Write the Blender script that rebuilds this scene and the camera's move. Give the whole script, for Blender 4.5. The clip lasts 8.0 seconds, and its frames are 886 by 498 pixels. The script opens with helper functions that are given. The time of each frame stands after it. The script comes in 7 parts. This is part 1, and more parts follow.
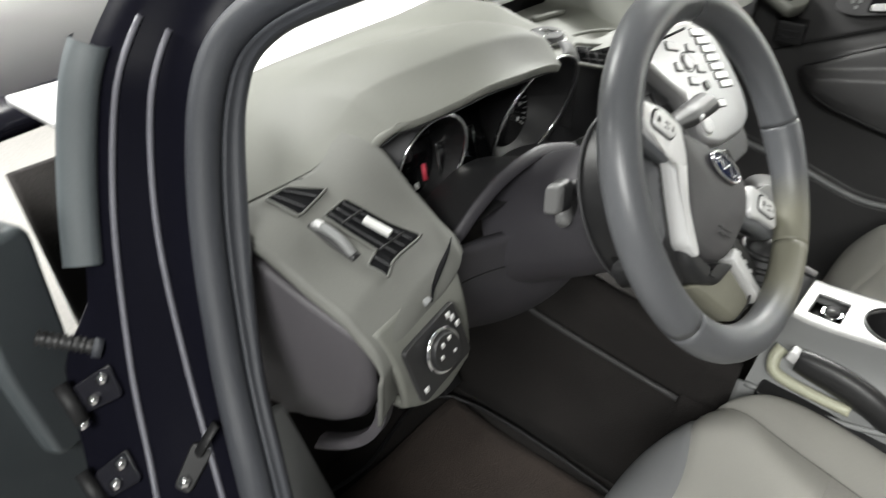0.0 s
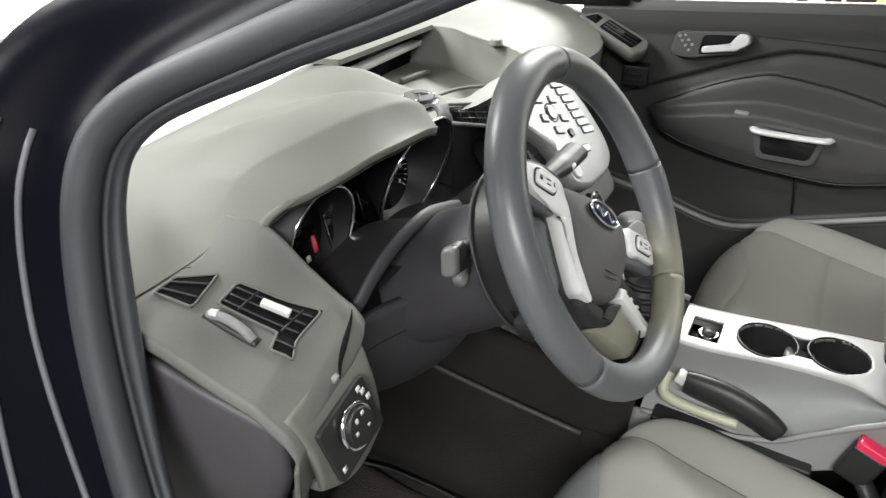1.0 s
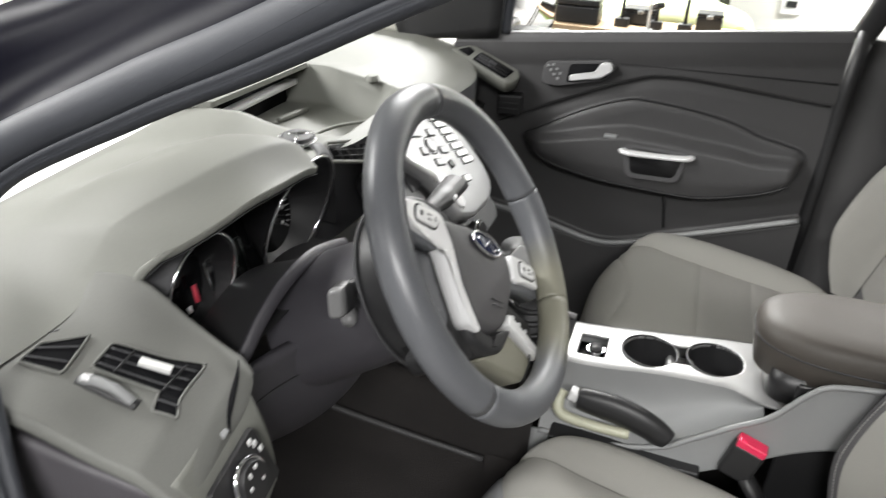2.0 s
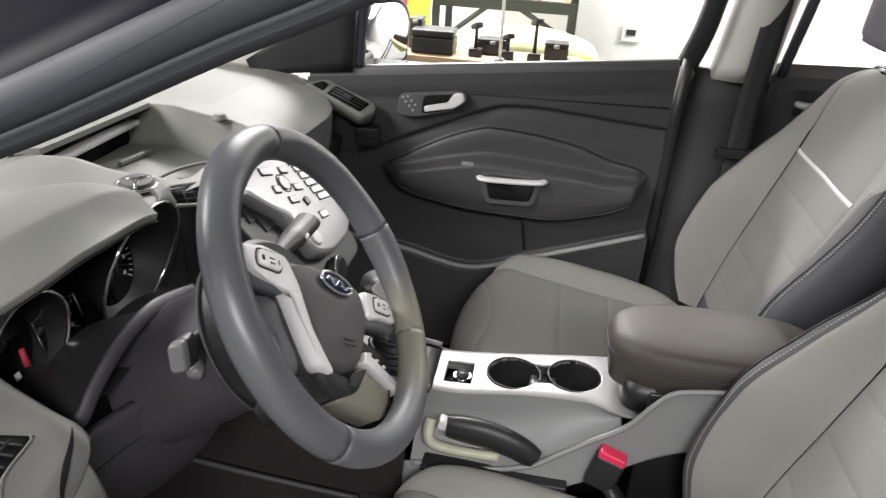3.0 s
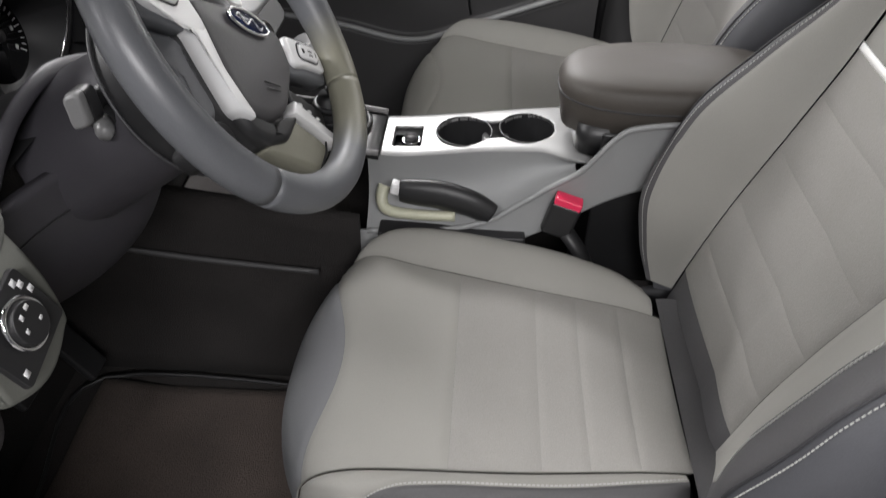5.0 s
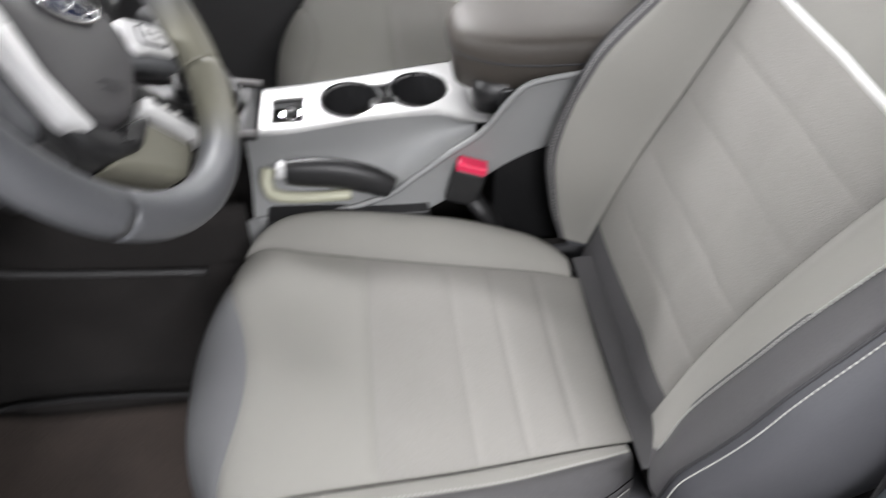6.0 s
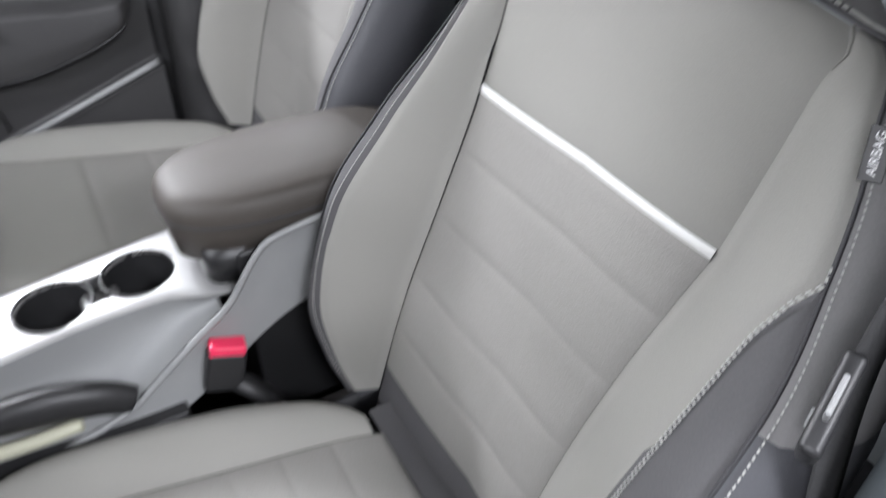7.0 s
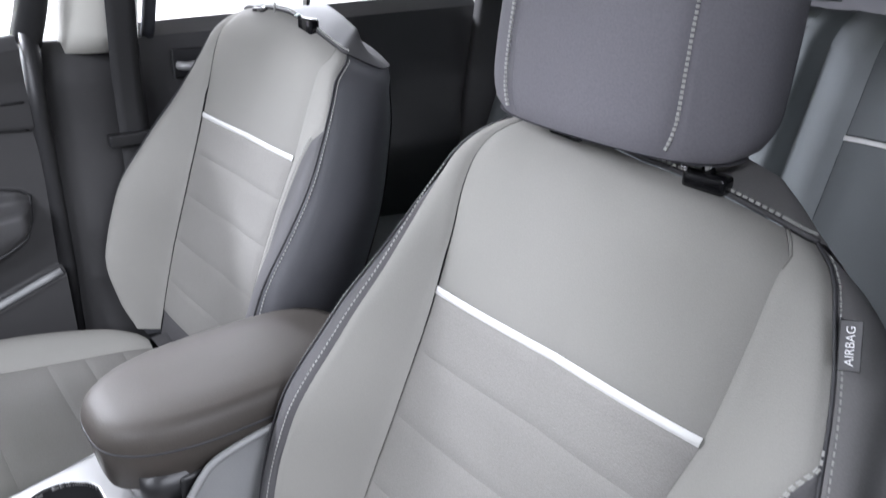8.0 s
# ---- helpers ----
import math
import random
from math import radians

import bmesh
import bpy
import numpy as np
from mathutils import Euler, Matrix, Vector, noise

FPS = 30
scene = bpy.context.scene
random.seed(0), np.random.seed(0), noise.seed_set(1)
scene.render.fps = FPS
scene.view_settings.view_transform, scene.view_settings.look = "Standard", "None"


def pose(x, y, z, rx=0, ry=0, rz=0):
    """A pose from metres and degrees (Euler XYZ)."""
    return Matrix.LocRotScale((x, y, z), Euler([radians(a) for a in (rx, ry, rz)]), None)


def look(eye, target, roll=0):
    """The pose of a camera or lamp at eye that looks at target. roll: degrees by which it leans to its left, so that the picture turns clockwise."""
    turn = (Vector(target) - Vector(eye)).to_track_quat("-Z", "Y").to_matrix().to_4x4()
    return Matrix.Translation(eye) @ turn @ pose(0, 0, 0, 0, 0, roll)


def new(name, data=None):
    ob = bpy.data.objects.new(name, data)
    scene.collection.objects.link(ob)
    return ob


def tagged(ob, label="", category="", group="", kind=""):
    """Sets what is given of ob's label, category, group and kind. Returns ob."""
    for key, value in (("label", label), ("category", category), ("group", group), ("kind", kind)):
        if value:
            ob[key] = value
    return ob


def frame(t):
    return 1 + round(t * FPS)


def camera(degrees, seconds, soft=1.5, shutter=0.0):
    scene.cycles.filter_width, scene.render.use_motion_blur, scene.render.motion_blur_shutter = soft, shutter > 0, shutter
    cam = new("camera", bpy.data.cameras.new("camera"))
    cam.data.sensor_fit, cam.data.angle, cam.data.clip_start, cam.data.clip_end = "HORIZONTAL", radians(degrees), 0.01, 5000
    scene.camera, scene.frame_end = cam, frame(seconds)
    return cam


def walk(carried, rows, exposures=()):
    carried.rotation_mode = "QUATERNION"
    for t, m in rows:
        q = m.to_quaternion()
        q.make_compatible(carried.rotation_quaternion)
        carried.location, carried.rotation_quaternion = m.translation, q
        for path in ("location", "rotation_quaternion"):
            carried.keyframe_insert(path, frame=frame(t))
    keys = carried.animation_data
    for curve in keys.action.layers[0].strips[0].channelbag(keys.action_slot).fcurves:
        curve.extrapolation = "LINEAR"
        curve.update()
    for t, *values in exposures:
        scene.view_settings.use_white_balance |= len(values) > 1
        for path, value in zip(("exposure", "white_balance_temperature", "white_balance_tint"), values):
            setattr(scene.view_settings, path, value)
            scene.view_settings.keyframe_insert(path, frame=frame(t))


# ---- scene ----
cam = camera(62.9, 8.0, soft=1.2, shutter=0.5)
PATH = [
    (0, (-1.015, 0.285, 1.496), (0.257, 1.311, 0.343), 1.7),
    (0.5, (-1.011, 0.299, 1.513), (0.421, 1.194, 0.442), 1.2),
    (1, (-1.019, 0.307, 1.515), (0.496, 1.099, 0.478), 1.7),
    (1.5, (-1.018, 0.311, 1.518), (0.559, 0.993, 0.496), 2.8),
    (2, (-1.013, 0.3, 1.523), (0.656, 0.845, 0.564), 2.4),
    (2.2, (-1.008, 0.292, 1.534), (0.692, 0.758, 0.59), 3.1),
    (3.3, (-0.997, 0.265, 1.533), (0.796, 0.465, 0.668), 3.0),
    (3.5, (-0.995, 0.261, 1.529), (0.798, 0.45, 0.664), 2.7),
    (4, (-0.997, 0.249, 1.51), (0.732, 0.377, 0.515), 2.3),
    (4.5, (-0.998, 0.245, 1.466), (0.624, 0.324, 0.298), 1.9),
    (4.7, (-0.996, 0.243, 1.46), (0.566, 0.329, 0.214), 1.3),
    (5.8, (-0.942, 0.24, 1.407), (0.462, 0.235, -0.017), -0.5),
    (6, (-0.895, 0.247, 1.424), (0.496, 0.071, -0.002), 0.8),
    (6.5, (-0.807, 0.235, 1.415), (0.525, -0.272, 0.012), 3.2),
    (7, (-0.758, 0.196, 1.41), (0.588, -0.604, 0.166), 0.7),
    (7.5, (-0.716, 0.247, 1.441), (0.601, -0.876, 0.439), 2.2),
    (8, (-0.705, 0.259, 1.438), (0.659, -0.943, 0.603), 2.1),
]
walk(cam, [(t, look(e, g, r)) for t, e, g, r in PATH], [(0, 0.27, 6550, 8), (2, 0.31, 6500, 11), (3.5, -0.15, 6500, 14), (4.5, -0.28, 6450, 14), (5.8, 0.26, 6350, 14), (6.5, 0.36, 6200, 14), (8, 0.51, 5850, 16)])

# added fill lamps under the garage ceiling; the faint sky stays outside the closed walls
world = bpy.data.worlds.new("world")
scene.world = world
world.use_nodes = True
wn = world.node_tree.nodes
sky = wn.new("ShaderNodeTexSky")
sky.sky_type, sky.sun_disc = "NISHITA", False
sky.sun_elevation, sky.sun_rotation = radians(40), radians(120)
world.node_tree.links.new(sky.outputs[0], wn["Background"].inputs[0])
wn["Background"].inputs[1].default_value = 0.1


def area_lamp(name, at, target, sx, sy, power, colour=(1, 1, 1)):
    lamp = bpy.data.lights.new(name, "AREA")
    lamp.shape, lamp.size, lamp.size_y, lamp.energy, lamp.color = "RECTANGLE", sx, sy, power, colour
    ob = new(name, lamp)
    ob.matrix_world = look(at, target)
    return ob


# unseen fill lamps, placed and powered to balance the light in the car
for tube_x, tube_y, power in ((-1.9, 2.6, 82), (-2.5, -0.3, 98), (2.4, 1.1, 235), (2.5, -1.6, 140), (-0.6, 2.6, 90)):
    area_lamp("fill_lamp", (tube_x, tube_y, 2.60), (tube_x, tube_y, 0), 0.5, 1.4, power, (1.0, 1.0, 0.98))


# ---- materials ----
def material(name, colour, rough=0.6, metal=0.0, grain=400.0, bump=0.15, vary=0.12, stain=3.0, weave=0.0, coat=0.0, gloss_var=0.08, depth=0.0006, specular=0.5):
    """A surface with fine grain, broad stains and relief, at real size."""
    m = bpy.data.materials.new(name)
    m.use_nodes = True
    n, l = m.node_tree.nodes, m.node_tree.links
    b = n["Principled BSDF"]
    co = n.new("ShaderNodeTexCoord").outputs["Object"]
    big = n.new("ShaderNodeTexNoise")
    big.inputs["Scale"].default_value, big.inputs["Detail"].default_value = stain, 5
    fine = n.new("ShaderNodeTexNoise")
    fine.inputs["Scale"].default_value, fine.inputs["Detail"].default_value = grain, 3
    for tex in (big, fine):
        l.new(co, tex.inputs["Vector"])
    mix = n.new("ShaderNodeMath")
    mix.operation = "ADD"
    l.new(big.outputs[0], mix.inputs[0])
    l.new(fine.outputs[0], mix.inputs[1])
    ramp = n.new("ShaderNodeMapRange")
    ramp.inputs[1].default_value, ramp.inputs[2].default_value = 0.6, 1.4
    ramp.inputs[3].default_value, ramp.inputs[4].default_value = 1 - vary, 1 + vary
    l.new(mix.outputs[0], ramp.inputs[0])
    tint = n.new("ShaderNodeVectorMath")
    tint.operation = "SCALE"
    tint.inputs[0].default_value = colour[:3]
    l.new(ramp.outputs[0], tint.inputs["Scale"])
    l.new(tint.outputs[0], b.inputs["Base Color"])
    rr = n.new("ShaderNodeMapRange")
    rr.inputs[1].default_value, rr.inputs[2].default_value = 0.3, 0.7
    rr.inputs[3].default_value, rr.inputs[4].default_value = max(0.02, rough - gloss_var), min(1, rough + gloss_var)
    l.new(big.outputs[0], rr.inputs[0])
    l.new(rr.outputs[0], b.inputs["Roughness"])
    b.inputs["Metallic"].default_value = metal
    b.inputs["Coat Weight"].default_value = coat
    b.inputs["Specular IOR Level"].default_value = specular
    if bump:
        height = fine.outputs[0]
        if weave:
            wave = [n.new("ShaderNodeTexWave"), n.new("ShaderNodeTexWave")]
            wave[1].bands_direction = "Z"
            add = n.new("ShaderNodeMath")
            add.operation = "ADD"
            for i, w in enumerate(wave):
                w.inputs["Scale"].default_value, w.inputs["Distortion"].default_value = weave, 1.5
                w.inputs["Detail"].default_value = 1
                l.new(co, w.inputs["Vector"])
                l.new(w.outputs[1], add.inputs[i])
            height = add.outputs[0]
        bp = n.new("ShaderNodeBump")
        bp.inputs["Strength"].default_value, bp.inputs["Distance"].default_value = bump, depth
        l.new(height, bp.inputs["Height"])
        l.new(bp.outputs[0], b.inputs["Normal"])
    return m


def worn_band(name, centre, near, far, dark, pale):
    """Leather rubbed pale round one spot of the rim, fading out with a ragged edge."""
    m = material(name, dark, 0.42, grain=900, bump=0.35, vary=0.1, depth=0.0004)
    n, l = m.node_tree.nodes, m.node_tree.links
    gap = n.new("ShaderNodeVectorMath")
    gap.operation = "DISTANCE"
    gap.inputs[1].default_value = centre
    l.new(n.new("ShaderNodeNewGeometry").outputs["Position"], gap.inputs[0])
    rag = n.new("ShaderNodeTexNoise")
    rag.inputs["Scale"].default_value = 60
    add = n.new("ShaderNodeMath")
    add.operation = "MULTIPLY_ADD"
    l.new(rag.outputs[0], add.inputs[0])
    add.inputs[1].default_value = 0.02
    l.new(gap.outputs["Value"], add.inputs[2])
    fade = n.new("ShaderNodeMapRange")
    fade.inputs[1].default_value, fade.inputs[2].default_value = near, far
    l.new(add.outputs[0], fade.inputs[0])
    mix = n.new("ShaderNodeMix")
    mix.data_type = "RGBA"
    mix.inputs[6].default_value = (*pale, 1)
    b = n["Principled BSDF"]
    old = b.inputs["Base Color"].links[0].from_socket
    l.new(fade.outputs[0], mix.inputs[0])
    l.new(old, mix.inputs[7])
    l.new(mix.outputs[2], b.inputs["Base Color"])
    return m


def glowing(name, colour, strength):
    m = bpy.data.materials.new(name)
    m.use_nodes = True
    b = m.node_tree.nodes["Principled BSDF"]
    b.inputs["Base Color"].default_value = (*colour, 1)
    b.inputs["Emission Color"].default_value, b.inputs["Emission Strength"].default_value = (*colour, 1), strength
    return m


def glass(name, colour=(0.95, 0.98, 0.96)):
    m = bpy.data.materials.new(name)
    m.use_nodes = True
    n, l = m.node_tree.nodes, m.node_tree.links
    n.clear()
    out, tr, gl, mx, fr = (n.new("ShaderNode" + k) for k in ("OutputMaterial", "BsdfTransparent", "BsdfGlossy", "MixShader", "Fresnel"))
    tr.inputs[0].default_value = (*colour, 1)
    gl.inputs["Roughness"].default_value = 0.01
    fr.inputs[0].default_value = 1.35
    l.new(fr.outputs[0], mx.inputs[0])
    l.new(tr.outputs[0], mx.inputs[1])
    l.new(gl.outputs[0], mx.inputs[2])
    l.new(mx.outputs[0], out.inputs[0])
    return m


M_FABRIC = material("seat_fabric", (0.285, 0.279, 0.258), 0.92, grain=1100, bump=0.45, vary=0.10, stain=5, depth=0.0006)
M_FABRIC_IN = material("insert_fabric", (0.268, 0.260, 0.244), 0.95, grain=650, bump=0.6, vary=0.14, stain=6, depth=0.0008)
# seat cloth darkened for the shade at the rear of the cabin
M_REAR = material("shaded_rear_cloth", (0.165, 0.178, 0.184), 0.93, grain=900, bump=0.45, vary=0.10, stain=5)
# seat cloth darkened for the shadow on the driver's cushion front
M_NOSE = material("shaded_nose_cloth", (0.165, 0.168, 0.175), 0.92, grain=1100, bump=0.45, vary=0.10, stain=5)
M_VINYL = material("dark_vinyl", (0.092, 0.090, 0.093), 0.72, grain=500, bump=0.35, vary=0.12, specular=0.3)
M_HEAD = material("headrest_vinyl", (0.165, 0.161, 0.176), 0.75, grain=500, bump=0.4, vary=0.12, specular=0.3)
M_SHELL = material("seat_shell_plastic", (0.034, 0.034, 0.037), 0.6, grain=600, bump=0.2)
M_THREAD = material("pale_thread", (0.42, 0.42, 0.40), 0.8, grain=2000, bump=0.1)
M_SEAM = material("seam_shadow_thread", (0.20, 0.196, 0.18), 0.9, grain=900, bump=0.1)
M_STRIPE = material("silver_piping", (0.78, 0.78, 0.76), 0.45, grain=1500, bump=0.2, vary=0.05)
M_DASH = material("dash_soft_plastic", (0.165, 0.168, 0.150), 0.6, grain=700, bump=0.35, vary=0.08, depth=0.0005)
M_WING = material("dash_wing_plastic", (0.150, 0.152, 0.140), 0.58, grain=700, bump=0.35, vary=0.08, depth=0.0005)
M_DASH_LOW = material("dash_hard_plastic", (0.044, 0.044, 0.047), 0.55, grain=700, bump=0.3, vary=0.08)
M_END = material("grey_end_plastic", (0.085, 0.080, 0.088), 0.5, grain=700, bump=0.3, vary=0.08)
M_KNEE = material("knee_panel_plastic", (0.040, 0.038, 0.044), 0.55, grain=700, bump=0.3, vary=0.08)
M_BLACK = material("black_plastic", (0.019, 0.019, 0.020), 0.45, grain=700, bump=0.2)
M_VOID = material("vent_black", (0.004, 0.004, 0.005), 0.85, grain=300, bump=0.0, specular=0.2)
M_GLOSS = material("gloss_black", (0.008, 0.008, 0.009), 0.08, grain=300, bump=0.0, gloss_var=0.03)
M_PAINT = material("black_car_paint", (0.006, 0.006, 0.010), 0.20, grain=200, bump=0.03, coat=0.15, gloss_var=0.05, specular=0.3)
M_JAMB = material("black_jamb_paint", (0.006, 0.006, 0.010), 0.30, grain=200, bump=0.03, gloss_var=0.06, specular=0.10)
M_JAMB.node_tree.nodes["Principled BSDF"].inputs["IOR"].default_value = 1.2
M_RUBBER = material("rubber_seal", (0.042, 0.045, 0.053), 0.55, grain=900, bump=0.3)
M_LEATHER = material("wheel_leather", (0.108, 0.112, 0.120), 0.38, grain=900, bump=0.35, vary=0.1, depth=0.0004)
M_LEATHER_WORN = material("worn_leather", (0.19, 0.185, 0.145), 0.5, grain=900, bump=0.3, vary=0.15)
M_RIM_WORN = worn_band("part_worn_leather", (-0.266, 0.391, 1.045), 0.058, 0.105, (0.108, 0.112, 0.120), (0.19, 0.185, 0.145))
M_SILVER = material("silver_paint", (0.32, 0.32, 0.317), 0.42, 0.3, grain=1500, bump=0.05, vary=0.04)
M_PANEL = material("grey_silver_panel", (0.33, 0.33, 0.335), 0.34, 0.3, grain=1500, bump=0.05, vary=0.04)
M_SATIN = material("satin_silver", (0.80, 0.80, 0.80), 0.30, 0.2, grain=1500, bump=0.05, vary=0.04)
M_COVER = material("airbag_cover_plastic", (0.062, 0.060, 0.062), 0.5, grain=700, bump=0.3, vary=0.08)
M_CROWN = material("grey_crown_vinyl", (0.21, 0.205, 0.205), 0.6, grain=600, bump=0.3, vary=0.1)
M_SIDE = material("black_side_vinyl", (0.075, 0.076, 0.084), 0.55, grain=600, bump=0.3, vary=0.1)
M_CEILING = material("grey_ceiling_board", (0.30, 0.30, 0.30), 0.85, grain=100, bump=0.3, vary=0.08, stain=1.0, depth=0.001)
M_CHROME = material("chrome", (0.85, 0.85, 0.86), 0.12, 1.0, grain=300, bump=0.0, vary=0.02, gloss_var=0.04)
M_GREY = material("grey_console_plastic", (0.27, 0.275, 0.275), 0.5, grain=900, bump=0.25, vary=0.07)
M_SLATE = material("slate_grey_plastic", (0.085, 0.098, 0.105), 0.5, grain=700, bump=0.25, vary=0.08)
M_STALK = material("stalk_plastic", (0.15, 0.15, 0.15), 0.4, grain=900, bump=0.1)
M_TRIM = material("pale_pillar_trim", (0.72, 0.71, 0.65), 0.7, grain=800, bump=0.25, vary=0.05)
M_DOOR = material("door_dark_plastic", (0.058, 0.057, 0.058), 0.55, grain=600, bump=0.4, vary=0.1, depth=0.0006)
M_DOOR_SOFT = material("door_soft_vinyl", (0.075, 0.074, 0.076), 0.45, grain=500, bump=0.35, vary=0.1)
M_CARPET = material("dark_carpet", (0.024, 0.021, 0.020), 0.98, grain=500, bump=1.0, vary=0.5, stain=9, depth=0.004)
M_MAT = material("brown_floor_mat", (0.062, 0.048, 0.041), 0.98, grain=420, bump=1.0, vary=0.5, stain=7, depth=0.004)
M_RED = material("red_button_plastic", (0.80, 0.03, 0.10), 0.35, grain=500, bump=0.05)
M_BELT = material("seat_belt_webbing", (0.035, 0.035, 0.036), 0.8, grain=500, bump=0.4, weave=500)
M_WHITE = material("white_print", (0.75, 0.75, 0.75), 0.6, grain=500, bump=0.0)
M_REDPRINT = material("red_print", (0.7, 0.06, 0.10), 0.6, grain=500, bump=0.0)
M_BLUE = material("badge_blue", (0.006, 0.012, 0.045), 0.25, grain=500, bump=0.0)
M_WALL = material("white_wall_paint", (0.82, 0.82, 0.80), 0.8, grain=120, bump=0.3, vary=0.04, stain=1.2, depth=0.001)
M_GREYWALL = material("grey_wall_paint", (0.13, 0.13, 0.14), 0.8, grain=120, bump=0.3, vary=0.06, stain=1.2, depth=0.001)
M_CONCRETE = material("concrete_floor", (0.30, 0.29, 0.28), 0.8, grain=90, bump=0.5, vary=0.2, stain=1.5, depth=0.002)
M_GREEN = material("lime_green_fabric", (0.40, 0.66, 0.05), 0.6, grain=200, bump=0.2)
M_BLUEBOARD = material("blue_plastic", (0.03, 0.08, 0.5), 0.5, grain=200, bump=0.1)
M_STEEL = material("black_steel", (0.010, 0.010, 0.011), 0.6, 0.0, grain=300, bump=0.1)
M_CARD = material("cardboard", (0.42, 0.30, 0.19), 0.9, grain=200, bump=0.2)
M_HEADLINER = material("headliner_cloth", (0.55, 0.54, 0.50), 0.95, grain=900, bump=0.5)
M_GLASS = glass("window_glass")
M_TINT = glass("shade_pane_glass", (0.10, 0.12, 0.115))
M_MIRROR = material("mirror_glass", (0.9, 0.9, 0.9), 0.03, 1.0, grain=100, bump=0.0, vary=0.01, gloss_var=0.01)
M_TUBE = glowing("tube_glow", (1.0, 0.98, 0.94), 8.0)
M_BROWN = material("armrest_vinyl", (0.056, 0.049, 0.042), 0.58, grain=500, bump=0.3, vary=0.08)


# ---- mesh helpers ----
BASE = {}


def thing(name, at, label, category, group="", kind=""):
    """An empty at the base of a thing, whose parts are its children."""
    ob = new(name)
    ob.location = at
    BASE[ob] = Vector(at)
    return tagged(ob, label, category, group, kind)


def part(name, bm, mat, parent=None, label="", smooth=True, bevel=0.0, thick=0.0):
    """Links a bmesh, given in world coordinates, as one mesh under a thing or a part."""
    base = BASE.get(parent, Vector((0, 0, 0)))
    bmesh.ops.translate(bm, verts=bm.verts, vec=-base)
    bmesh.ops.recalc_face_normals(bm, faces=bm.faces)
    me = bpy.data.meshes.new(name)
    bm.to_mesh(me)
    bm.free()
    me.materials.append(mat)
    for p in me.polygons:
        p.use_smooth = smooth
    ob = new(name, me)
    if parent:
        ob.parent = parent
        BASE[ob] = base
    else:
        BASE[ob] = Vector((0, 0, 0))
    if thick:
        md = ob.modifiers.new("thickness", "SOLIDIFY")
        md.thickness, md.offset = thick, -1
    if bevel:
        md = ob.modifiers.new("edge", "BEVEL")
        md.width, md.segments, md.limit_method, md.angle_limit = bevel, 2, "ANGLE", radians(35)
        if smooth:
            ob.modifiers.new("normals", "WEIGHTED_NORMAL")
    if label:
        ob["label"] = label
    return ob


def structure(name, bm, mat, label="", category="", **more):
    return tagged(part(name, bm, mat, None, **more), label, category, kind="structure")


def box(x0, x1, y0, y1, z0, z1):
    bm = bmesh.new()
    bmesh.ops.create_cube(bm, size=1, matrix=Matrix.LocRotScale(((x0 + x1) / 2, (y0 + y1) / 2, (z0 + z1) / 2), None, (abs(x1 - x0), abs(y1 - y0), abs(z1 - z0))))
    return bm


def block(m, sx, sy, sz):
    bm = bmesh.new()
    bmesh.ops.create_cube(bm, size=1, matrix=m @ Matrix.Diagonal((sx, sy, sz, 1)))
    return bm


def grid(f, us, vs, close_u=False):
    """A sheet of points f(u, v)."""
    bm = bmesh.new()
    rows = [[bm.verts.new(f(u, v)) for v in vs] for u in us]
    n = len(rows)
    for i in range(n if close_u else n - 1):
        a, b = rows[i], rows[(i + 1) % n]
        for j in range(len(vs) - 1):
            bm.faces.new((a[j], b[j], b[j + 1], a[j + 1]))
    return bm


def steps(a, b, n):
    return [a + (b - a) * i / n for i in range(n + 1)]


def lerp(table, t):
    """Smooth reading of a short table of (position, value), without overshoot."""
    n = len(table)
    if t <= table[0][0]:
        return table[0][1]
    if t >= table[-1][0]:
        return table[-1][1]
    i = next(k for k in range(n - 1) if t <= table[k + 1][0])

    def slope(k):
        return (table[k + 1][1] - table[k][1]) / (table[k + 1][0] - table[k][0])

    def tangent(k):
        if k == 0 or k == n - 1:
            return slope(0 if k == 0 else n - 2) if n > 2 else 0.0
        a, b = slope(k - 1), slope(k)
        return 0.0 if a * b <= 0 else 2 * a * b / (a + b)
    (x0, p), (x1, q) = table[i], table[i + 1]
    h = x1 - x0
    k = (t - x0) / h
    m0, m1 = tangent(i) * h, tangent(i + 1) * h
    return p * (2 * k ** 3 - 3 * k * k + 1) + m0 * (k ** 3 - 2 * k * k + k) + q * (3 * k * k - 2 * k ** 3) + m1 * (k ** 3 - k * k)


def curve_points(pts, n=8, closed=False):
    """A smooth line through the given points."""
    p = [Vector(q) for q in pts]
    out = []
    m = len(p)
    for i in range(m if closed else m - 1):
        if closed:
            a, b, c, d = p[i - 1], p[i], p[(i + 1) % m], p[(i + 2) % m]
        else:
            a, b, c, d = p[max(i - 1, 0)], p[i], p[i + 1], p[min(i + 2, m - 1)]
        for k in range(n):
            t = k / n
            out.append(0.5 * ((2 * b) + (c - a) * t + (2 * a - 5 * b + 4 * c - d) * t * t + (3 * b - a - 3 * c + d) * t ** 3))
    if not closed:
        out.append(p[-1])
    return out


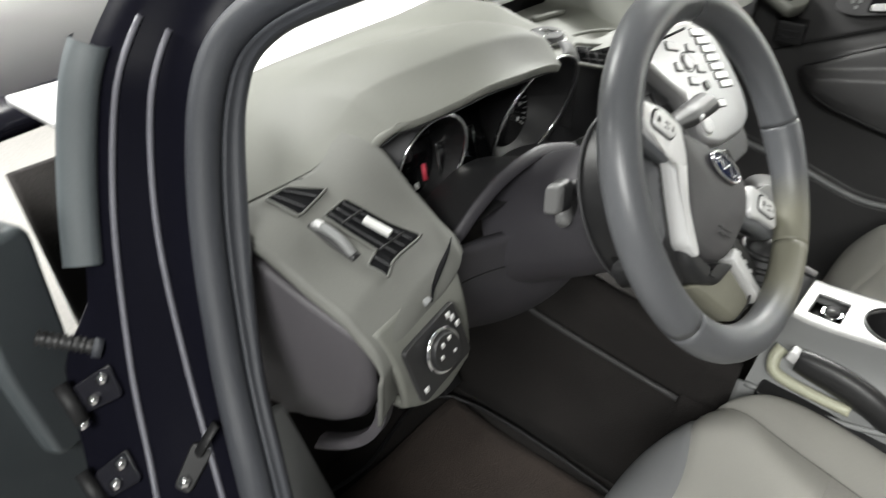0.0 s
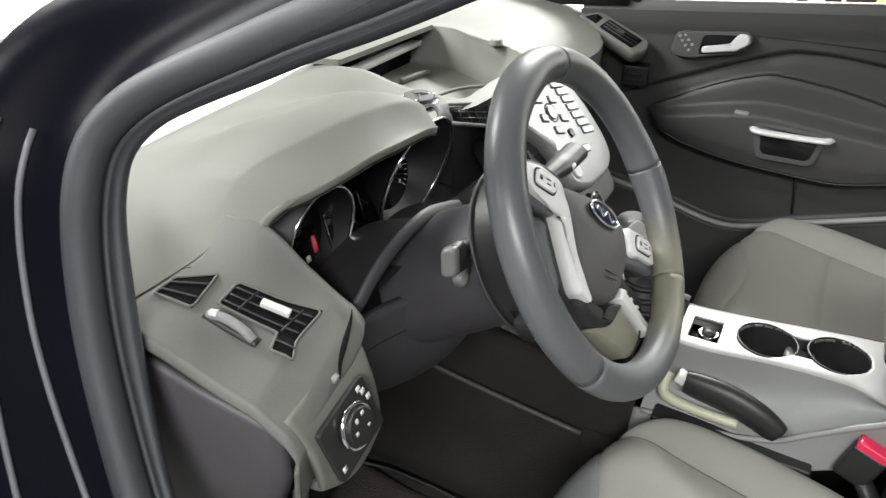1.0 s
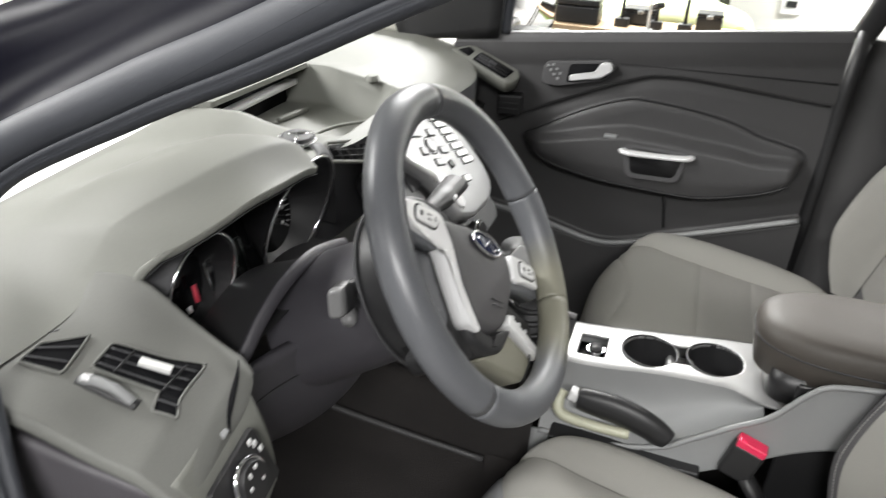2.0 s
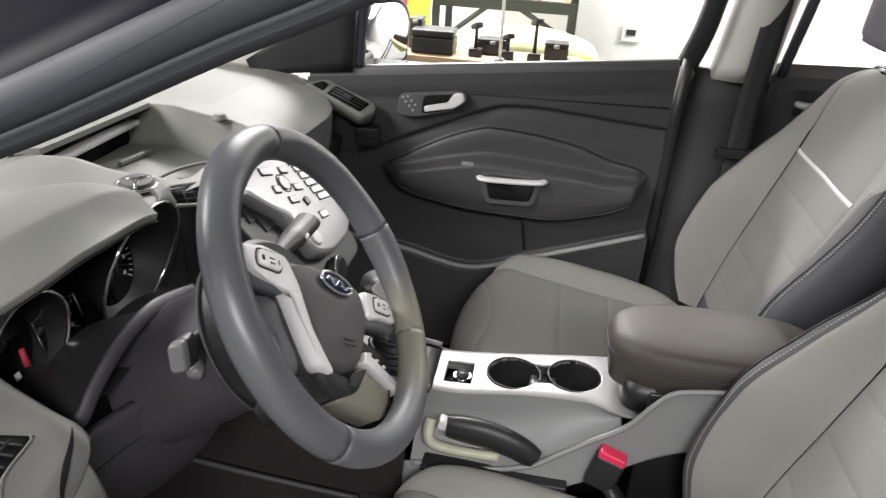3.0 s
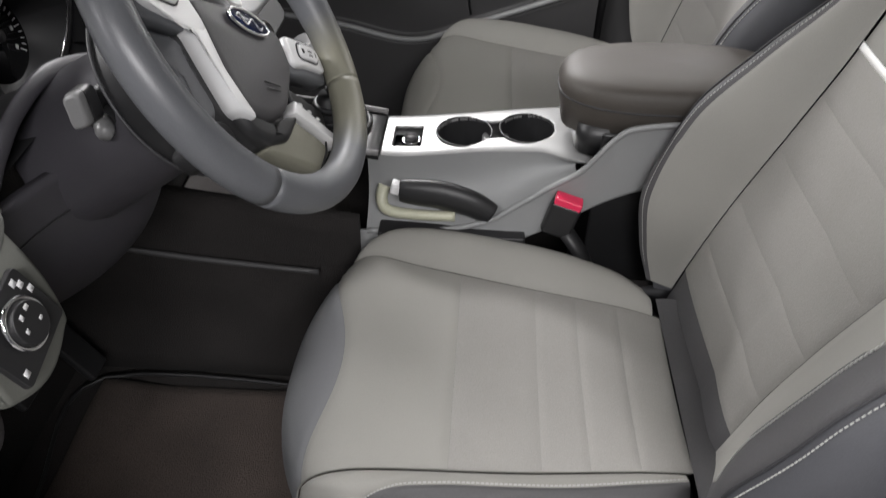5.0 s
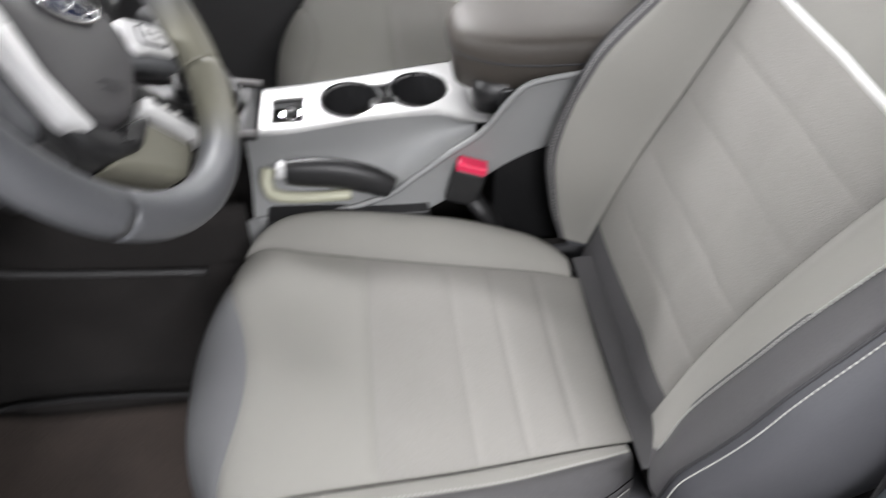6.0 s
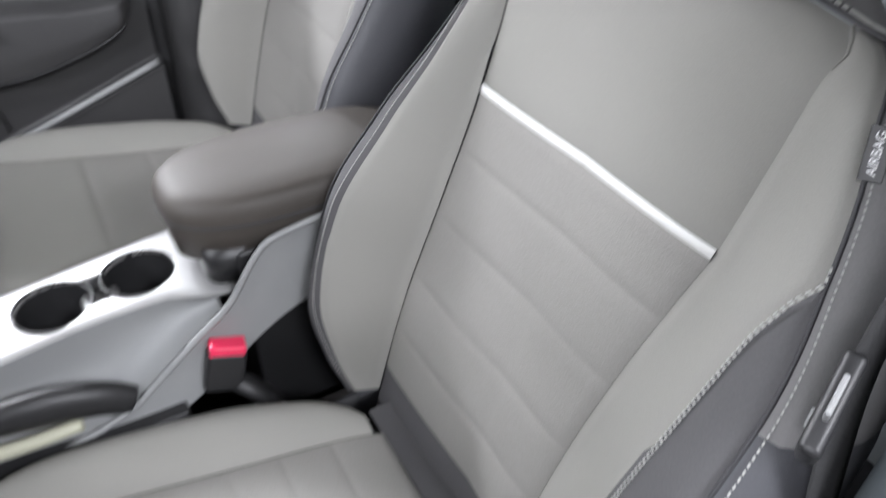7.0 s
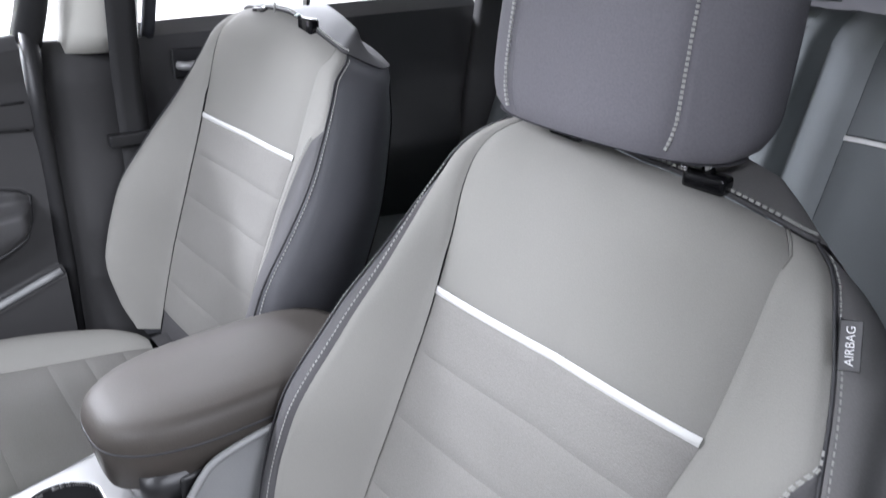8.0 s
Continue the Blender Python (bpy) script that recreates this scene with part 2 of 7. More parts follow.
def tube(pts, r, sides=10, closed=False, flat=1.0, up=(0, 0, 1), caps=True):
    """A rod along a line of points; r is a radius or a function of 0..1; flat squeezes it across up."""
    bm = bmesh.new()
    pts = [Vector(p) for p in pts]
    rings, n = [], len(pts)
    for i, p in enumerate(pts):
        q0, q1 = (pts[i - 1], pts[(i + 1) % n]) if closed else (pts[max(i - 1, 0)], pts[min(i + 1, n - 1)])
        d = (q1 - q0).normalized()
        s = d.cross(Vector(up))
        s = s.normalized() if s.length > 1e-4 else Vector((1, 0, 0))
        u = s.cross(d)
        rr = r(i / max(n - 1, 1)) if callable(r) else r
        rings.append([bm.verts.new(p + s * rr * math.cos(a) + u * rr * flat * math.sin(a)) for a in (2 * math.pi * k / sides for k in range(sides))])
    for i in range(n if closed else n - 1):
        a, b = rings[i], rings[(i + 1) % n]
        for k in range(sides):
            bm.faces.new((a[k], a[(k + 1) % sides], b[(k + 1) % sides], b[k]))
    if caps and not closed:
        bm.faces.new(rings[0][::-1])
        bm.faces.new(rings[-1])
    return bm


def slab(outline, m, depth, inset=0.0):
    """A plate: an outline in the plane of m, from 0 to depth along its z, its top drawn in by inset."""
    bm = bmesh.new()
    c = sum((Vector((x, y, 0)) for x, y in outline), Vector()) / len(outline)
    lo = [bm.verts.new(m @ Vector((x, y, 0))) for x, y in outline]
    hi = []
    for x, y in outline:
        d = Vector((x, y, 0)) - c
        d = d * (1 - inset / max(d.length, 1e-6))
        hi.append(bm.verts.new(m @ Vector((c.x + d.x, c.y + d.y, depth))))
    n = len(outline)
    for i in range(n):
        bm.faces.new((lo[i], lo[(i + 1) % n], hi[(i + 1) % n], hi[i]))
    bm.faces.new(hi)
    bm.faces.new(lo[::-1])
    return bm


def rounded(pts, r, n=4):
    """A polygon with its corners rounded."""
    out, m = [], len(pts)
    for i in range(m):
        a, b, c = Vector(pts[i - 1]), Vector(pts[i]), Vector(pts[(i + 1) % m])
        rr = min(r, (a - b).length * 0.45, (c - b).length * 0.45)
        p, q = b + (a - b).normalized() * rr, b + (c - b).normalized() * rr
        for k in range(n + 1):
            t = k / n
            out.append(tuple(p * (1 - t) ** 2 + b * 2 * t * (1 - t) + q * t * t))
    return out


def pillow(outline, m, low, high, edge=0.006, dome=0.0):
    """A moulded pad: its outline from low up to high along the z of m, with a rounded rim and a slightly domed top."""
    c = sum((Vector((x, y, 0)) for x, y in outline), Vector()) / len(outline)
    size = sum(((Vector((x, y, 0)) - c).length for x, y in outline)) / len(outline)
    levels = [(0.0, low)] + [(edge * (1 - math.cos(a)), high - dome - edge * (1 - math.sin(a))) for a in (radians(15 * k) for k in range(7))]
    levels += [(edge + (size - edge) * k, high - dome * (1 - k) ** 2) for k in (0.25, 0.5, 0.75)]
    bm = bmesh.new()
    rings = []
    for inset, z in levels:
        line = []
        for x, y in outline:
            d = Vector((x, y, 0)) - c
            d = d * max(0.02, 1 - inset / size) if inset > edge else d * (1 - inset / max(d.length, 1e-6))
            line.append(bm.verts.new(m @ Vector((c.x + d.x, c.y + d.y, z))))
        rings.append(line)
    n = len(outline)
    for a, b in zip(rings, rings[1:]):
        for i in range(n):
            bm.faces.new((a[i], a[(i + 1) % n], b[(i + 1) % n], b[i]))
    bm.faces.new(rings[-1])
    bm.faces.new(rings[0][::-1])
    return bm


def oval(rx, ry, n=28, cx=0.0, cy=0.0):
    return [(cx + rx * math.cos(2 * math.pi * k / n), cy + ry * math.sin(2 * math.pi * k / n)) for k in range(n)]


def plane_at(origin, xdir, ydir):
    """A frame with its x and y along the given directions."""
    x = Vector(xdir).normalized()
    z = x.cross(Vector(ydir)).normalized()
    y = z.cross(x)
    m = Matrix((x, y, z)).transposed().to_4x4()
    m.translation = origin
    return m


def ring(outline, m, r, sides=8):
    return tube([m @ Vector((x, y, 0)) for x, y in outline], r, sides, closed=True, up=m.to_3x3() @ Vector((0, 0, 1)))


def panel(f, ua, ub, v0, v1, nu=14, nv=30, groove=0.004, edge=0.012, inside=None):
    """A padded panel on the surface f(u, v), between two lines ua(v) and ub(v), sunk along its seams."""
    vs = steps(v0, v1, nv)
    pts = [[Vector(f(ua(v) + (ub(v) - ua(v)) * k / nu, v)) for v in vs] for k in range(nu + 1)]
    bm = bmesh.new()
    verts = []
    for i in range(nu + 1):
        line = []
        for j in range(nv + 1):
            p = pts[i][j]
            du = pts[min(i + 1, nu)][j] - pts[max(i - 1, 0)][j]
            dv = pts[i][min(j + 1, nv)] - pts[i][max(j - 1, 0)]
            nrm = du.cross(dv)
            nrm = nrm.normalized() if nrm.length > 1e-9 else Vector((0, 0, 0))
            if inside and nrm.dot(p - inside) < 0:
                nrm = -nrm
            d = min((p - pts[0][j]).length, (p - pts[nu][j]).length, (p - pts[i][0]).length, (p - pts[i][nv]).length)
            line.append(bm.verts.new(p - nrm * groove * math.exp(-(d / edge) ** 2 * 2)))
        verts.append(line)
    for i in range(nu):
        for j in range(nv):
            bm.faces.new((verts[i][j], verts[i + 1][j], verts[i + 1][j + 1], verts[i][j + 1]))
    return bm


def stitches(f, line, n, length, parent, mat, name="stitch", width=0.0012):
    """A row of short threads along the line of points, joined as one part."""
    bm = bmesh.new()
    for k in range(n):
        a, b = Vector(line(k / n)), Vector(line((k + 0.62) / n))
        d = (b - a).normalized()
        bmesh.ops.create_cube(bm, size=1, matrix=Matrix.Translation((a + b) / 2) @ d.to_track_quat("X", "Z").to_matrix().to_4x4() @ Matrix.Diagonal(((b - a).length, width, width, 1)))
    ob = part(name, bm, mat, parent, smooth=False)
    ob["kind"] = "stuff"
    return ob


def lettering(name, words, m, size, mat, parent):
    """Raised letters in the plane of m, centred on its origin."""
    cu = bpy.data.curves.new(name, "FONT")
    cu.body, cu.size, cu.align_x, cu.align_y, cu.extrude = words, size, "CENTER", "CENTER", 0.0002
    holder = bpy.data.objects.new(name, cu)
    me = bpy.data.meshes.new_from_object(holder)
    bpy.data.objects.remove(holder)
    bm = bmesh.new()
    bm.from_mesh(me)
    bmesh.ops.transform(bm, matrix=m, verts=bm.verts)
    return part(name, bm, mat, parent, smooth=False)


# ---- garage round the car ----
structure("floor", box(-4.2, 3.4, -6.2, 5.4, -0.15, 0.0), M_CONCRETE, "grey concrete garage floor", "floor", smooth=False)
structure("ceiling", box(-4.2, 3.4, -6.2, 5.4, 2.75, 2.9), M_CEILING, "grey boarded garage ceiling", "ceiling", smooth=False)
structure("wall_east", box(3.2, 3.4, -6.0, 5.2, 0, 2.75), M_WALL, "white painted garage wall", "wall", smooth=False)
structure("wall_west", box(-4.2, -4.0, -6.0, 5.2, 0, 2.75), M_GREYWALL, "grey painted garage wall", "wall", smooth=False)
structure("wall_north", box(-4.0, 3.2, 5.2, 5.4, 0, 2.75), M_WALL, "white painted garage wall", "wall", smooth=False)
structure("wall_south", box(-4.0, 3.2, -6.2, -6.0, 0, 2.75), M_GREYWALL, "grey painted garage wall", "wall", smooth=False)
# unseen fittings added where the fill lamps hang
for tube_x, tube_y in ((-1.9, 2.6), (-2.5, -0.3), (2.4, 1.1), (2.5, -1.6), (-0.6, 2.6)):
    fix = thing("added_ceiling_light", (tube_x, tube_y, 2.75), "unseen white tube fitting added around a fill lamp", "ceiling light", "garage ceiling lights")
    part("housing", box(tube_x - 0.26, tube_x + 0.26, tube_y - 0.72, tube_y + 0.72, 2.69, 2.748), M_WHITE, fix, smooth=False, bevel=0.006)
    for dx in (-0.13, 0.13):
        part("tube", tube([(tube_x + dx, tube_y - 0.66, 2.665), (tube_x + dx, tube_y + 0.66, 2.665)], 0.019, 12, up=(1, 0, 0)), M_TUBE, fix, "glowing tube of an added fitting")

# ---- car shell ----
XC = -0.366  # middle of the driver's place


def side_line(z):
    """How far out the inner wall of the car lies at a height."""
    return lerp([(0.3, 0.72), (0.9, 0.74), (1.1, 0.72), (1.3, 0.655), (1.5, 0.59), (1.62, 0.52)], z)


structure("car_floor", box(-0.74, 0.74, -1.6, 1.25, 0.30, 0.36), M_CARPET, "dark carpeted car floor", "car floor", smooth=False)
structure("firewall", grid(lambda u, v: (u, 1.02 + 0.22 * v, 0.36 + 0.66 * v), steps(-0.74, 0.74, 4), steps(0, 1, 6)), M_CARPET, "dark carpeted bulkhead in front of the pedals", "bulkhead", thick=0.03)
structure("car_roof", grid(lambda u, v: (0.60 * u, -1.75 + 1.95 * v, 1.665 + 0.03 * (1 - u * u) - 0.03 * (1 - v)), steps(-1, 1, 12), steps(0, 1, 12)), M_HEADLINER, "pale cloth headliner under the car roof", "car roof", thick=-0.03)


def pillar(name, pts, w, label, mat, sides=12, flat=0.6, up=(0, 1, 0)):
    return structure(name, tube(curve_points(pts, 6), w, sides, flat=flat, up=up), mat, label, "pillar")


# front pillars: painted steel outside, trim inside, rubber seal between
inner_line = curve_points([(0.705, 1.16, 1.146), (0.690, 0.99, 1.228), (0.654, 0.82, 1.318), (0.615, 0.62, 1.42), (0.585, 0.40, 1.53), (0.55, 0.10, 1.64)], 6)
outer_line = curve_points([(0.714, 0.99, 1.118), (0.685, 0.845, 1.23), (0.652, 0.717, 1.318), (0.622, 0.54, 1.40), (0.600, 0.33, 1.49), (0.565, 0.05, 1.62)], 6)
structure("front_pillar_trim", grid(lambda i, q: inner_line[i].lerp(outer_line[i], q) + Vector((-0.018, -0.01, 0.0)) * math.sin(q * math.pi), range(len(inner_line)), steps(0, 1, 8)), M_TRIM, "pale moulded front pillar trim beside the windscreen", "pillar trim", thick=-0.02)

# ---- front seats ----
def z_back(v):
    return 0.655 + 0.63 * v


def y_back(v):
    return -0.052 - 0.15 * v - 0.03 * v * v


W_INSERT = [(0.0, 0.200), (0.25, 0.192), (0.5, 0.172), (0.69, 0.161), (0.78, 0.161), (0.86, 0.165), (0.95, 0.158), (1.0, 0.130)]
W_INSERT_SIDE = [(0.0, 0.096), (0.16, 0.096), (0.32, 0.104), (0.52, 0.123), (0.62, 0.136), (0.70, 0.146), (0.85, 0.151), (0.95, 0.150), (1.0, 0.128)]
W_OUTER = [(0.0, 0.204), (0.04, 0.224), (0.08, 0.240), (0.2, 0.262), (0.4, 0.280), (0.6, 0.268), (0.75, 0.238), (0.87, 0.209), (0.94, 0.191), (0.975, 0.174), (1.0, 0.148)]
BULGE = [(0.0, 0.034), (0.10, 0.075), (0.24, 0.106), (0.42, 0.098), (0.58, 0.062), (0.72, 0.028), (0.85, 0.008), (1.0, 0.0)]


def back_point(a, v):
    """A point on the backrest: a from -4 to 4 goes from the middle of the front round a side to the middle of the back; v goes up."""
    s, a = (1, a) if a >= 0 else (-1, -a)
    wi, wo, b = lerp(W_INSERT if s > 0 else W_INSERT_SIDE, v), lerp(W_OUTER, v), lerp(BULGE, v)
    round_top = 0.035 * max(0, (v - 0.90) / 0.10) ** 2
    driver = TRIM_FAR is TRIM_INNER
    flank = 0.05 + 0.075 * (1 - 0.35 * v) + b * (0.8 if driver else 0.35)
    drop = 0.060 if driver else 0.012
    if a <= 1:
        x, w = wi * a, 0.006 * math.sin(a * math.pi / 2) - 0.006 - 0.004 * a ** 4
    elif a <= 2:
        q = a - 1
        swell = min(q * 0.85, 0.5) if s > 0 else min(0.5 * (q / 0.95) ** 1.65, 0.5)
        x, w = wi + (wo - wi) * q, -0.004 + b * math.sin(swell * math.pi) * (1 - 0.10 * max(0, q - 0.6) / 0.4) - 0.016 * q ** 5
    elif a <= 3:
        q = a - 2
        w_edge = -0.004 + b * 0.90 - 0.016
        x, w = wo + (0.014 + 0.012 * v) * math.sin(q * math.pi) - 0.012 * q, w_edge - flank * q
    else:
        q = a - 3
        w_edge = -0.004 + b * 0.90 - 0.016 - flank
        x, w = (wo - 0.012) * (1 - q), w_edge - 0.022 * math.sin(q * math.pi / 2)
    if a > 2:
        x *= 1 - (0.13 if driver else 0.20) * max(0, (v - 0.72) / 0.28) ** 4 * min(1.0, a - 2)
    lean = radians(16)
    rise = 0.012 * max(0.0, min(1.0, 0.5 + s * x / 0.25)) - 0.020 * max(0.0, -s * x / 0.16)
    if driver:
        rise = -0.018 + 0.026 * max(0.0, min(1.0, s * x / 0.15)) - 0.006 * max(0.0, -s * x / 0.16)
    rise *= max(0.0, (v - 0.78) / 0.22) ** 2
    return (XC + s * x, y_back(v) + (w - round_top) * math.cos(lean), z_back(v) + rise + (w - round_top) * math.sin(lean) - (0.030 * (x / 0.2) ** 2 + drop * max(0.0, min(1.0, a - 2))) * max(0, (v - 0.8) / 0.2) ** 1.5)


def trim_line(v):
    """Where the light cloth of the outer bolster gives way to dark vinyl."""
    return lerp(TRIM, v)


TRIM_DRIVER = [(0.0, 1.30), (0.06, 1.42), (0.12, 1.46), (0.20, 1.44), (0.28, 1.42), (0.47, 1.46), (0.60, 1.50), (0.65, 1.54), (0.70, 1.67), (0.745, 1.855), (1.0, 1.855)]
TRIM_INNER = [(0.0, 1.34), (0.2, 1.40), (0.32, 1.45), (0.5, 1.50), (0.67, 1.57), (0.8, 1.70), (0.90, 1.855), (1.0, 1.855)]
TRIM_PLAIN = [(0.0, 1.855), (1.0, 1.855)]
TRIM_PASSENGER = [(0.0, 1.06), (0.3, 1.08), (0.55, 1.12), (0.68, 1.22), (0.74, 1.48), (0.79, 1.855), (1.0, 1.855)]
TRIM, TRIM_FAR = TRIM_DRIVER, TRIM_INNER


CUSHION = [(0.0, -0.030, 0.672), (0.12, 0.035, 0.684), (0.4, 0.185, 0.697), (0.66, 0.33, 0.715), (0.8, 0.41, 0.722), (0.88, 0.460, 0.708), (0.94, 0.490, 0.672), (1.0, 0.502, 0.600)]
W_SEAT_IN = [(0.0, 0.128), (0.4, 0.156), (0.7, 0.174), (0.9, 0.187), (1.0, 0.188)]
W_SEAT_OUT = [(0.0, 0.165), (0.12, 0.205), (0.35, 0.238), (0.65, 0.246), (0.80, 0.236), (0.90, 0.212), (1.0, 0.188)]
SEAT_BULGE = [(0.0, 0.012), (0.15, 0.028), (0.5, 0.036), (0.8, 0.022), (1.0, 0.0)]


def seat_point(a, u):
    """A point on the seat cushion: a from -3 to 3 goes across from the middle and down a side; u from the back to the front edge."""
    s, a = (1, a) if a >= 0 else (-1, -a)
    y = lerp_line(CUSHION, u, 1)
    z = lerp_line(CUSHION, u, 2)
    wi, wo, b = lerp(W_SEAT_IN, u), lerp(W_SEAT_OUT, u), lerp(SEAT_BULGE, u)
    if a <= 1:
        x, w = wi * a, -0.008 * (1 - a * a)
    elif a <= 2:
        q = a - 1
        x, w = wi + (wo - wi) * q, b * math.sin(min(q * 0.68, 0.6) * math.pi) - 0.022 * q ** 5
    else:
        q = a - 2
        x, w = wo + 0.01 * math.sin(q * math.pi) - 0.01 * q, b * math.sin(0.6 * math.pi) - 0.022 - 0.10 * q
    pull = 0.11 * (max(0.0, u - 0.62) / 0.38) ** 1.3 * (x / 0.24) ** 2.4
    return (XC + s * x, y - pull, z + w)


def lerp_line(table, t, k):
    pts = curve_cache.setdefault((id(table), k), curve_points([(row[0], row[k], 0) for row in table], 12))
    for p, q in zip(pts, pts[1:]):
        if t <= q.x:
            f = (t - p.x) / max(q.x - p.x, 1e-6)
            return p.y + (q.y - p.y) * f
    return pts[-1].y


curve_cache = {}


def back_panel(*args, **more):
    return panel(back_point, *args, inside=Vector((XC, -0.26, 0.95)), **more)


def seat_panel(*args, **more):
    return panel(seat_point, *args, inside=Vector((XC, 0.2, 0.45)), **more)


def const(c):
    return lambda v: c


def make_seat():
    seat = thing("front_seat", (XC, 0.2, 0.36), "grey cloth front car seat with dark vinyl sides", "car seat", "front seats")
    # backrest
    V_LINE = 0.690
    ins = part("upper_insert", back_panel( const(-1.0), const(1.0), V_LINE + 0.006, 0.992, 28, 18, groove=0.0025), M_FABRIC, seat, "light grey cloth upper panel")
    for k, (a, b) in enumerate(((0.085, 0.19), (0.19, 0.32), (0.32, 0.46), (0.46, 0.585), (0.585, V_LINE - 0.006))):
        part("back_insert", back_panel( const(-1.0), const(1.0), a, b, 28, 10, groove=0.0018, edge=0.005), M_FABRIC_IN, seat)
    part("lower_back", back_panel( const(-1.0), const(1.0), -0.03, 0.085, 30, 8, groove=0.003), M_VINYL, seat, "dark vinyl foot of the backrest")
    for s in (-1, 1):
        part("seam", tube([Vector(back_point(s * 1.0, v)) - Vector((0, 0.0035, 0.0008)) for v in steps(0.085, 0.992, 50)], 0.0009, 6), M_SEAM, seat)
        part("seam", tube([Vector(seat_point(s * 1.0, u)) - Vector((0, 0, 0.003)) for u in steps(0.0, 1.0, 40)], 0.0012, 6), M_SEAM, seat)
    part("accent_stripe", panel(lambda a, v: Vector(back_point(a, v)) + Vector((0, 0.0025, 0.001)), const(-1.0), const(1.0), V_LINE - 0.0065, V_LINE + 0.0065, 24, 4, groove=0.003, edge=0.004, inside=Vector((XC, -0.26, 0.95))), M_STRIPE, seat, "pale silver piping across the backrest")
    part("bolster", back_panel(const(1.0), lambda v: lerp(TRIM_FAR, v), 0.02, 0.992, 22, 60, groove=0.002, edge=0.008), M_FABRIC, seat)
    if TRIM_FAR is TRIM_INNER:
        part("bolster_trim", back_panel(lambda v: min(lerp(TRIM_FAR, v), 1.85), const(1.86), 0.02, 0.90, 10, 50, groove=0.002, edge=0.006), M_VINYL, seat, "dark vinyl edge of the bolster with stitching")
        stitches(None, lambda t: Vector(back_point(min(lerp(TRIM_FAR, 0.05 + 0.84 * t) + 0.05, 1.85), 0.05 + 0.84 * t)) + Vector((0.001, 0.0015, 0.001)), 110, 0.004, seat, M_THREAD, width=0.0010)
    part("bolster", back_panel( lambda v: -trim_line(v) + 0.0, const(-1.0), 0.02, 0.992, 22, 60, groove=0.002, edge=0.008), M_FABRIC, seat)
    part("bolster_trim", back_panel( const(-1.86), lambda v: -min(trim_line(v), 1.85), 0.02, 0.785, 14, 48, groove=0.002, edge=0.008), M_VINYL, seat, "dark vinyl bolster trim with double stitching")
    for s in (-1, 1):
        split = 0.60 if TRIM_FAR is TRIM_INNER and s < 0 else 0.992
        part("side_panel", back_panel( const(min(s * 1.86, s * 3.0)), const(max(s * 1.86, s * 3.0)), 0.0, split, 10, 40, groove=0.002), M_SIDE, seat, "black vinyl side of the backrest")
        if split < 0.9:
            part("shoulder_panel", back_panel(const(-3.0), const(-1.86), split, 0.992, 10, 20, groove=0.002), M_CROWN, seat, "grey vinyl shoulder of the backrest")
        part("piping", tube([Vector(back_point(s * 1.86, v)) + Vector((s * 0.001, 0.001, 0)) for v in steps(0.02, 0.992, 46)], 0.0016, 6), M_SHELL, seat)
        stitches(None, lambda t, s=s: Vector(back_point(s * 1.905, 0.03 + 0.955 * t)) + Vector((s * 0.0015, 0, 0)), 120, 0.004, seat, M_THREAD)
    stitches(None, lambda t: Vector(back_point(-min(trim_line(0.09 + 0.66 * t) + 0.018, 1.85), 0.09 + 0.67 * t)) + Vector((-0.001, 0.002, 0.001)), 80, 0.004, seat, M_THREAD)
    stitches(None, lambda t: Vector(back_point(-min(trim_line(0.09 + 0.66 * t) + 0.036, 1.853), 0.09 + 0.67 * t)) + Vector((-0.001, 0.002, 0.001)), 80, 0.004, seat, M_THREAD)
    part("back_shell", grid(back_point, steps(3.0, 4.0, 10) , steps(0.0, 0.992, 24)), M_SHELL, seat)
    part("back_shell", grid(back_point, steps(-3.0, -4.0, 10), steps(0.0, 0.992, 24)), M_SHELL, seat)
    # crown over the top edge
    def crown(a, q):
        f = Vector(back_point(a, 0.992))
        front, rear = Vector(back_point(0, 0.992)), Vector(back_point(4, 0.992))
        p = f.lerp(Vector((XC + 0.62 * (f.x - XC), (front.y + rear.y) / 2, f.z + 0.002 + (front.z - f.z) * 0.25)), q)
        p.z += 0.010 * math.sin(q * math.pi / 2)
        return p
    # passenger's crown takes a darker material, its shade put into the colour
    part("top_crown", grid(crown, steps(-4.0, 4.0, 80), steps(0, 1, 10)), M_CROWN if TRIM_FAR is TRIM_INNER else M_SHELL, seat, "vinyl crown of the backrest")
    part("crown_welt", tube([Vector(back_point(a, 0.992)) + Vector((0, -0.002, 0.0005)) for a in steps(-1.86, 1.86, 70)], 0.0022, 6), M_VINYL, seat)
    stitches(None, lambda t: Vector(crown(-1.9 + 3.8 * t, 0.07)) + Vector((0, 0.0015, 0.0035)), 90, 0.004, seat, M_THREAD, width=0.0022)
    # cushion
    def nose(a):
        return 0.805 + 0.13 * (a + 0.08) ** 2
    rows = 26

    def front(a0, a1, u0, u1, n):
        return panel(lambda a, q: seat_point(a, u0(a) + (u1(a) - u0(a)) * q), const(a0), const(a1), 0.0, 1.0, n, rows, groove=0.0025, edge=0.008, inside=Vector((XC, 0.2, 0.45)))
    part("cushion_front", front(-1.0, 1.0, const(0.545), nose, 30), M_FABRIC, seat)
    # shadow on the driver's cushion front is put into the cloth colour
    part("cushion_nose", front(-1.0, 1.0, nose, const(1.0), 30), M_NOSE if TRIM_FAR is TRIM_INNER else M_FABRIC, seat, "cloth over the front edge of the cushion")
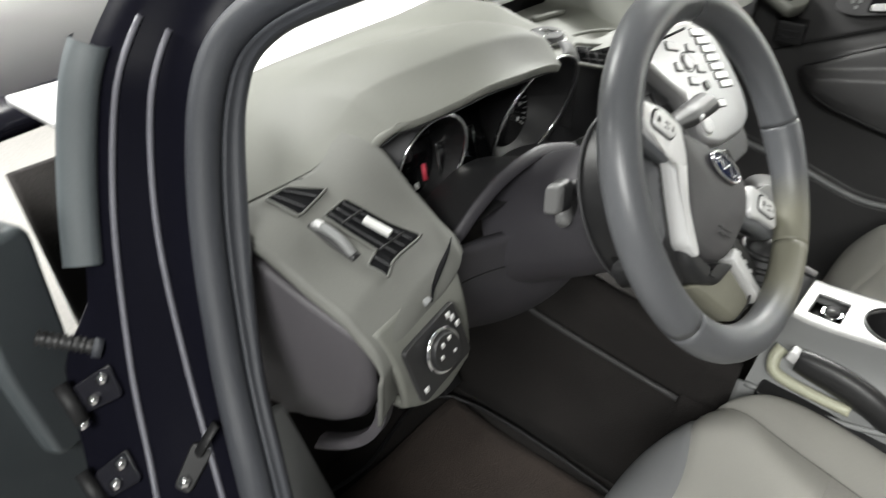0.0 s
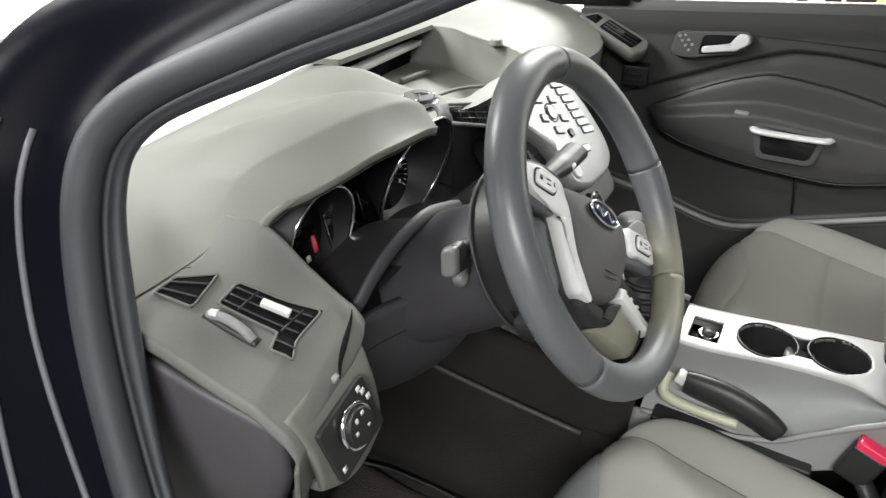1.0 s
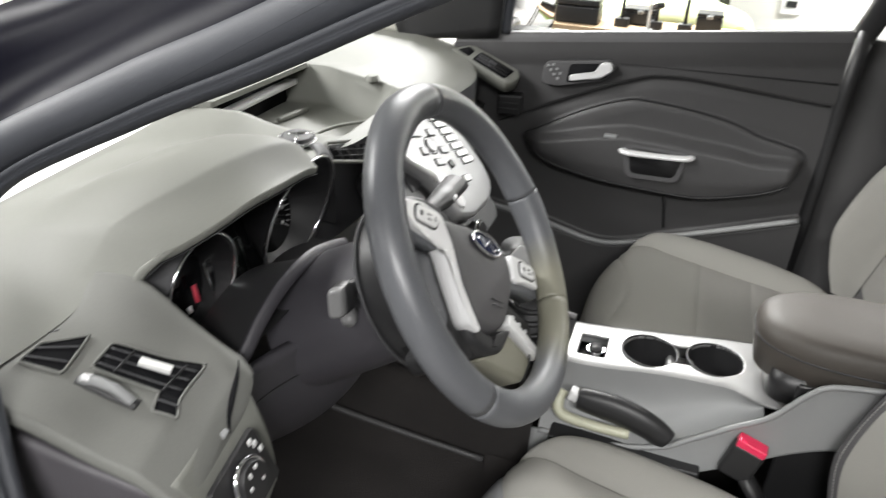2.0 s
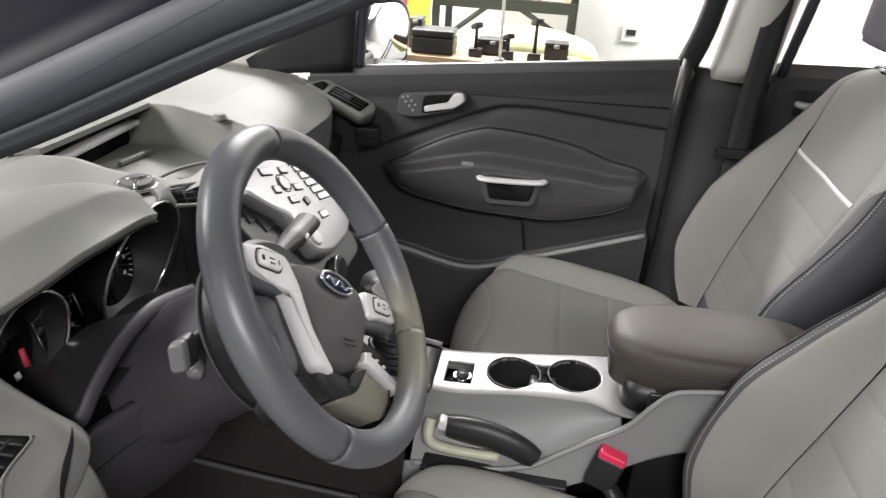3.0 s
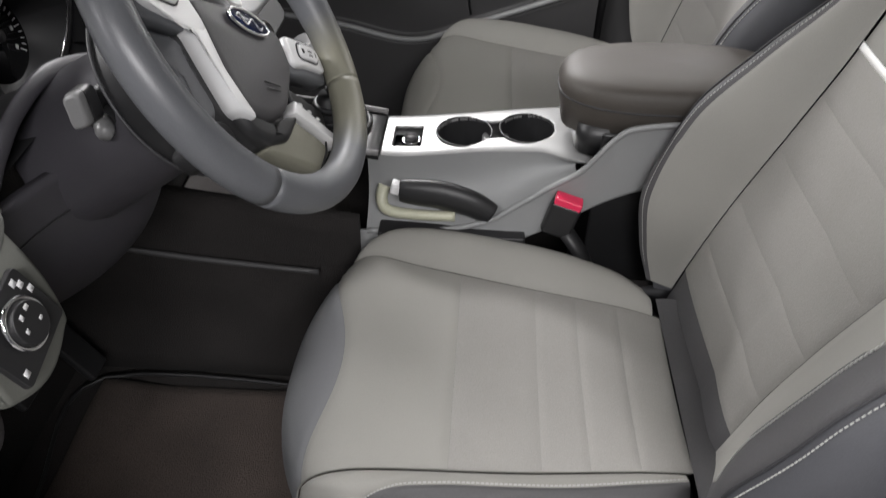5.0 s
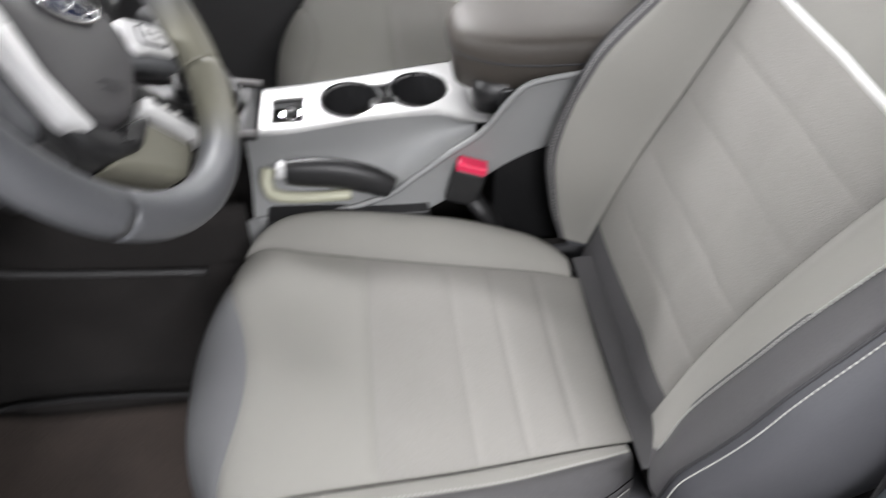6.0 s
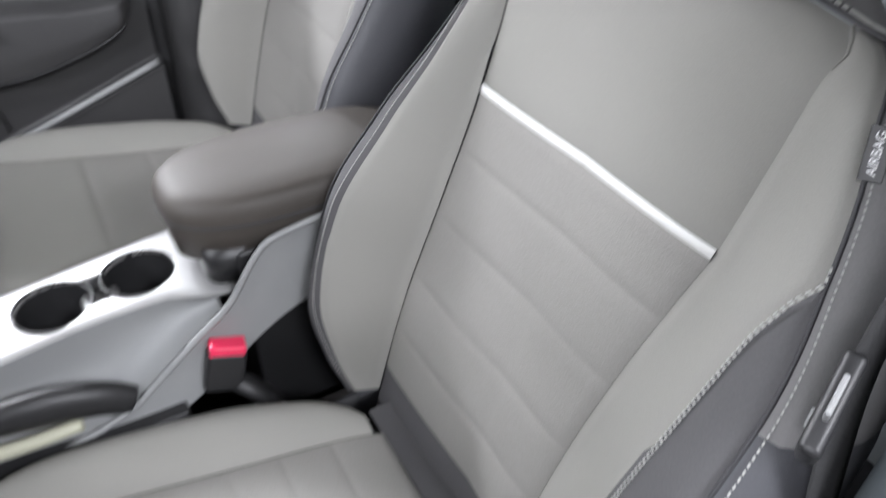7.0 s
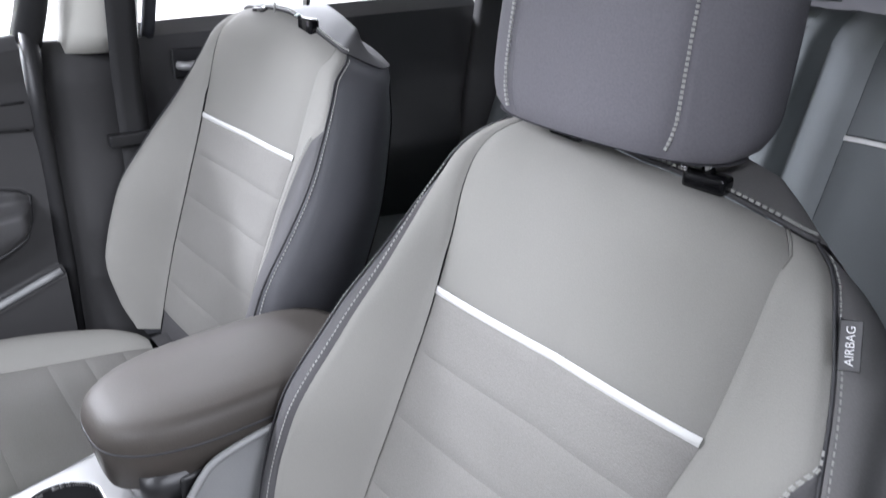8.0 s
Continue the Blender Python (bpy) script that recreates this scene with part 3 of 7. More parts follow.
    for a, b in ((0.0, 0.12), (0.12, 0.235), (0.235, 0.345), (0.345, 0.545)):
        part("cushion_insert", seat_panel( const(-1.0), const(1.0), a, b, 24, 10, groove=0.002, edge=0.006), M_FABRIC_IN, seat)
    part("cushion_bolster", seat_panel( const(1.0), const(2.0), 0.02, 1.0, 14, 36), M_FABRIC, seat)
    def seat_trim(u):
        return lerp([(0.0, 1.36), (0.5, 1.38), (0.62, 1.45), (0.72, 1.70), (0.78, 1.985), (1.0, 1.985)], u)
    part("cushion_bolster", seat_panel( lambda u: -seat_trim(u) + 0.0, const(-1.0), 0.02, 1.0, 14, 36), M_FABRIC, seat)
    part("cushion_trim", seat_panel( const(-2.0), lambda u: -min(seat_trim(u), 1.99), 0.02, 0.785, 10, 32), M_VINYL, seat, "dark vinyl cushion trim with double stitching")
    for s in (-1, 1):
        part("cushion_side", seat_panel( const(min(s * 2.0, s * 3.0)), const(max(s * 2.0, s * 3.0)), 0.02, 1.0, 8, 36, groove=0.002), M_VINYL, seat)
        stitches(None, lambda t, s=s: Vector(seat_point(s * 2.06, 0.04 + 0.94 * t)) + Vector((s * 0.002, 0, 0.001)), 110, 0.004, seat, M_THREAD)
        part("side_cover", tube(curve_points([(XC + s * 0.235, -0.16, 0.60), (XC + s * 0.242, 0.0, 0.575), (XC + s * 0.24, 0.2, 0.57), (XC + s * 0.225, 0.42, 0.57)], 6), 0.05, 12, flat=0.35, up=(1, 0, 0)), M_SHELL, seat)
    stitches(None, lambda t: Vector(seat_point(-min(seat_trim(0.03 + 0.75 * t) + 0.04, 1.97), 0.03 + 0.75 * t)) + Vector((0, 0, 0.002)), 80, 0.004, seat, M_THREAD)
    part("cushion_tail", panel(lambda a, q: (XC + 0.165 * a, -0.028 - 0.075 * q, 0.671 - 0.022 * q ** 2 + 0.004 * math.sin(q * 3)), const(-1), const(1), 0, 1, 16, 8, groove=0.003), M_VINYL, seat, "dark grey cloth at the rear of the cushion")
    part("cushion_base", box(XC - 0.20, XC + 0.20, -0.05, 0.42, 0.50, 0.64), M_SHELL, seat, bevel=0.03)
    for s in (-1, 1):
        part("seat_rail", box(XC + s * 0.19 - 0.02, XC + s * 0.19 + 0.02, -0.2, 0.44, 0.36, 0.50), M_STEEL, seat, bevel=0.006)
    # headrest
    head = Vector((XC + 0.028, -0.262, 1.390))

    def head_point(a, v):
        """a: round the headrest from the middle of its front; v: from its bottom to its top."""
        ang = a * math.pi
        k = 0.55 + 0.45 * math.sin(math.pi * (0.10 + 0.80 * v)) ** 0.5
        c, s = math.cos(ang), math.sin(ang)
        x = 0.138 * math.copysign(abs(s) ** 0.55, s) * (0.93 + 0.07 * k) * (1 - 0.12 * max(0, 1 - v / 0.18) ** 2.2)
        if s < 0:
            x *= 1 - 0.13 * v
        y = (0.052 if c > 0 else 0.052) * math.copysign(abs(c) ** 0.7, c) * k - 0.012 * (x / 0.13) ** 2
        return head + Vector((x, y - 0.035 * (v - 0.5), (0.20 if v > 0.5 else 0.227) * (v - 0.5)))
    def head_panel(*args, **more):
        return panel(head_point, *args, inside=head, **more)
    part("headrest", head_panel( const(-0.14), const(0.14), 0.0, 1.0, 16, 24, groove=0.003, edge=0.006), M_HEAD, seat, "dark grey headrest with pale stitching")
    part("headrest", head_panel( const(0.14), const(1.0), 0.0, 1.0, 20, 24, groove=0.003, edge=0.006), M_HEAD, seat)
    part("headrest", head_panel( const(-1.0), const(-0.14), 0.0, 1.0, 20, 24, groove=0.003, edge=0.006), M_HEAD, seat)
    for v, dz in ((0.0, -0.012), (1.0, 0.014)):
        part("headrest_cap", grid(lambda a, q, v=v, dz=dz: head.lerp(head_point(a, v), 1) * q + (head + Vector((0, -0.035 * (v - 0.5), (0.20 if v > 0.5 else 0.227) * (v - 0.5) + dz))) * (1 - q), steps(-1, 1, 40), [0.0, 0.35, 0.7, 0.9, 1.0]), M_HEAD, seat)
    for s in (-1, 1):
        stitches(None, lambda t, s=s: Vector(head_point(s * 0.148, 0.04 + 0.92 * t)) + Vector((s * 0.001, 0.002, 0)), 54, 0.004, seat, M_THREAD, width=0.0024)
        part("headrest_post", tube([(XC + s * 0.072 + 0.007, -0.258, 1.250), (XC + s * 0.072 + 0.007, -0.260, 1.33)], 0.0055, 10, up=(1, 0, 0)), M_CHROME, seat, "chrome headrest post")
        part("post_guide", box(XC + s * 0.072 - 0.012, XC + s * 0.072 + 0.026, -0.268, -0.251, 1.246, 1.2620 + 0.014 * (TRIM_FAR is TRIM_PLAIN)), M_GLOSS, seat, "black guide of the headrest post", bevel=0.004)
        part("guide_button", block(pose(XC + s * 0.072 - 0.012 + 0.036 * (s < 0), -0.252, 1.2630 + 0.014 * (TRIM_FAR is TRIM_PLAIN), 0, 0, 20), 0.006, 0.010, 0.005), M_CHROME, seat, bevel=0.0015)
    return seat


driver_seat = make_seat()
TRIM, TRIM_FAR = TRIM_PASSENGER, TRIM_PLAIN
passenger_seat = make_seat()
passenger_seat.location = (0.371, 0.122, 0.374)
passenger_seat.scale = (1.04, 1.0, 1.0)
for child in passenger_seat.children:
    if child.name.startswith("headrest"):
        child.location.z += 0.045
tag_m = plane_at((-0.586, -0.177, 1.210), (0.306, -0.374, 0.875), (0.923, 0.343, -0.175))
tag = part("side_tag", block(tag_m, 0.031, 0.0125, 0.0015), M_BLACK, driver_seat, "black side tag with white letters", bevel=0.0006)
lettering("tag_letters", "AIRBAG", tag_m @ Matrix.Translation((0, 0, 0.0013)), 0.0070, M_WHITE, tag)

# ---- steering wheel ----
WHEEL_C = Vector((-0.362, 0.470, 1.157))
WHEEL_TILT = radians(31)
WHEEL_TURN = radians(-43)
wheel_m = plane_at(WHEEL_C, (1, 0, 0), (0, math.sin(WHEEL_TILT), math.cos(WHEEL_TILT))) @ Matrix.Rotation(WHEEL_TURN, 4, "Z")


def make_wheel():
    """The wheel in its own plane: x to its right, y to its top, z to the driver."""
    w = thing("steering_wheel", WHEEL_C, "black leather steering wheel with silver spokes, turned clockwise", "steering wheel")
    up = wheel_m.to_3x3() @ Vector((0, 0, 1))

    def arc(a0, a1, n):
        return [wheel_m @ Vector((0.1665 * math.cos(radians(a)), 0.1665 * math.sin(radians(a)), 0)) for a in steps(a0, a1, n)]

    def rim_r(a0, a1):
        def r(t):
            a = a0 + (a1 - a0) * t
            grip = max(0, 1 - abs((abs((a - 90 + 180) % 360 - 180)) - 55) / 22)
            return 0.0185 + 0.002 * grip
        return r
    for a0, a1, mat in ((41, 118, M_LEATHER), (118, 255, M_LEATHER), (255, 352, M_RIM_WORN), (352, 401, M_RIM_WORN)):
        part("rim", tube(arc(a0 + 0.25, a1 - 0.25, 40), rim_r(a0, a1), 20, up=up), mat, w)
    wm = wheel_m
    # dark shell behind the cover, with the arms that reach the rim
    part("hub_shell", pillow(rounded([(-0.082, 0.012), (0.0, 0.022), (0.088, 0.012), (0.088, -0.030), (0.056, -0.092), (0.010, -0.112), (-0.030, -0.104), (-0.060, -0.074), (-0.074, -0.040)][::-1], 0.02, 6), wm, -0.085, -0.024, 0.012), M_BLACK, w)
    part("spoke", pillow(rounded([(-0.152, 0.020), (-0.110, 0.028), (-0.066, 0.022), (-0.062, -0.014), (-0.110, -0.014), (-0.152, -0.016)][::-1], 0.008, 4), wm, -0.034, -0.012, 0.005), M_LEATHER, w)
    part("spoke", pillow(rounded([(0.154, 0.016), (0.120, 0.025), (0.080, 0.020), (0.076, -0.024), (0.120, -0.020), (0.154, -0.020)], 0.008, 4), wm, -0.034, -0.013, 0.005), M_LEATHER, w)
    part("inner_web", pillow(rounded([(-0.062, -0.012), (-0.108, -0.014), (-0.100, -0.034), (-0.078, -0.052), (-0.064, -0.088), (-0.048, -0.094), (-0.040, -0.080)], 0.010, 4), wm, -0.060, -0.024, 0.008), M_LEATHER, w, "dark inner web of the spoke")
    part("lower_spoke", pillow(rounded([(-0.034, -0.086), (-0.058, -0.092), (-0.090, -0.120), (-0.070, -0.136), (-0.022, -0.106)], 0.010, 4), wm, -0.050, -0.024, 0.006), M_BLACK, w)
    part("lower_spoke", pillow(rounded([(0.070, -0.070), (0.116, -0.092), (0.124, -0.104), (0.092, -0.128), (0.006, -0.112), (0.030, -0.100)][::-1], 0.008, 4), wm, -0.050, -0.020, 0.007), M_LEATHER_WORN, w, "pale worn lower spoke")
    part("spoke_joint", tube([wm @ Vector(p) for p in ((0.119, -0.092, -0.020), (0.112, -0.104, -0.0188), (0.094, -0.124, -0.020))], 0.0012, 6, up=up), M_BLACK, w)
    part("lower_trim", pillow(rounded([(0.080, -0.050), (0.150, -0.086), (0.147, -0.094), (0.074, -0.064)][::-1], 0.003, 3), wm, -0.040, -0.018, 0.003), M_SATIN, w, "silver trim along the lower spoke")
    cover = part("airbag_cover", pillow(rounded([(-0.064, 0.020), (0.0, 0.030), (0.074, 0.020), (0.079, -0.020), (0.046, -0.074), (0.014, -0.088), (-0.026, -0.083), (-0.050, -0.016)][::-1], 0.016, 6), wm, -0.050, -0.001, 0.010, 0.004), M_COVER, w, "dark airbag cover")
    part("cover_seam", ring(rounded([(-0.062, 0.020), (0.0, 0.030), (0.074, 0.020), (0.079, -0.020), (0.046, -0.074), (0.014, -0.088), (-0.026, -0.083), (-0.050, -0.016)], 0.016, 6), wm @ Matrix.Translation((0, 0, -0.0165)), 0.0010, 6), M_BLACK, cover)
    part("lower_cap", pillow(rounded([(-0.030, -0.082), (0.014, -0.090), (0.048, -0.076), (0.072, -0.072), (0.044, -0.102), (0.012, -0.110), (-0.016, -0.100)], 0.008, 4), wm, -0.060, -0.012, 0.010), M_BLACK, w, "black lower cap of the hub")
    badge_m = wm @ Matrix.Translation((0.013, 0.010, -0.0022)) @ Matrix.Rotation(radians(-4), 4, "Z")
    part("badge", slab(oval(0.028, 0.0112, 36), badge_m, 0.003, 0.001), M_BLUE, cover, "dark blue oval badge")
    part("badge_ring", ring(oval(0.0280, 0.0112, 36), badge_m @ Matrix.Translation((0, 0, 0.003)), 0.0017, 8), M_CHROME, cover, "bright rim of the badge")
    part("badge_mark", tube([badge_m @ Vector((x, 0.0040 * math.sin(x * 330), 0.0034)) for x in steps(-0.019, 0.019, 36)], 0.0013, 6), M_CHROME, cover)
    for k, half in enumerate((0.012, 0.010)):
        part("cover_mark", slab([(-half, 0.0), (half, 0.0), (half, 0.0012), (-half, 0.0012)], wm @ Matrix.Translation((0.022, -0.052 - 0.006 * k, -0.0016)), 0.0008), M_BLACK, cover)
    # silver trims with their switch pads
    left = part("spoke_trim", pillow(rounded([(-0.128, 0.020), (-0.098, 0.027), (-0.064, 0.024), (-0.048, -0.002), (-0.037, -0.050), (-0.020, -0.080), (-0.012, -0.092), (-0.034, -0.084), (-0.0495, -0.048), (-0.064, -0.012), (-0.112, -0.006), (-0.128, 0.004)][::-1], 0.006, 4), wm, -0.034, -0.005, 0.004), M_SATIN, w, "bright silver spoke trim")
    right = part("spoke_trim", pillow(rounded([(0.082, 0.020), (0.122, 0.022), (0.146, 0.010), (0.148, -0.010), (0.112, -0.010), (0.092, -0.014), (0.084, -0.010)][::-1], 0.006, 4), wm, -0.034, -0.007, 0.004), M_SATIN, w, "bright silver spoke trim")
    for trim, cx, cy, dz, s in ((left, -0.094, 0.010, -0.0048, -1), (right, 0.118, 0.006, -0.0068, 1)):
        pm = wm @ Matrix.Translation((cx, cy, dz))
        part("switch_pad", pillow(rounded([(-0.019, -0.008), (0.014, -0.009), (0.020, 0.002), (0.012, 0.010), (-0.016, 0.009)], 0.007, 5), pm, -0.002, 0.0028, 0.0016), M_SATIN, trim, "silver switch pad")
        part("switch_groove", ring(rounded([(-0.020, -0.009), (0.015, -0.010), (0.0215, 0.002), (0.013, 0.011), (-0.017, 0.010)], 0.007, 5), pm, 0.0010, 6), M_BLACK, trim)
        for dx, dy, wd, ht in ((-0.011, 0.0, 0.004, 0.005), (0.002, 0.002, 0.007, 0.0014), (0.002, -0.003, 0.007, 0.0014), (0.012, 0.0, 0.0014, 0.005)):
            part("switch_mark", slab([(dx - wd / 2, dy - ht / 2), (dx + wd / 2, dy - ht / 2), (dx + wd / 2, dy + ht / 2), (dx - wd / 2, dy + ht / 2)], pm @ Matrix.Translation((0, 0, 0.0028)), 0.0004), M_BLACK, trim)
    # switches below the arms
    for s, px, py in ((1, 0.108, -0.046), (-1, -0.086, -0.034)):
        low = part("lower_switch", pillow(rounded([(px - 0.026, py + 0.014), (px - 0.022, py - 0.010), (px + 0.030, py - 0.030), (px + 0.034, py - 0.006)], 0.006, 4), wm, -0.045, -0.024 - 0.008 * (s < 0), 0.003), M_BLACK, w, "black switch block")
        for k in range(3):
            part("switch_print", slab(oval(0.0042, 0.0022, 12, px - 0.010 + 0.014 * k, py - 0.004 - 0.006 * k), wm @ Matrix.Translation((0, 0, -0.0238 - 0.008 * (s < 0))), 0.0006), M_WHITE, low)
    return w


make_wheel()

# column shroud, stalks
column = thing("steering_column", (-0.362, 0.62, 1.0), "dark plastic steering column shroud with stalks", "steering column")
axis = wheel_m.to_3x3() @ Vector((0, 0, -1))
part("shroud", tube([WHEEL_C + axis * d + Vector((0, 0, -0.02)) for d in (0.075, 0.11, 0.16, 0.24)], lambda t: 0.078 + 0.012 * t, 24, flat=0.85), M_KNEE, column, bevel=0.004)
part("clock_spring", tube([WHEEL_C + axis * d + Vector((-0.004, 0, -0.012)) for d in (0.052, 0.060, 0.088, 0.092)], lambda t: 0.094 - 0.006 * (t < 0.1) , 40, up=(1, 0, 0)), M_BLACK, column, "black collar behind the wheel", bevel=0.002)
part("collar_edge", tube([WHEEL_C + axis * 0.090 + Vector((-0.004, 0, -0.012)) + (wheel_m.to_3x3() @ Vector((math.cos(a), math.sin(a), 0))) * 0.097 for a in steps(0, 2 * math.pi, 60)[:-1]], 0.0018, 6, closed=True), M_DASH_LOW, column)
part("collar_print", block(plane_at((-0.437, 0.533, 1.112), (0.2, -0.7, 0.5), (0.3, 0.4, 0.8)), 0.006, 0.004, 0.001), M_WHITE, column)
part("lever_boss", tube([(-0.405, 0.598, 1.085), (-0.440, 0.588, 1.104)], 0.013, 14), M_BLACK, column)
part("lever_tip", tube([(-0.438, 0.589, 1.098), (-0.452, 0.582, 1.097), (-0.458, 0.580, 1.096)], lambda t: 0.0095 - 0.003 * t * t, 14), M_STALK, column, "grey rounded lever tip")
part("lever_print", block(plane_at((-0.451, 0.580, 1.114), (0.1, -1, 0), (0.1, 0.1, 1)), 0.003, 0.006, 0.001), M_WHITE, column)
part("indicator_stalk", tube([(-0.40, 0.592, 1.110), (-0.435, 0.588, 1.122), (-0.460, 0.584, 1.130)], 0.008, 14, flat=1.2), M_BLACK, column, "black indicator stalk with a pale end")
st_m = plane_at((-0.460, 0.580, 1.131), (0.12, -1, 0.15), (0.2, 0.12, 1)) @ Matrix.Diagonal((0.9, 0.9, 0.85, 1))
part("stalk_body", slab(rounded([(-0.010, -0.017), (0.010, -0.017), (0.010, 0.019), (-0.010, 0.019)], 0.009, 5), st_m, 0.024, 0.001), M_BLACK, column, bevel=0.003)
part("stalk_end", slab(rounded([(-0.0105, -0.019), (0.0105, -0.016), (0.0105, 0.021), (-0.0105, 0.018)], 0.009, 5), st_m @ Matrix.Translation((0, 0, 0.025)), 0.013, 0.003), M_STALK, column, "grey end of the indicator stalk", bevel=0.003)
part("wiper_stalk", tube([(-0.30, 0.585, 1.125), (-0.24, 0.58, 1.122), (-0.19, 0.575, 1.122), (-0.14, 0.57, 1.128)], lambda t: 0.008 + 0.010 * min(1, max(0, t * 2.4 - 0.7)), 12, flat=0.7), M_BLACK, column, "black wiper stalk")
for k in range(3):
    part("stalk_mark", tube([(-0.185 + 0.016 * k, 0.559, 1.124), (-0.178 + 0.016 * k, 0.559, 1.126)], 0.0035, 8), M_WHITE, column)

# ---- dashboard ----
dash = thing("dashboard", (0, 0.95, 0.36), "grey moulded dashboard with instrument hood and screen cowl", "dashboard")


def rear_edge(x):
    """How far back the dashboard top reaches."""
    return lerp([(-0.72, 0.81), (-0.575, 0.80), (-0.552, 0.775), (-0.50, 0.735), (-0.44, 0.708), (-0.375, 0.698), (-0.30, 0.702), (-0.268, 0.714), (-0.245, 0.745), (-0.19, 0.752), (-0.10, 0.735), (0.10, 0.725), (0.25, 0.735), (0.45, 0.735), (0.60, 0.76), (0.72, 0.80)], x)


def side_z(y):
    """The slope of the pad beside the instruments, down to the vents."""
    d = max(0.0, min(0.22, y - 0.76))
    return 1.066 + 0.36 * (min(y, 0.98) - 0.64) - 0.36 * d * d / 0.44


def dash_z(x, y):
    z = 1.130 + 0.030 * (1 - (x / 0.7) ** 2)
    # leaf-shaped instrument hood, with a groove along its inner and front edge
    side = math.exp(-(((x + 0.385) / 0.135) ** 4)) if x > -0.385 else math.exp(-(((x + 0.385) / 0.19) ** 2))
    soft = lerp([(-0.47, 1.0), (-0.35, 0.0)], x)
    g = side * (lerp([(-0.20, 0.86), (-0.15, 1.0), (-0.10, 0.92), (-0.05, 0.70), (-0.006, 0.46), (0.005, 0.27), (0.03, 0.22), (0.12, 0.0)], y - 0.74 - 0.164 * max(0.06, 1 - ((x + 0.385) / 0.192) ** 4) ** 0.25) * (1 - soft) + lerp([(0.70, 0.88), (0.79, 1.0), (0.88, 0.72), (0.96, 0.28), (1.03, 0.0)], y) * soft)
    z += 0.076 * g
    # slanted band along the lip
    w = lerp([(-0.57, 0.03), (-0.50, 0.062), (-0.44, 0.056), (-0.38, 0.045), (-0.32, 0.030), (-0.26, 0.016), (-0.22, 0.010)], x)
    z -= lerp([(-0.57, 0.0), (-0.53, 0.012), (-0.50, 0.015), (-0.44, 0.013), (-0.38, 0.017), (-0.32, 0.022), (-0.26, 0.018), (-0.235, 0.012), (-0.20, 0.0)], x) * max(0.0, 1 - max(0.0, y - rear_edge(x)) / w)
    # fall towards the windscreen
    z -= 0.005 * lerp([(0.90, 0.0), (1.03, 1.0)], y) * lerp([(-0.1, 1.0), (0.15, 0.5), (0.3, 0.2)], x)
    # rise towards the visor over the screen
    z += 0.018 * math.exp(-(((x - 0.026) / 0.20) ** 6)) * lerp([(0.74, -0.6), (0.86, 0.2), (0.93, 1.0), (0.985, 1.0), (1.05, 0.2)], y)
    # drop at the passenger's edge
    z -= 0.06 * lerp([(0.0, 1.0), (0.012, 0.72), (0.04, 0.40), (0.09, 0.14), (0.16, 0.0)], y - rear_edge(x)) * lerp([(0.15, 0.0), (0.30, 1.0)], x)
    # fall towards the wing with the vents
    k = lerp([(-0.70, 1.0), (-0.60, 0.84), (-0.52, 0.0)], x)
    return z * (1 - k) + k * min(z, side_z(y))


def in_well(x, y):
    """The sunken tray in front of the screen, 0 outside to 1 inside."""
    half = lerp([(0.765, 0.115), (0.82, 0.136), (0.95, 0.132)], y)
    a = lerp([(0.0, 1.0), (1.0, 1.0), (1.06, 0.0)], abs(x - 0.026) / half)
    b = lerp([(0.762, 0.0), (0.785, 0.75), (0.83, 1.0), (1.012, 1.0), (1.016, 0.0)], y)
    return a * b


def pad_front(x):
    """Where the pad meets the windscreen."""
    return lerp([(-0.72, 1.005), (-0.60, 1.024), (-0.44, 1.036), (0.0, 1.036), (0.35, 1.050), (0.60, 1.090), (0.72, 1.112)], x)


def dash_top(x, q):
    y = rear_edge(x) + (pad_front(x) - rear_edge(x)) * q
    return (x, y, dash_z(x, y) - 0.070 * in_well(x, y))


part("top_pad", grid(dash_top, steps(-0.72, 0.72, 180), steps(0, 1, 110)), M_DASH, dash)


def dash_face(x, q):
    y0 = rear_edge(x)
    p = Vector((x, y0, dash_z(x, y0)))
    return p + Vector((0, -0.006 * math.sin(q * 3.1) + 0.05 * q * q, -0.30 * q))


part("passenger_face", grid(dash_face, steps(0.17, 0.72, 40), steps(0, 1, 14)), M_DASH_LOW, dash)
part("glovebox_lid", grid(lambda u, v: (0.20 + 0.46 * u, 0.755 + 0.02 * math.sin(v * 3) - 0.0 * u, 0.99 - 0.21 * v), steps(0, 1, 16), steps(0, 1, 10)), M_DASH_LOW, dash, thick=0.02)
part("middle_face", grid(lambda x, q: Vector((x, rear_edge(x), dash_z(x, rear_edge(x)))) + Vector((0, 0.006 + 0.03 * q, -0.16 * q)), steps(-0.165, 0.175, 30), steps(0, 1, 8)), M_DASH_LOW, dash)
mv_m = plane_at((-0.120, 0.738, 1.136), (1, -0.06, -0.28), (0.10, 0.60, 0.80))
mv = part("middle_vent", slab(rounded([(-0.066, -0.006), (0.062, -0.016), (0.062, 0.016), (-0.056, 0.016)], 0.005, 4), mv_m, 0.002, 0.001), M_VOID, dash, "black slatted air vent")
for k in range(2):
    part("slat", tube([mv_m @ Vector((-0.050, -0.002 + 0.009 * k, 0.004)), mv_m @ Vector((0.056, -0.006 + 0.010 * k, 0.004))], 0.0012, 6, flat=0.5), M_DASH_LOW, mv)
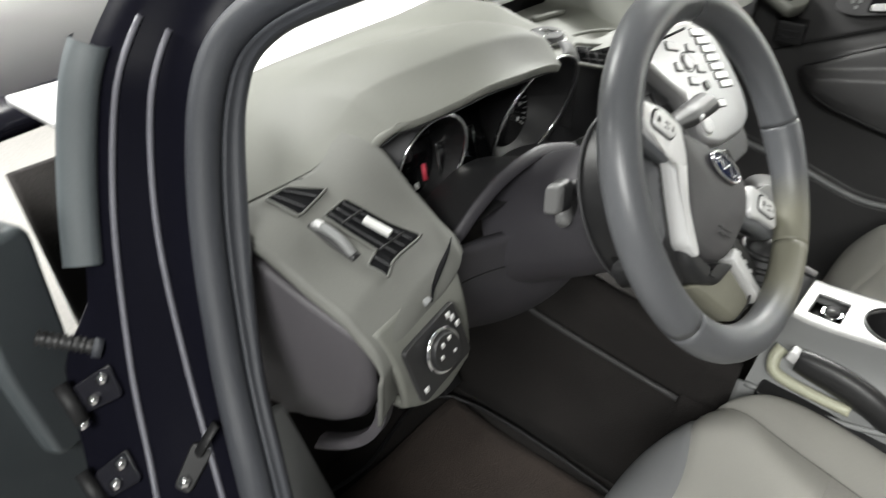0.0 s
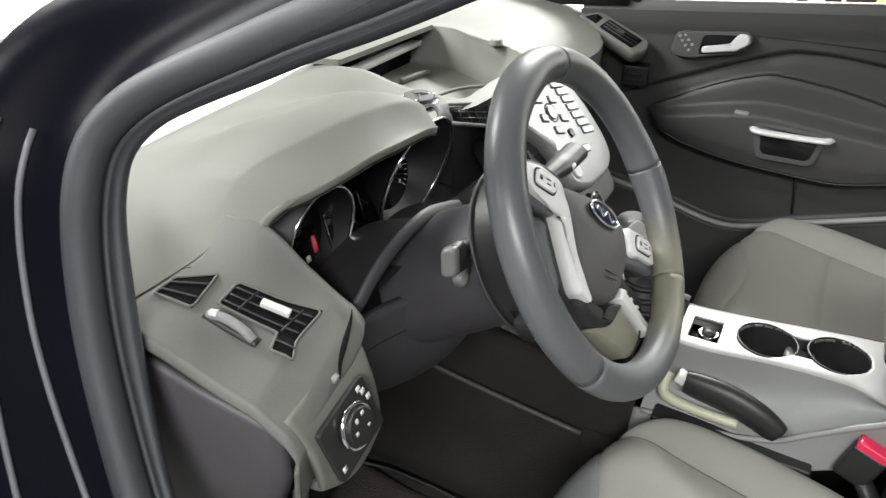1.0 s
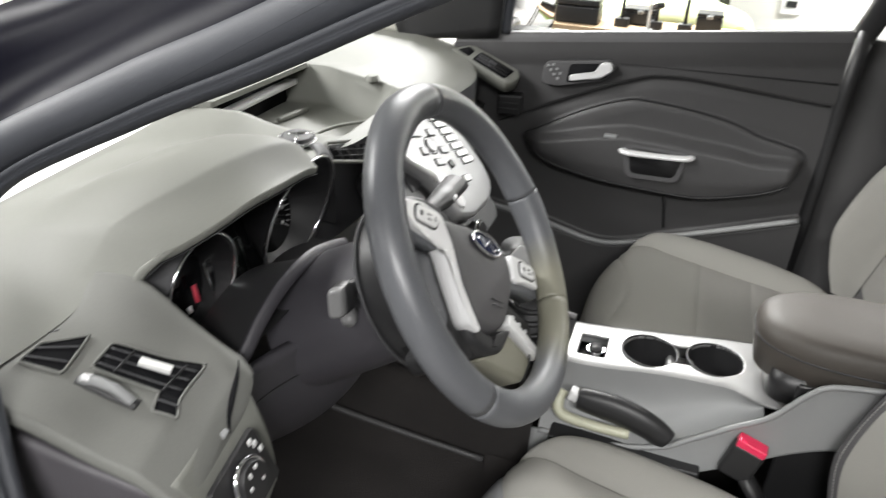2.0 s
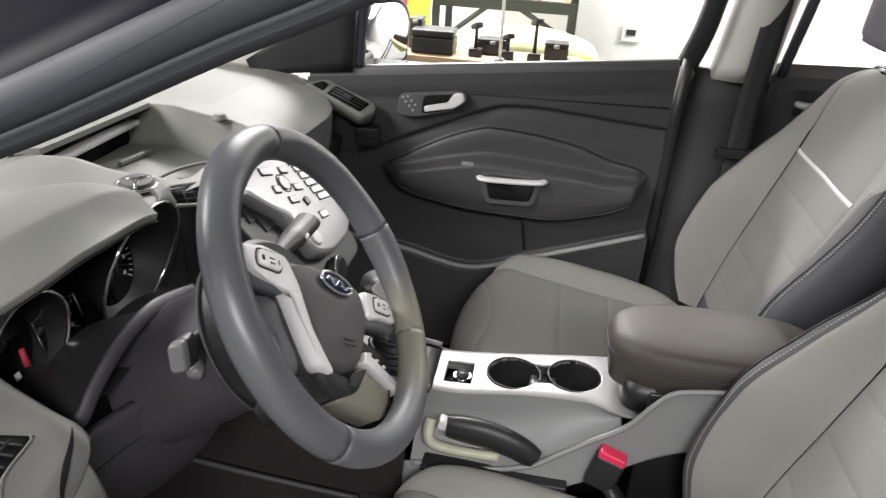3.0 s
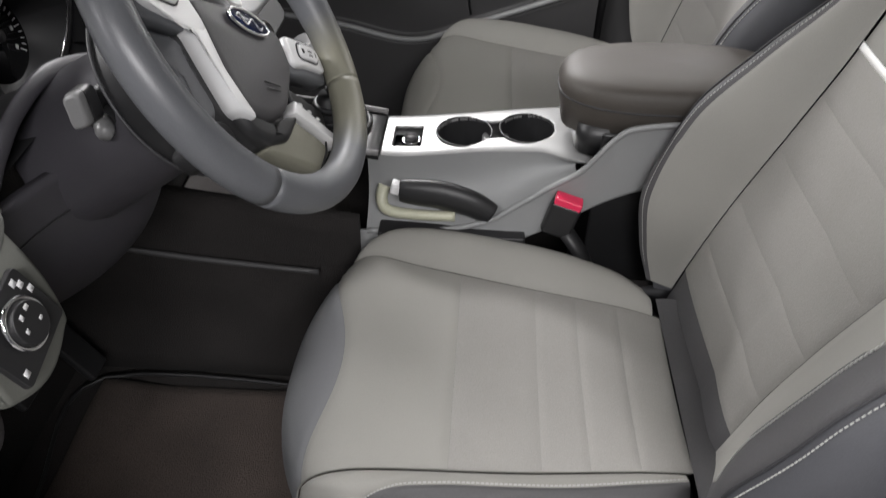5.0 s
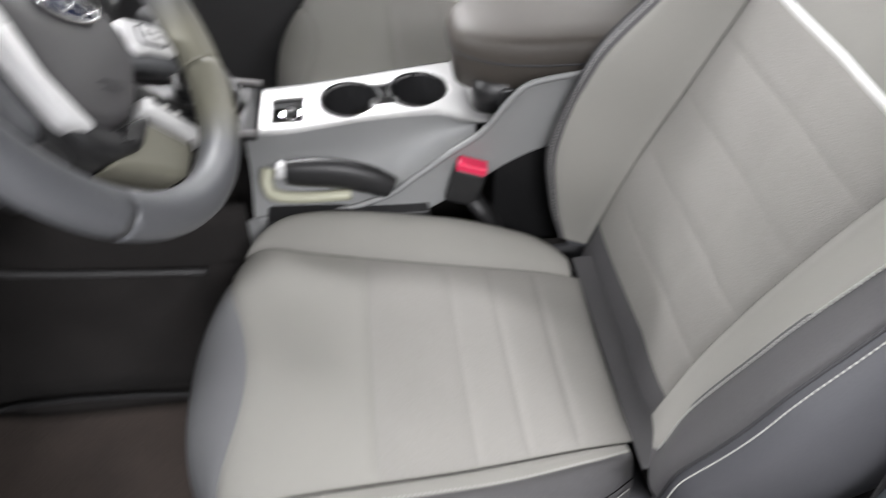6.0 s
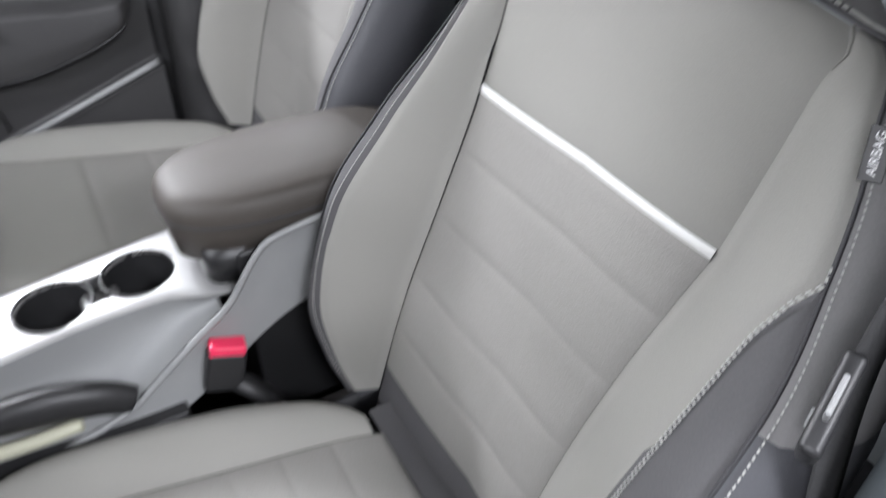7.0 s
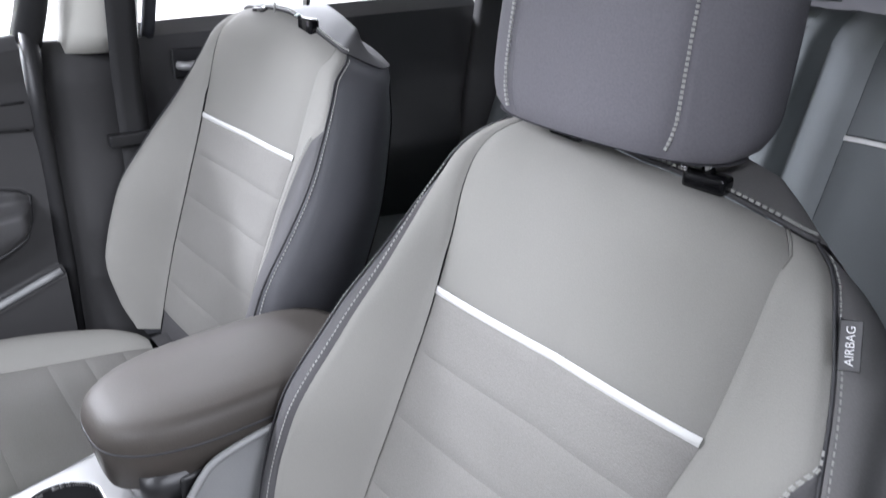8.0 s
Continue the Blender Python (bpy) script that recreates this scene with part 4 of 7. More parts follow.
for k in range(4):
    part("vane", tube([mv_m @ Vector((-0.036 + 0.024 * k, -0.010, 0.003)), mv_m @ Vector((-0.034 + 0.024 * k, 0.012, 0.003))], 0.0012, 6), M_DASH_LOW, mv)
part("frame", ring(rounded([(-0.070, -0.008), (0.066, -0.019), (0.066, 0.020), (-0.058, 0.020)], 0.006, 4), mv_m @ Matrix.Translation((0, 0, 0.001)), 0.0030, 8), M_DASH, mv)
# hood lip and its underside
lip = [(x, rear_edge(x) - 0.002, dash_z(x, rear_edge(x)) - 0.014) for x in steps(-0.534, -0.264, 40)]
part("hood_lip", grid(lambda i, q: Vector(lip[i]) + Vector((0, 0.004 * q * q, 0.014 - 0.012 * q)), range(41), steps(0, 1, 5)), M_DASH, dash, thick=0.004)
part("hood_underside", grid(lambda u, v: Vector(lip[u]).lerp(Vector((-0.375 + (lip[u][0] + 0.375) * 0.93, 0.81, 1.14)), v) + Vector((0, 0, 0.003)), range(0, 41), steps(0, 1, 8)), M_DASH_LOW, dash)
# instrument cluster
cl_m = plane_at((-0.375, 0.800, 1.075), (1, 0, 0), (0, 0.25, 1))
cluster = part("instrument_panel", slab(rounded([(-0.175, -0.07), (0.175, -0.07), (0.175, 0.07), (-0.175, 0.07)], 0.03, 5), cl_m @ Matrix.Translation((0, 0, -0.01)), 0.010), M_GLOSS, dash, "black instrument panel with two chrome-ringed dials")
for s in (-1, 1):
    c, r = (Vector((-0.261, 0.745, 1.099)), 0.083) if s > 0 else (Vector((-0.452, 0.758, 1.096)), 0.060)
    ring_m = plane_at(c, (1, 0, 0), (0, -0.27 if s > 0 else -0.10, 0.965))
    dial_m = plane_at(c + Vector((0, 0.050, -0.008)), (1, 0, 0), (0, 0.25, 1))

    def cone(a, q, r=r, ring_m=ring_m, dial_m=dial_m):
        d = Vector((math.cos(a), math.sin(a), 0))
        return (dial_m @ (d * 0.052)).lerp(ring_m @ (d * r), q)
    part("dial_tunnel", grid(cone, steps(0, 2 * math.pi, 48), steps(0, 1, 4)), M_BLACK, cluster)
    part("dial_ring", ring(oval(r, r, 48), ring_m, 0.0024, 8), M_CHROME, cluster, "chrome dial ring")
    part("dial_face", slab(oval(0.050, 0.050, 40), dial_m @ Matrix.Translation((0, 0, 0.001)), 0.002), M_GLOSS, cluster)
    bm = bmesh.new()
    for k in range(29):
        a = radians(225 - 270 * k / 28)
        r0 = 0.040 if k % 4 else 0.037
        bmesh.ops.create_cube(bm, size=1, matrix=dial_m @ Matrix.Rotation(a, 4, "Z") @ Matrix.Translation(((r0 + 0.046) / 2, 0, 0.0036)) @ Matrix.Diagonal((0.046 - r0, 0.0010, 0.0008, 1)))
        if k % 4 == 0:
            bmesh.ops.create_cube(bm, size=1, matrix=dial_m @ Matrix.Rotation(a, 4, "Z") @ Matrix.Translation((0.0315, 0, 0.0036)) @ Matrix.Diagonal((0.004, 0.005, 0.0008, 1)))
    part("dial_marks", bm, M_WHITE, cluster)["kind"] = "stuff"
    part("needle", slab([(-0.001, -0.006), (0.001, -0.006), (0.0004, 0.040), (-0.0004, 0.040)], dial_m @ Matrix.Translation((0, 0, 0.006)) @ Matrix.Rotation(radians(130), 4, "Z"), 0.001), M_WHITE, cluster)
    part("needle_cap", slab(oval(0.008, 0.008, 20), dial_m @ Matrix.Translation((0, 0, 0.004)), 0.008, 0.001), M_BLACK, cluster)
surround_m = plane_at((-0.261, 0.745, 1.099), (1, 0, 0), (0, -0.26, 0.965))


def surround(a, q):
    d = Vector((math.cos(a), math.sin(a), 0))
    return surround_m @ (d * (0.0840 + 0.034 * q) + Vector((0.012 * q, -0.03 * q, -0.02 * q * q)))


part("dial_surround", grid(surround, steps(radians(-110), radians(80), 36), steps(0, 1, 6)), M_DASH_LOW, cluster, thick=0.003)
part("warning_band", slab([(-0.064, -0.020), (-0.056, -0.022), (-0.055, 0.000), (-0.062, 0.001)], cl_m @ Matrix.Translation((0, 0, 0.012)), 0.001), M_REDPRINT, cluster, "red band on the dial")
part("warning_mark", slab([(-0.080, -0.026), (-0.073, -0.026), (-0.073, -0.018), (-0.080, -0.018)], cl_m @ Matrix.Translation((0, 0, 0.012)), 0.001), M_WHITE, cluster)
part("centre_screen", slab(rounded([(-0.034, -0.028), (0.034, -0.028), (0.034, 0.016), (-0.034, 0.016)], 0.004), cl_m @ Matrix.Translation((0, 0, 0.012)), 0.004), M_GLOSS, cluster)
part("screen_frame", ring(rounded([(-0.036, -0.030), (0.036, -0.030), (0.036, 0.018), (-0.036, 0.018)], 0.004), cl_m @ Matrix.Translation((0, 0, 0.016)), 0.0012, 6), M_CHROME, cluster)
for a, b in (((-0.02, -0.018), (-0.004, 0.0)), ((0.0, -0.016), (0.018, -0.012)), ((0.002, -0.004), (0.02, 0.004))):
    part("screen_print", slab([a, (b[0], a[1]), b, (a[0], b[1])], cl_m @ Matrix.Translation((0, 0, 0.0162)), 0.0004), M_WHITE, cluster)
# bezel that sweeps round the instruments and down beside the column
part("cluster_bezel", tube(curve_points([(-0.540, 0.690, 1.050), (-0.505, 0.680, 1.056), (-0.475, 0.676, 1.080), (-0.435, 0.672, 1.102), (-0.375, 0.670, 1.110), (-0.305, 0.676, 1.088), (-0.245, 0.690, 1.060)], 8), 0.0085, 12, flat=0.6, up=(0, -1, 0.5)), M_KNEE, dash, "dark bezel round the instruments")
part("bezel_web", grid(lambda u, v: Vector((-0.515 + 0.25 * u, 0.682 - 0.012 * math.sin(u * math.pi), 1.050 + 0.052 * math.sin(u * math.pi) ** 0.8)).lerp(Vector((-0.49 + 0.20 * u, 0.760, 1.040 + 0.030 * math.sin(u * math.pi))), v), steps(0, 1, 24), steps(0, 1, 10)), M_BLACK, dash, "dark hollow between bezel and column")
part("cluster_floor", grid(lambda u, v: (-0.545 + 0.35 * u, 0.70 + 0.11 * v - 0.04 * math.sin(u * math.pi) * (1 - v), 1.035 - 0.01 * v + 0.045 * math.sin(u * math.pi) * (1 - v)), steps(0, 1, 20), steps(0, 1, 8)), M_BLACK, dash)
part("cluster_wall", grid(lambda u, v: (-0.160 + 0.004 * u, 0.745 + 0.07 * u, 1.04 + 0.11 * v), steps(0, 1, 4), steps(0, 1, 6)), M_BLACK, dash)

# lining between the mouth of the pod and the first dial
pod_m = plane_at((-0.452, 0.758, 1.096), (1, 0, 0), (0, -0.10, 0.965))
mouth = curve_points([(-0.470, 0.724, 1.180), (-0.510, 0.744, 1.172), (-0.536, 0.764, 1.152), (-0.541, 0.762, 1.128), (-0.532, 0.735, 1.100), (-0.515, 0.710, 1.070), (-0.480, 0.690, 1.045)], 6)
part("pod_rim", tube([p + Vector((-0.001, -0.001, 0.001)) for p in mouth[5:31]], lambda t: 0.0065 * math.sin(0.35 + 2.4 * t), 10), M_DASH, cluster, "rounded edge of the instrument pod")
part("pod_lining", grid(lambda i, q: mouth[i].lerp(pod_m @ Vector((0.062 * math.cos(radians(95 + 150 * i / 36)), 0.062 * math.sin(radians(95 + 150 * i / 36)), 0.0)), q) + Vector((0, 0.012, 0)) * math.sin(q * math.pi), range(37), steps(0, 1, 10)), M_DASH_LOW, cluster, "dark lining of the instrument pod")

# outer wing with the vents
wing_m = plane_at((-0.62, 0.70, 1.092), (0.22, -0.94, -0.338), (0.95, 0.25, 0.09))


def wing(u, v):
    """u from the windscreen corner to the rear lip, v from the outer edge inwards."""
    outer = Vector((-0.700, 0.815, 0)).lerp(Vector((-0.672, 0.640, 0)), u)
    inner = Vector((-0.555, 0.812, 0)).lerp(Vector((-0.535, 0.662, 0)), u)
    p = outer.lerp(inner, v)
    low = side_z(p.y) + 0.004 * v - 0.003 + 0.006 * math.sin(v * math.pi) * u - 0.012 * max(0, u - 0.85) / 0.15 * (1 - v * 0.5) - 0.01 * (1 - v) ** 4 * u
    w = lerp([(0.08, 0.0), (0.80, 1.0)], u)
    w = w * w * (3 - 2 * w)
    p.z = (dash_z(p.x, p.y) - 0.0003 - 0.003 * max(0, p.y - 0.8005) / 0.0145) * (1 - w) + low * w
    if v > 0.74:
        p = p.lerp(cheek_at(u), ((v - 0.74) / 0.26) ** 2)
    return p


def cheek_at(u):
    i = min(17, max(0, int(u * 18)))
    return cheek[i].lerp(cheek[i + 1], min(1, max(0, u * 18 - i)))


cheek = curve_points([(-0.551, 0.812, dash_z(-0.551, 0.812)), (-0.541, 0.757, 1.152), (-0.531, 0.715, 1.112), (-0.533, 0.664, 1.083)], 6)


def wing_roll(u, v):
    """The wing with its rear and outer edges rolled down."""
    p = wing(min(u, 1.0), max(v, 0.0))
    back = (wing(1.0, max(v, 0.0)) - wing(0.9, max(v, 0.0))).normalized()
    if u > 1.0:
        run = (u - 1.0) * lerp([(0.0, 0.098), (0.30, 0.092), (0.48, 0.056), (0.62, 0.030), (1.0, 0.022)], max(v, 0.0))
        r = 0.020
        a = min(run / r, 1.35)
        p = p + back * r * math.sin(a) + Vector((0, 0, -1)) * (r * (1 - math.cos(a)) + max(0.0, run - 1.35 * r)) + Vector((0.10, 0.14, 0)) * max(0.0, run - 1.35 * r)
    if v < 0.0:
        a = min(1.0, -v) * 1.5
        p = p + Vector((-0.006 * math.sin(a), 0, -0.013 * (1 - math.cos(a))))
    return p


part("vent_wing", grid(wing_roll, steps(0, 1, 36) + steps(1.03, 2.0, 26), steps(-1.0, -0.1, 6) + steps(0, 1, 40)), M_WING, dash, "grey wing of the dashboard round the outer vent", thick=0.005)


def wing_frame(u, v, lift=0.0):
    p = wing(u, v)
    n = (wing(u + 0.01, v) - p).cross(wing(u, v + 0.01) - p).normalized()
    if n.z < 0:
        n = -n
    return p + n * lift


def vent(name, quad, slats, notch=None):
    """An air vent in the wing: a dark opening with pale slats and a rolled rim; quad and notch give u, v of corners."""
    def q(c, s, t, lift):
        a = [c[0][k] + (c[1][k] - c[0][k]) * s for k in (0, 1)]
        b = [c[3][k] + (c[2][k] - c[3][k]) * s for k in (0, 1)]
        return wing_frame(a[0] + (b[0] - a[0]) * t, a[1] + (b[1] - a[1]) * t, lift)
    body = part(name, grid(lambda s, t: q(quad, s, t, 0.0016), steps(0, 1, 12), steps(0, 1, 8)), M_VOID, dash, "black slatted air vent", thick=0.001)
    for k in range(slats):
        t = (k + 0.8) / (slats + 0.45)
        part("slat", tube([q(quad, s, t, 0.0034) for s in steps(0.03, 0.97, 12)], 0.0012, 8, flat=0.6), M_DASH_LOW, body)
    edge = [q(quad, s, 0, 0.002) for s in steps(0.04, 0.96, 10)] + [q(quad, 1, t, 0.002) for t in steps(0.08, 0.92, 6)]
    if notch:
        part("lower_opening", grid(lambda s, t: q(notch, s, t, 0.0018), steps(0, 1, 6), steps(0, 1, 6)), M_VOID, body, thick=0.001)
        part("slat", tube([q(notch, s, 0.45, 0.0034) for s in steps(0.04, 0.96, 8)], 0.0012, 8, flat=0.6), M_DASH_LOW, body)
        edge = edge[:-1] + [q(notch, 1, t, 0.002) for t in steps(0.1, 0.9, 5)] + [q(notch, s, 1, 0.002) for s in steps(0.94, 0.06, 6)] + [q(notch, 0, t, 0.002) for t in steps(0.9, 0.05, 5)]
        edge += [q(quad, s, 1, 0.002) for s in steps(0.68, 0.04, 8)]
    else:
        edge += [q(quad, s, 1, 0.002) for s in steps(0.94, 0.06, 8)]
    edge += [q(quad, 0, t, 0.002) for t in steps(0.92, 0.08, 6)]
    part("frame", tube(edge, 0.0014, 8, closed=True), M_WING, body)
    return body


vent("corner_vent", [(0.085, 0.48), (0.25, 0.66), (0.30, 0.33), (0.09, 0.29)], 2)
main_vent = vent("air_vent", [(0.37, 0.68), (0.85, 0.83), (0.845, 0.50), (0.38, 0.45)], 3, [(0.735, 0.495), (0.845, 0.50), (0.885, 0.37), (0.765, 0.345)])
for s_, t_ in ((0.24, 0.60), (0.80, 0.62)):
    part("vane", tube([wing_frame(0.37 + 0.48 * s_ + 0.010, 0.66 + 0.12 * s_, 0.004), wing_frame(0.38 + 0.47 * s_ - 0.006, 0.48 + 0.03 * s_, 0.004)], 0.0012, 6), M_BLACK, main_vent)
part("wing_crease", tube(curve_points([wing_frame(0.0, 0.27, 0.0003), wing_frame(0.005, 0.42, 0.0003), wing_frame(0.03, 0.55, 0.0003), wing_frame(0.09, 0.62, 0.0003)], 6), lambda t: 0.0016 * (1 - 0.7 * t), 6), M_DASH_LOW, dash)
part("vane_tab", block(plane_at(wing_frame(0.64, 0.635, 0.007), wing(0.8, 0.60) - wing(0.5, 0.54), wing(0.66, 0.7) - wing(0.66, 0.5)), 0.030, 0.008, 0.006), M_STRIPE, main_vent, "silver vane tab", bevel=0.001)
part("vent_wheel", tube(curve_points([wing_frame(0.39, 0.35, 0.001), wing_frame(0.46, 0.35, 0.008), wing_frame(0.57, 0.35, 0.009), wing_frame(0.66, 0.35, 0.002)], 5), 0.0048, 12), M_GREY, dash, "grey vent thumbwheel")
part("wheel_slot", tube(curve_points([wing_frame(0.37, 0.35, -0.0025), wing_frame(0.52, 0.345, -0.0025), wing_frame(0.69, 0.35, -0.0025)], 6), 0.0066, 10), M_BLACK, dash)
part("wheel_tip", tube([wing_frame(0.40, 0.35, 0.0052), wing_frame(0.44, 0.35, 0.0092)], 0.0042, 10), M_SATIN, dash, "bright tip of the thumbwheel")
part("pod_wall", grid(lambda i, q: cheek[i].lerp(Vector((-0.528, 0.812, 1.15 - 0.11 * i / 18)), q), range(19), steps(0, 1, 6)), M_DASH_LOW, dash)
# rear lip below the wing, light switch panel, end cover
def low_face(u, v):
    """The fascia under the wing: u across from the end cover, v down, its inner edge rolled forwards."""
    a = Vector((-0.668, 0.640, 1.050)).lerp(Vector((-0.545, 0.664, 1.072)), min(u, 1.0))
    b = Vector((-0.650, 0.622, 0.945)).lerp(Vector((-0.566, 0.612, 0.950)), min(u, 1.0))
    p = a.lerp(b, v)
    p.y -= 0.012 * math.sin(v * math.pi) + 0.004 * math.sin(min(u, 1.0) * math.pi)
    p.z -= 0.020 * math.sin(min(u, 1.0) * math.pi) * max(0.0, v - 0.6) / 0.4
    if u > 1:
        a = (u - 1) * 1.5
        p += Vector((0.014 * math.sin(a), 0.014 * (1 - math.cos(a)) + 0.05 * max(0, u - 1.6), 0))
    if v > 0.9:
        p.y += 0.02 * ((v - 0.9) / 0.1) ** 2
    return p


part("switch_fascia", grid(low_face, steps(0, 1, 20) + steps(1.1, 2.0, 8), steps(0, 1, 24)), M_DASH, dash, thick=0.01)
part("wing_slot", tube([wing_roll(1.0 + 0.55 * k / 12, 0.97 - 0.42 * k / 12) + Vector((0, -0.001, 0)) for k in range(13)], lambda t: 0.0035 * math.sin(max(0.05, t) * 2.9), 8, flat=0.5), M_VOID, dash)
part("slot_tab", block(pose(-0.600, 0.640, 1.049, 20, 0, 12), 0.010, 0.010, 0.006), M_GREY, dash, bevel=0.002)


def end_face(u, v):
    """The end of the dashboard: u from the windscreen to the rear, v down; its lower rear edge swings forwards."""
    top = Vector((-0.702, 0.812, 1.104)).lerp(Vector((-0.676, 0.648, 1.040)), u)
    rear = lerp([(0.0, 0.0), (0.35, 0.004), (0.6, 0.020), (0.8, 0.055), (1.0, 0.120)], v) * u
    p = top + Vector((0.020 * v, rear, -(0.245 - 0.04 * u) * v))
    p.x -= 0.012 * math.sin(math.pi * min(1, u * 1.1)) * math.sin(math.pi * v) + 0.006 * math.exp(-((u - 0.55) / 0.12) ** 2) * v
    if u > 0.9:
        p.x += 0.012 * ((u - 0.9) / 0.1) ** 2
    return p


part("end_cover", grid(end_face, steps(0, 1, 30), steps(0.02, 1, 24)), M_END, dash, "dark end cover of the dashboard", thick=0.01)
part("kick_cover", grid(lambda u, v: (-0.664 + 0.022 * u - 0.006 * math.sin(u * 3.1), 0.645 + 0.015 * u + 0.10 * v * v, 0.955 - 0.13 * v - 0.02 * u), steps(0, 1, 10), steps(0, 1, 16)), M_END, dash, "grey kick cover below the dashboard end", thick=0.012)
sw_m = plane_at((-0.612, 0.616, 1.006), (1, 0.05, 0.13), (-0.02, 0.33, 1))
switch = part("light_switch", slab(rounded([(-0.040, -0.034), (0.040, -0.030), (0.040, 0.034), (-0.040, 0.030)], 0.006), sw_m, 0.006, 0.001), M_BLACK, dash, "black headlamp switch panel", bevel=0.001)
part("knob_ring", ring(oval(0.0215, 0.0215, 36), sw_m @ Matrix.Translation((0.002, 0.002, 0.010)), 0.0026, 8), M_CHROME, switch, "chrome ring of the knob")
part("knob", slab(oval(0.0205, 0.0205, 32), sw_m @ Matrix.Translation((0.002, 0.002, 0.005)), 0.012, 0.002), M_BLACK, switch, bevel=0.001)
for x, y, w, h in ((-0.004, 0.010, 0.004, 0.005), (0.006, 0.012, 0.005, 0.004), (-0.010, 0.0, 0.004, 0.004), (0.008, -0.004, 0.004, 0.003)):
    part("print_mark", slab([(x, y), (x + w, y), (x + w, y + h), (x, y + h)], sw_m @ Matrix.Translation((0, 0, 0.0172)), 0.0004), M_WHITE, switch)
for x, y in ((-0.031, -0.022), (0.030, 0.020), (0.034, 0.010), (0.026, 0.026)):
    part("print_mark", slab([(x - 0.003, y - 0.003), (x + 0.003, y - 0.003), (x + 0.003, y + 0.003), (x - 0.003, y + 0.003)], sw_m @ Matrix.Translation((0, 0, 0.0061)), 0.0004), M_WHITE, switch)
# knee panel below the column
def knee(u, v):
    """The moulded panel under the column: u from the wing to the console, v down, swelling round the column."""
    swell = math.exp(-((u - 0.52) / 0.26) ** 2)
    top = 1.050 - 0.030 * u + 0.002 * swell
    x = -0.552 + 0.44 * u
    return (x, 0.668 - 0.070 * swell * (1 - 0.35 * v) + 0.02 * v + 0.10 * v ** 3, top - (0.215 + 0.03 * swell) * v)


part("knee_panel", grid(knee, steps(0, 1, 40), steps(0, 1, 24)), M_KNEE, dash, "dark knee panel under the column", thick=0.012)
part("knee_seam", tube([Vector(knee(u, 0.22 - 0.08 * u)) + Vector((0, -0.0006, 0)) for u in steps(0.02, 0.62, 30)], 0.0011, 6), M_BLACK, dash)
part("hood_release", block(pose(-0.545, 0.648, 0.968, 10, 0, 20), 0.016, 0.012, 0.030), M_BLACK, dash, bevel=0.003)

# centre stack
stack_m = plane_at((0.045, 0.655, 1.045), (1, 0, 0), (0, 0.66, 0.75))
stack = part("centre_fascia", slab(rounded([(-0.11, -0.13), (0.11, -0.13), (0.145, 0.0), (0.145, 0.09), (-0.145, 0.09), (-0.145, 0.0)], 0.03, 5), stack_m @ Matrix.Translation((0, 0, -0.05)), 0.05, 0.006), M_BLACK, dash, "black centre stack with silver control panel", bevel=0.004)
plate = [(-0.100, 0.105), (-0.020, 0.124), (0.060, 0.112), (0.112, 0.075), (0.122, 0.020), (0.118, -0.035), (0.100, -0.070), (0.056, -0.084), (-0.020, -0.080), (-0.064, -0.058), (-0.056, 0.012), (-0.106, 0.082)]
control = part("control_panel", pillow(rounded(plate[::-1], 0.016, 6), stack_m, -0.01, 0.026, 0.008), M_PANEL, stack, "silver control panel")
face = stack_m @ Matrix.Translation((0, 0, 0.026))


def key(cx, cy, w, h, turn=0.0, mat=None, label=""):
    """A raised key in a dark bed on the control panel."""
    km = face @ Matrix.Translation((cx, cy, 0)) @ Matrix.Rotation(radians(turn), 4, "Z")
    part("key_bed", slab(rounded([(-w / 2 - 0.0016, -h / 2 - 0.0016), (w / 2 + 0.0016, -h / 2 - 0.0016), (w / 2 + 0.0016, h / 2 + 0.0016), (-w / 2 - 0.0016, h / 2 + 0.0016)], 0.002, 3), km, 0.0006), M_BLACK, control)
    part("key", pillow(rounded([(-w / 2, -h / 2), (w / 2, -h / 2), (w / 2, h / 2), (-w / 2, h / 2)], h * 0.35, 4), km, 0.0, 0.0030, 0.0010), mat or M_SATIN, control, label)


for k in range(7):
    key(0.062 + 0.003 * math.sin(k * 0.9) + 0.002 * k, 0.088 - 0.0155 * k, 0.036, 0.0105, -14)
for cx, cy, w, h in ((-0.026, 0.088, 0.030, 0.012), (0.020, 0.072, 0.020, 0.011), (-0.034, 0.056, 0.018, 0.012), (0.022, 0.036, 0.022, 0.011), (-0.014, 0.026, 0.024, 0.011)):
    key(cx, cy, w, h, -20, M_PANEL)
part("pad_ring", ring(oval(0.016, 0.016, 32, -0.004, 0.056), face, 0.0014, 6), M_BLACK, control)
part("pad_button", pillow(oval(0.0125, 0.0125, 24, -0.004, 0.056), face, 0.0, 0.003, 0.001), M_PANEL, control)
key(0.015, 0.010, 0.014, 0.012, 0, M_GLOSS, "gloss black display key")
key(0.030, -0.026, 0.022, 0.011, -14)
key(-0.016, -0.012, 0.018, 0.009, -14, M_PANEL)
part("hazard_button", pillow(oval(0.013, 0.013, 28, -0.040, -0.040), face, -0.002, 0.004, 0.002), M_WHITE, control, "pale round push button")
part("button_ring", ring(oval(0.0145, 0.0145, 28, -0.040, -0.040), face, 0.0012, 6), M_SILVER, control)
part("disc_slot", slab(rounded([(-0.062, 0.1035), (0.036, 0.1005), (0.036, 0.1045), (-0.062, 0.1075)], 0.0015, 2), face, 0.0006), M_VOID, control, "black disc slot")
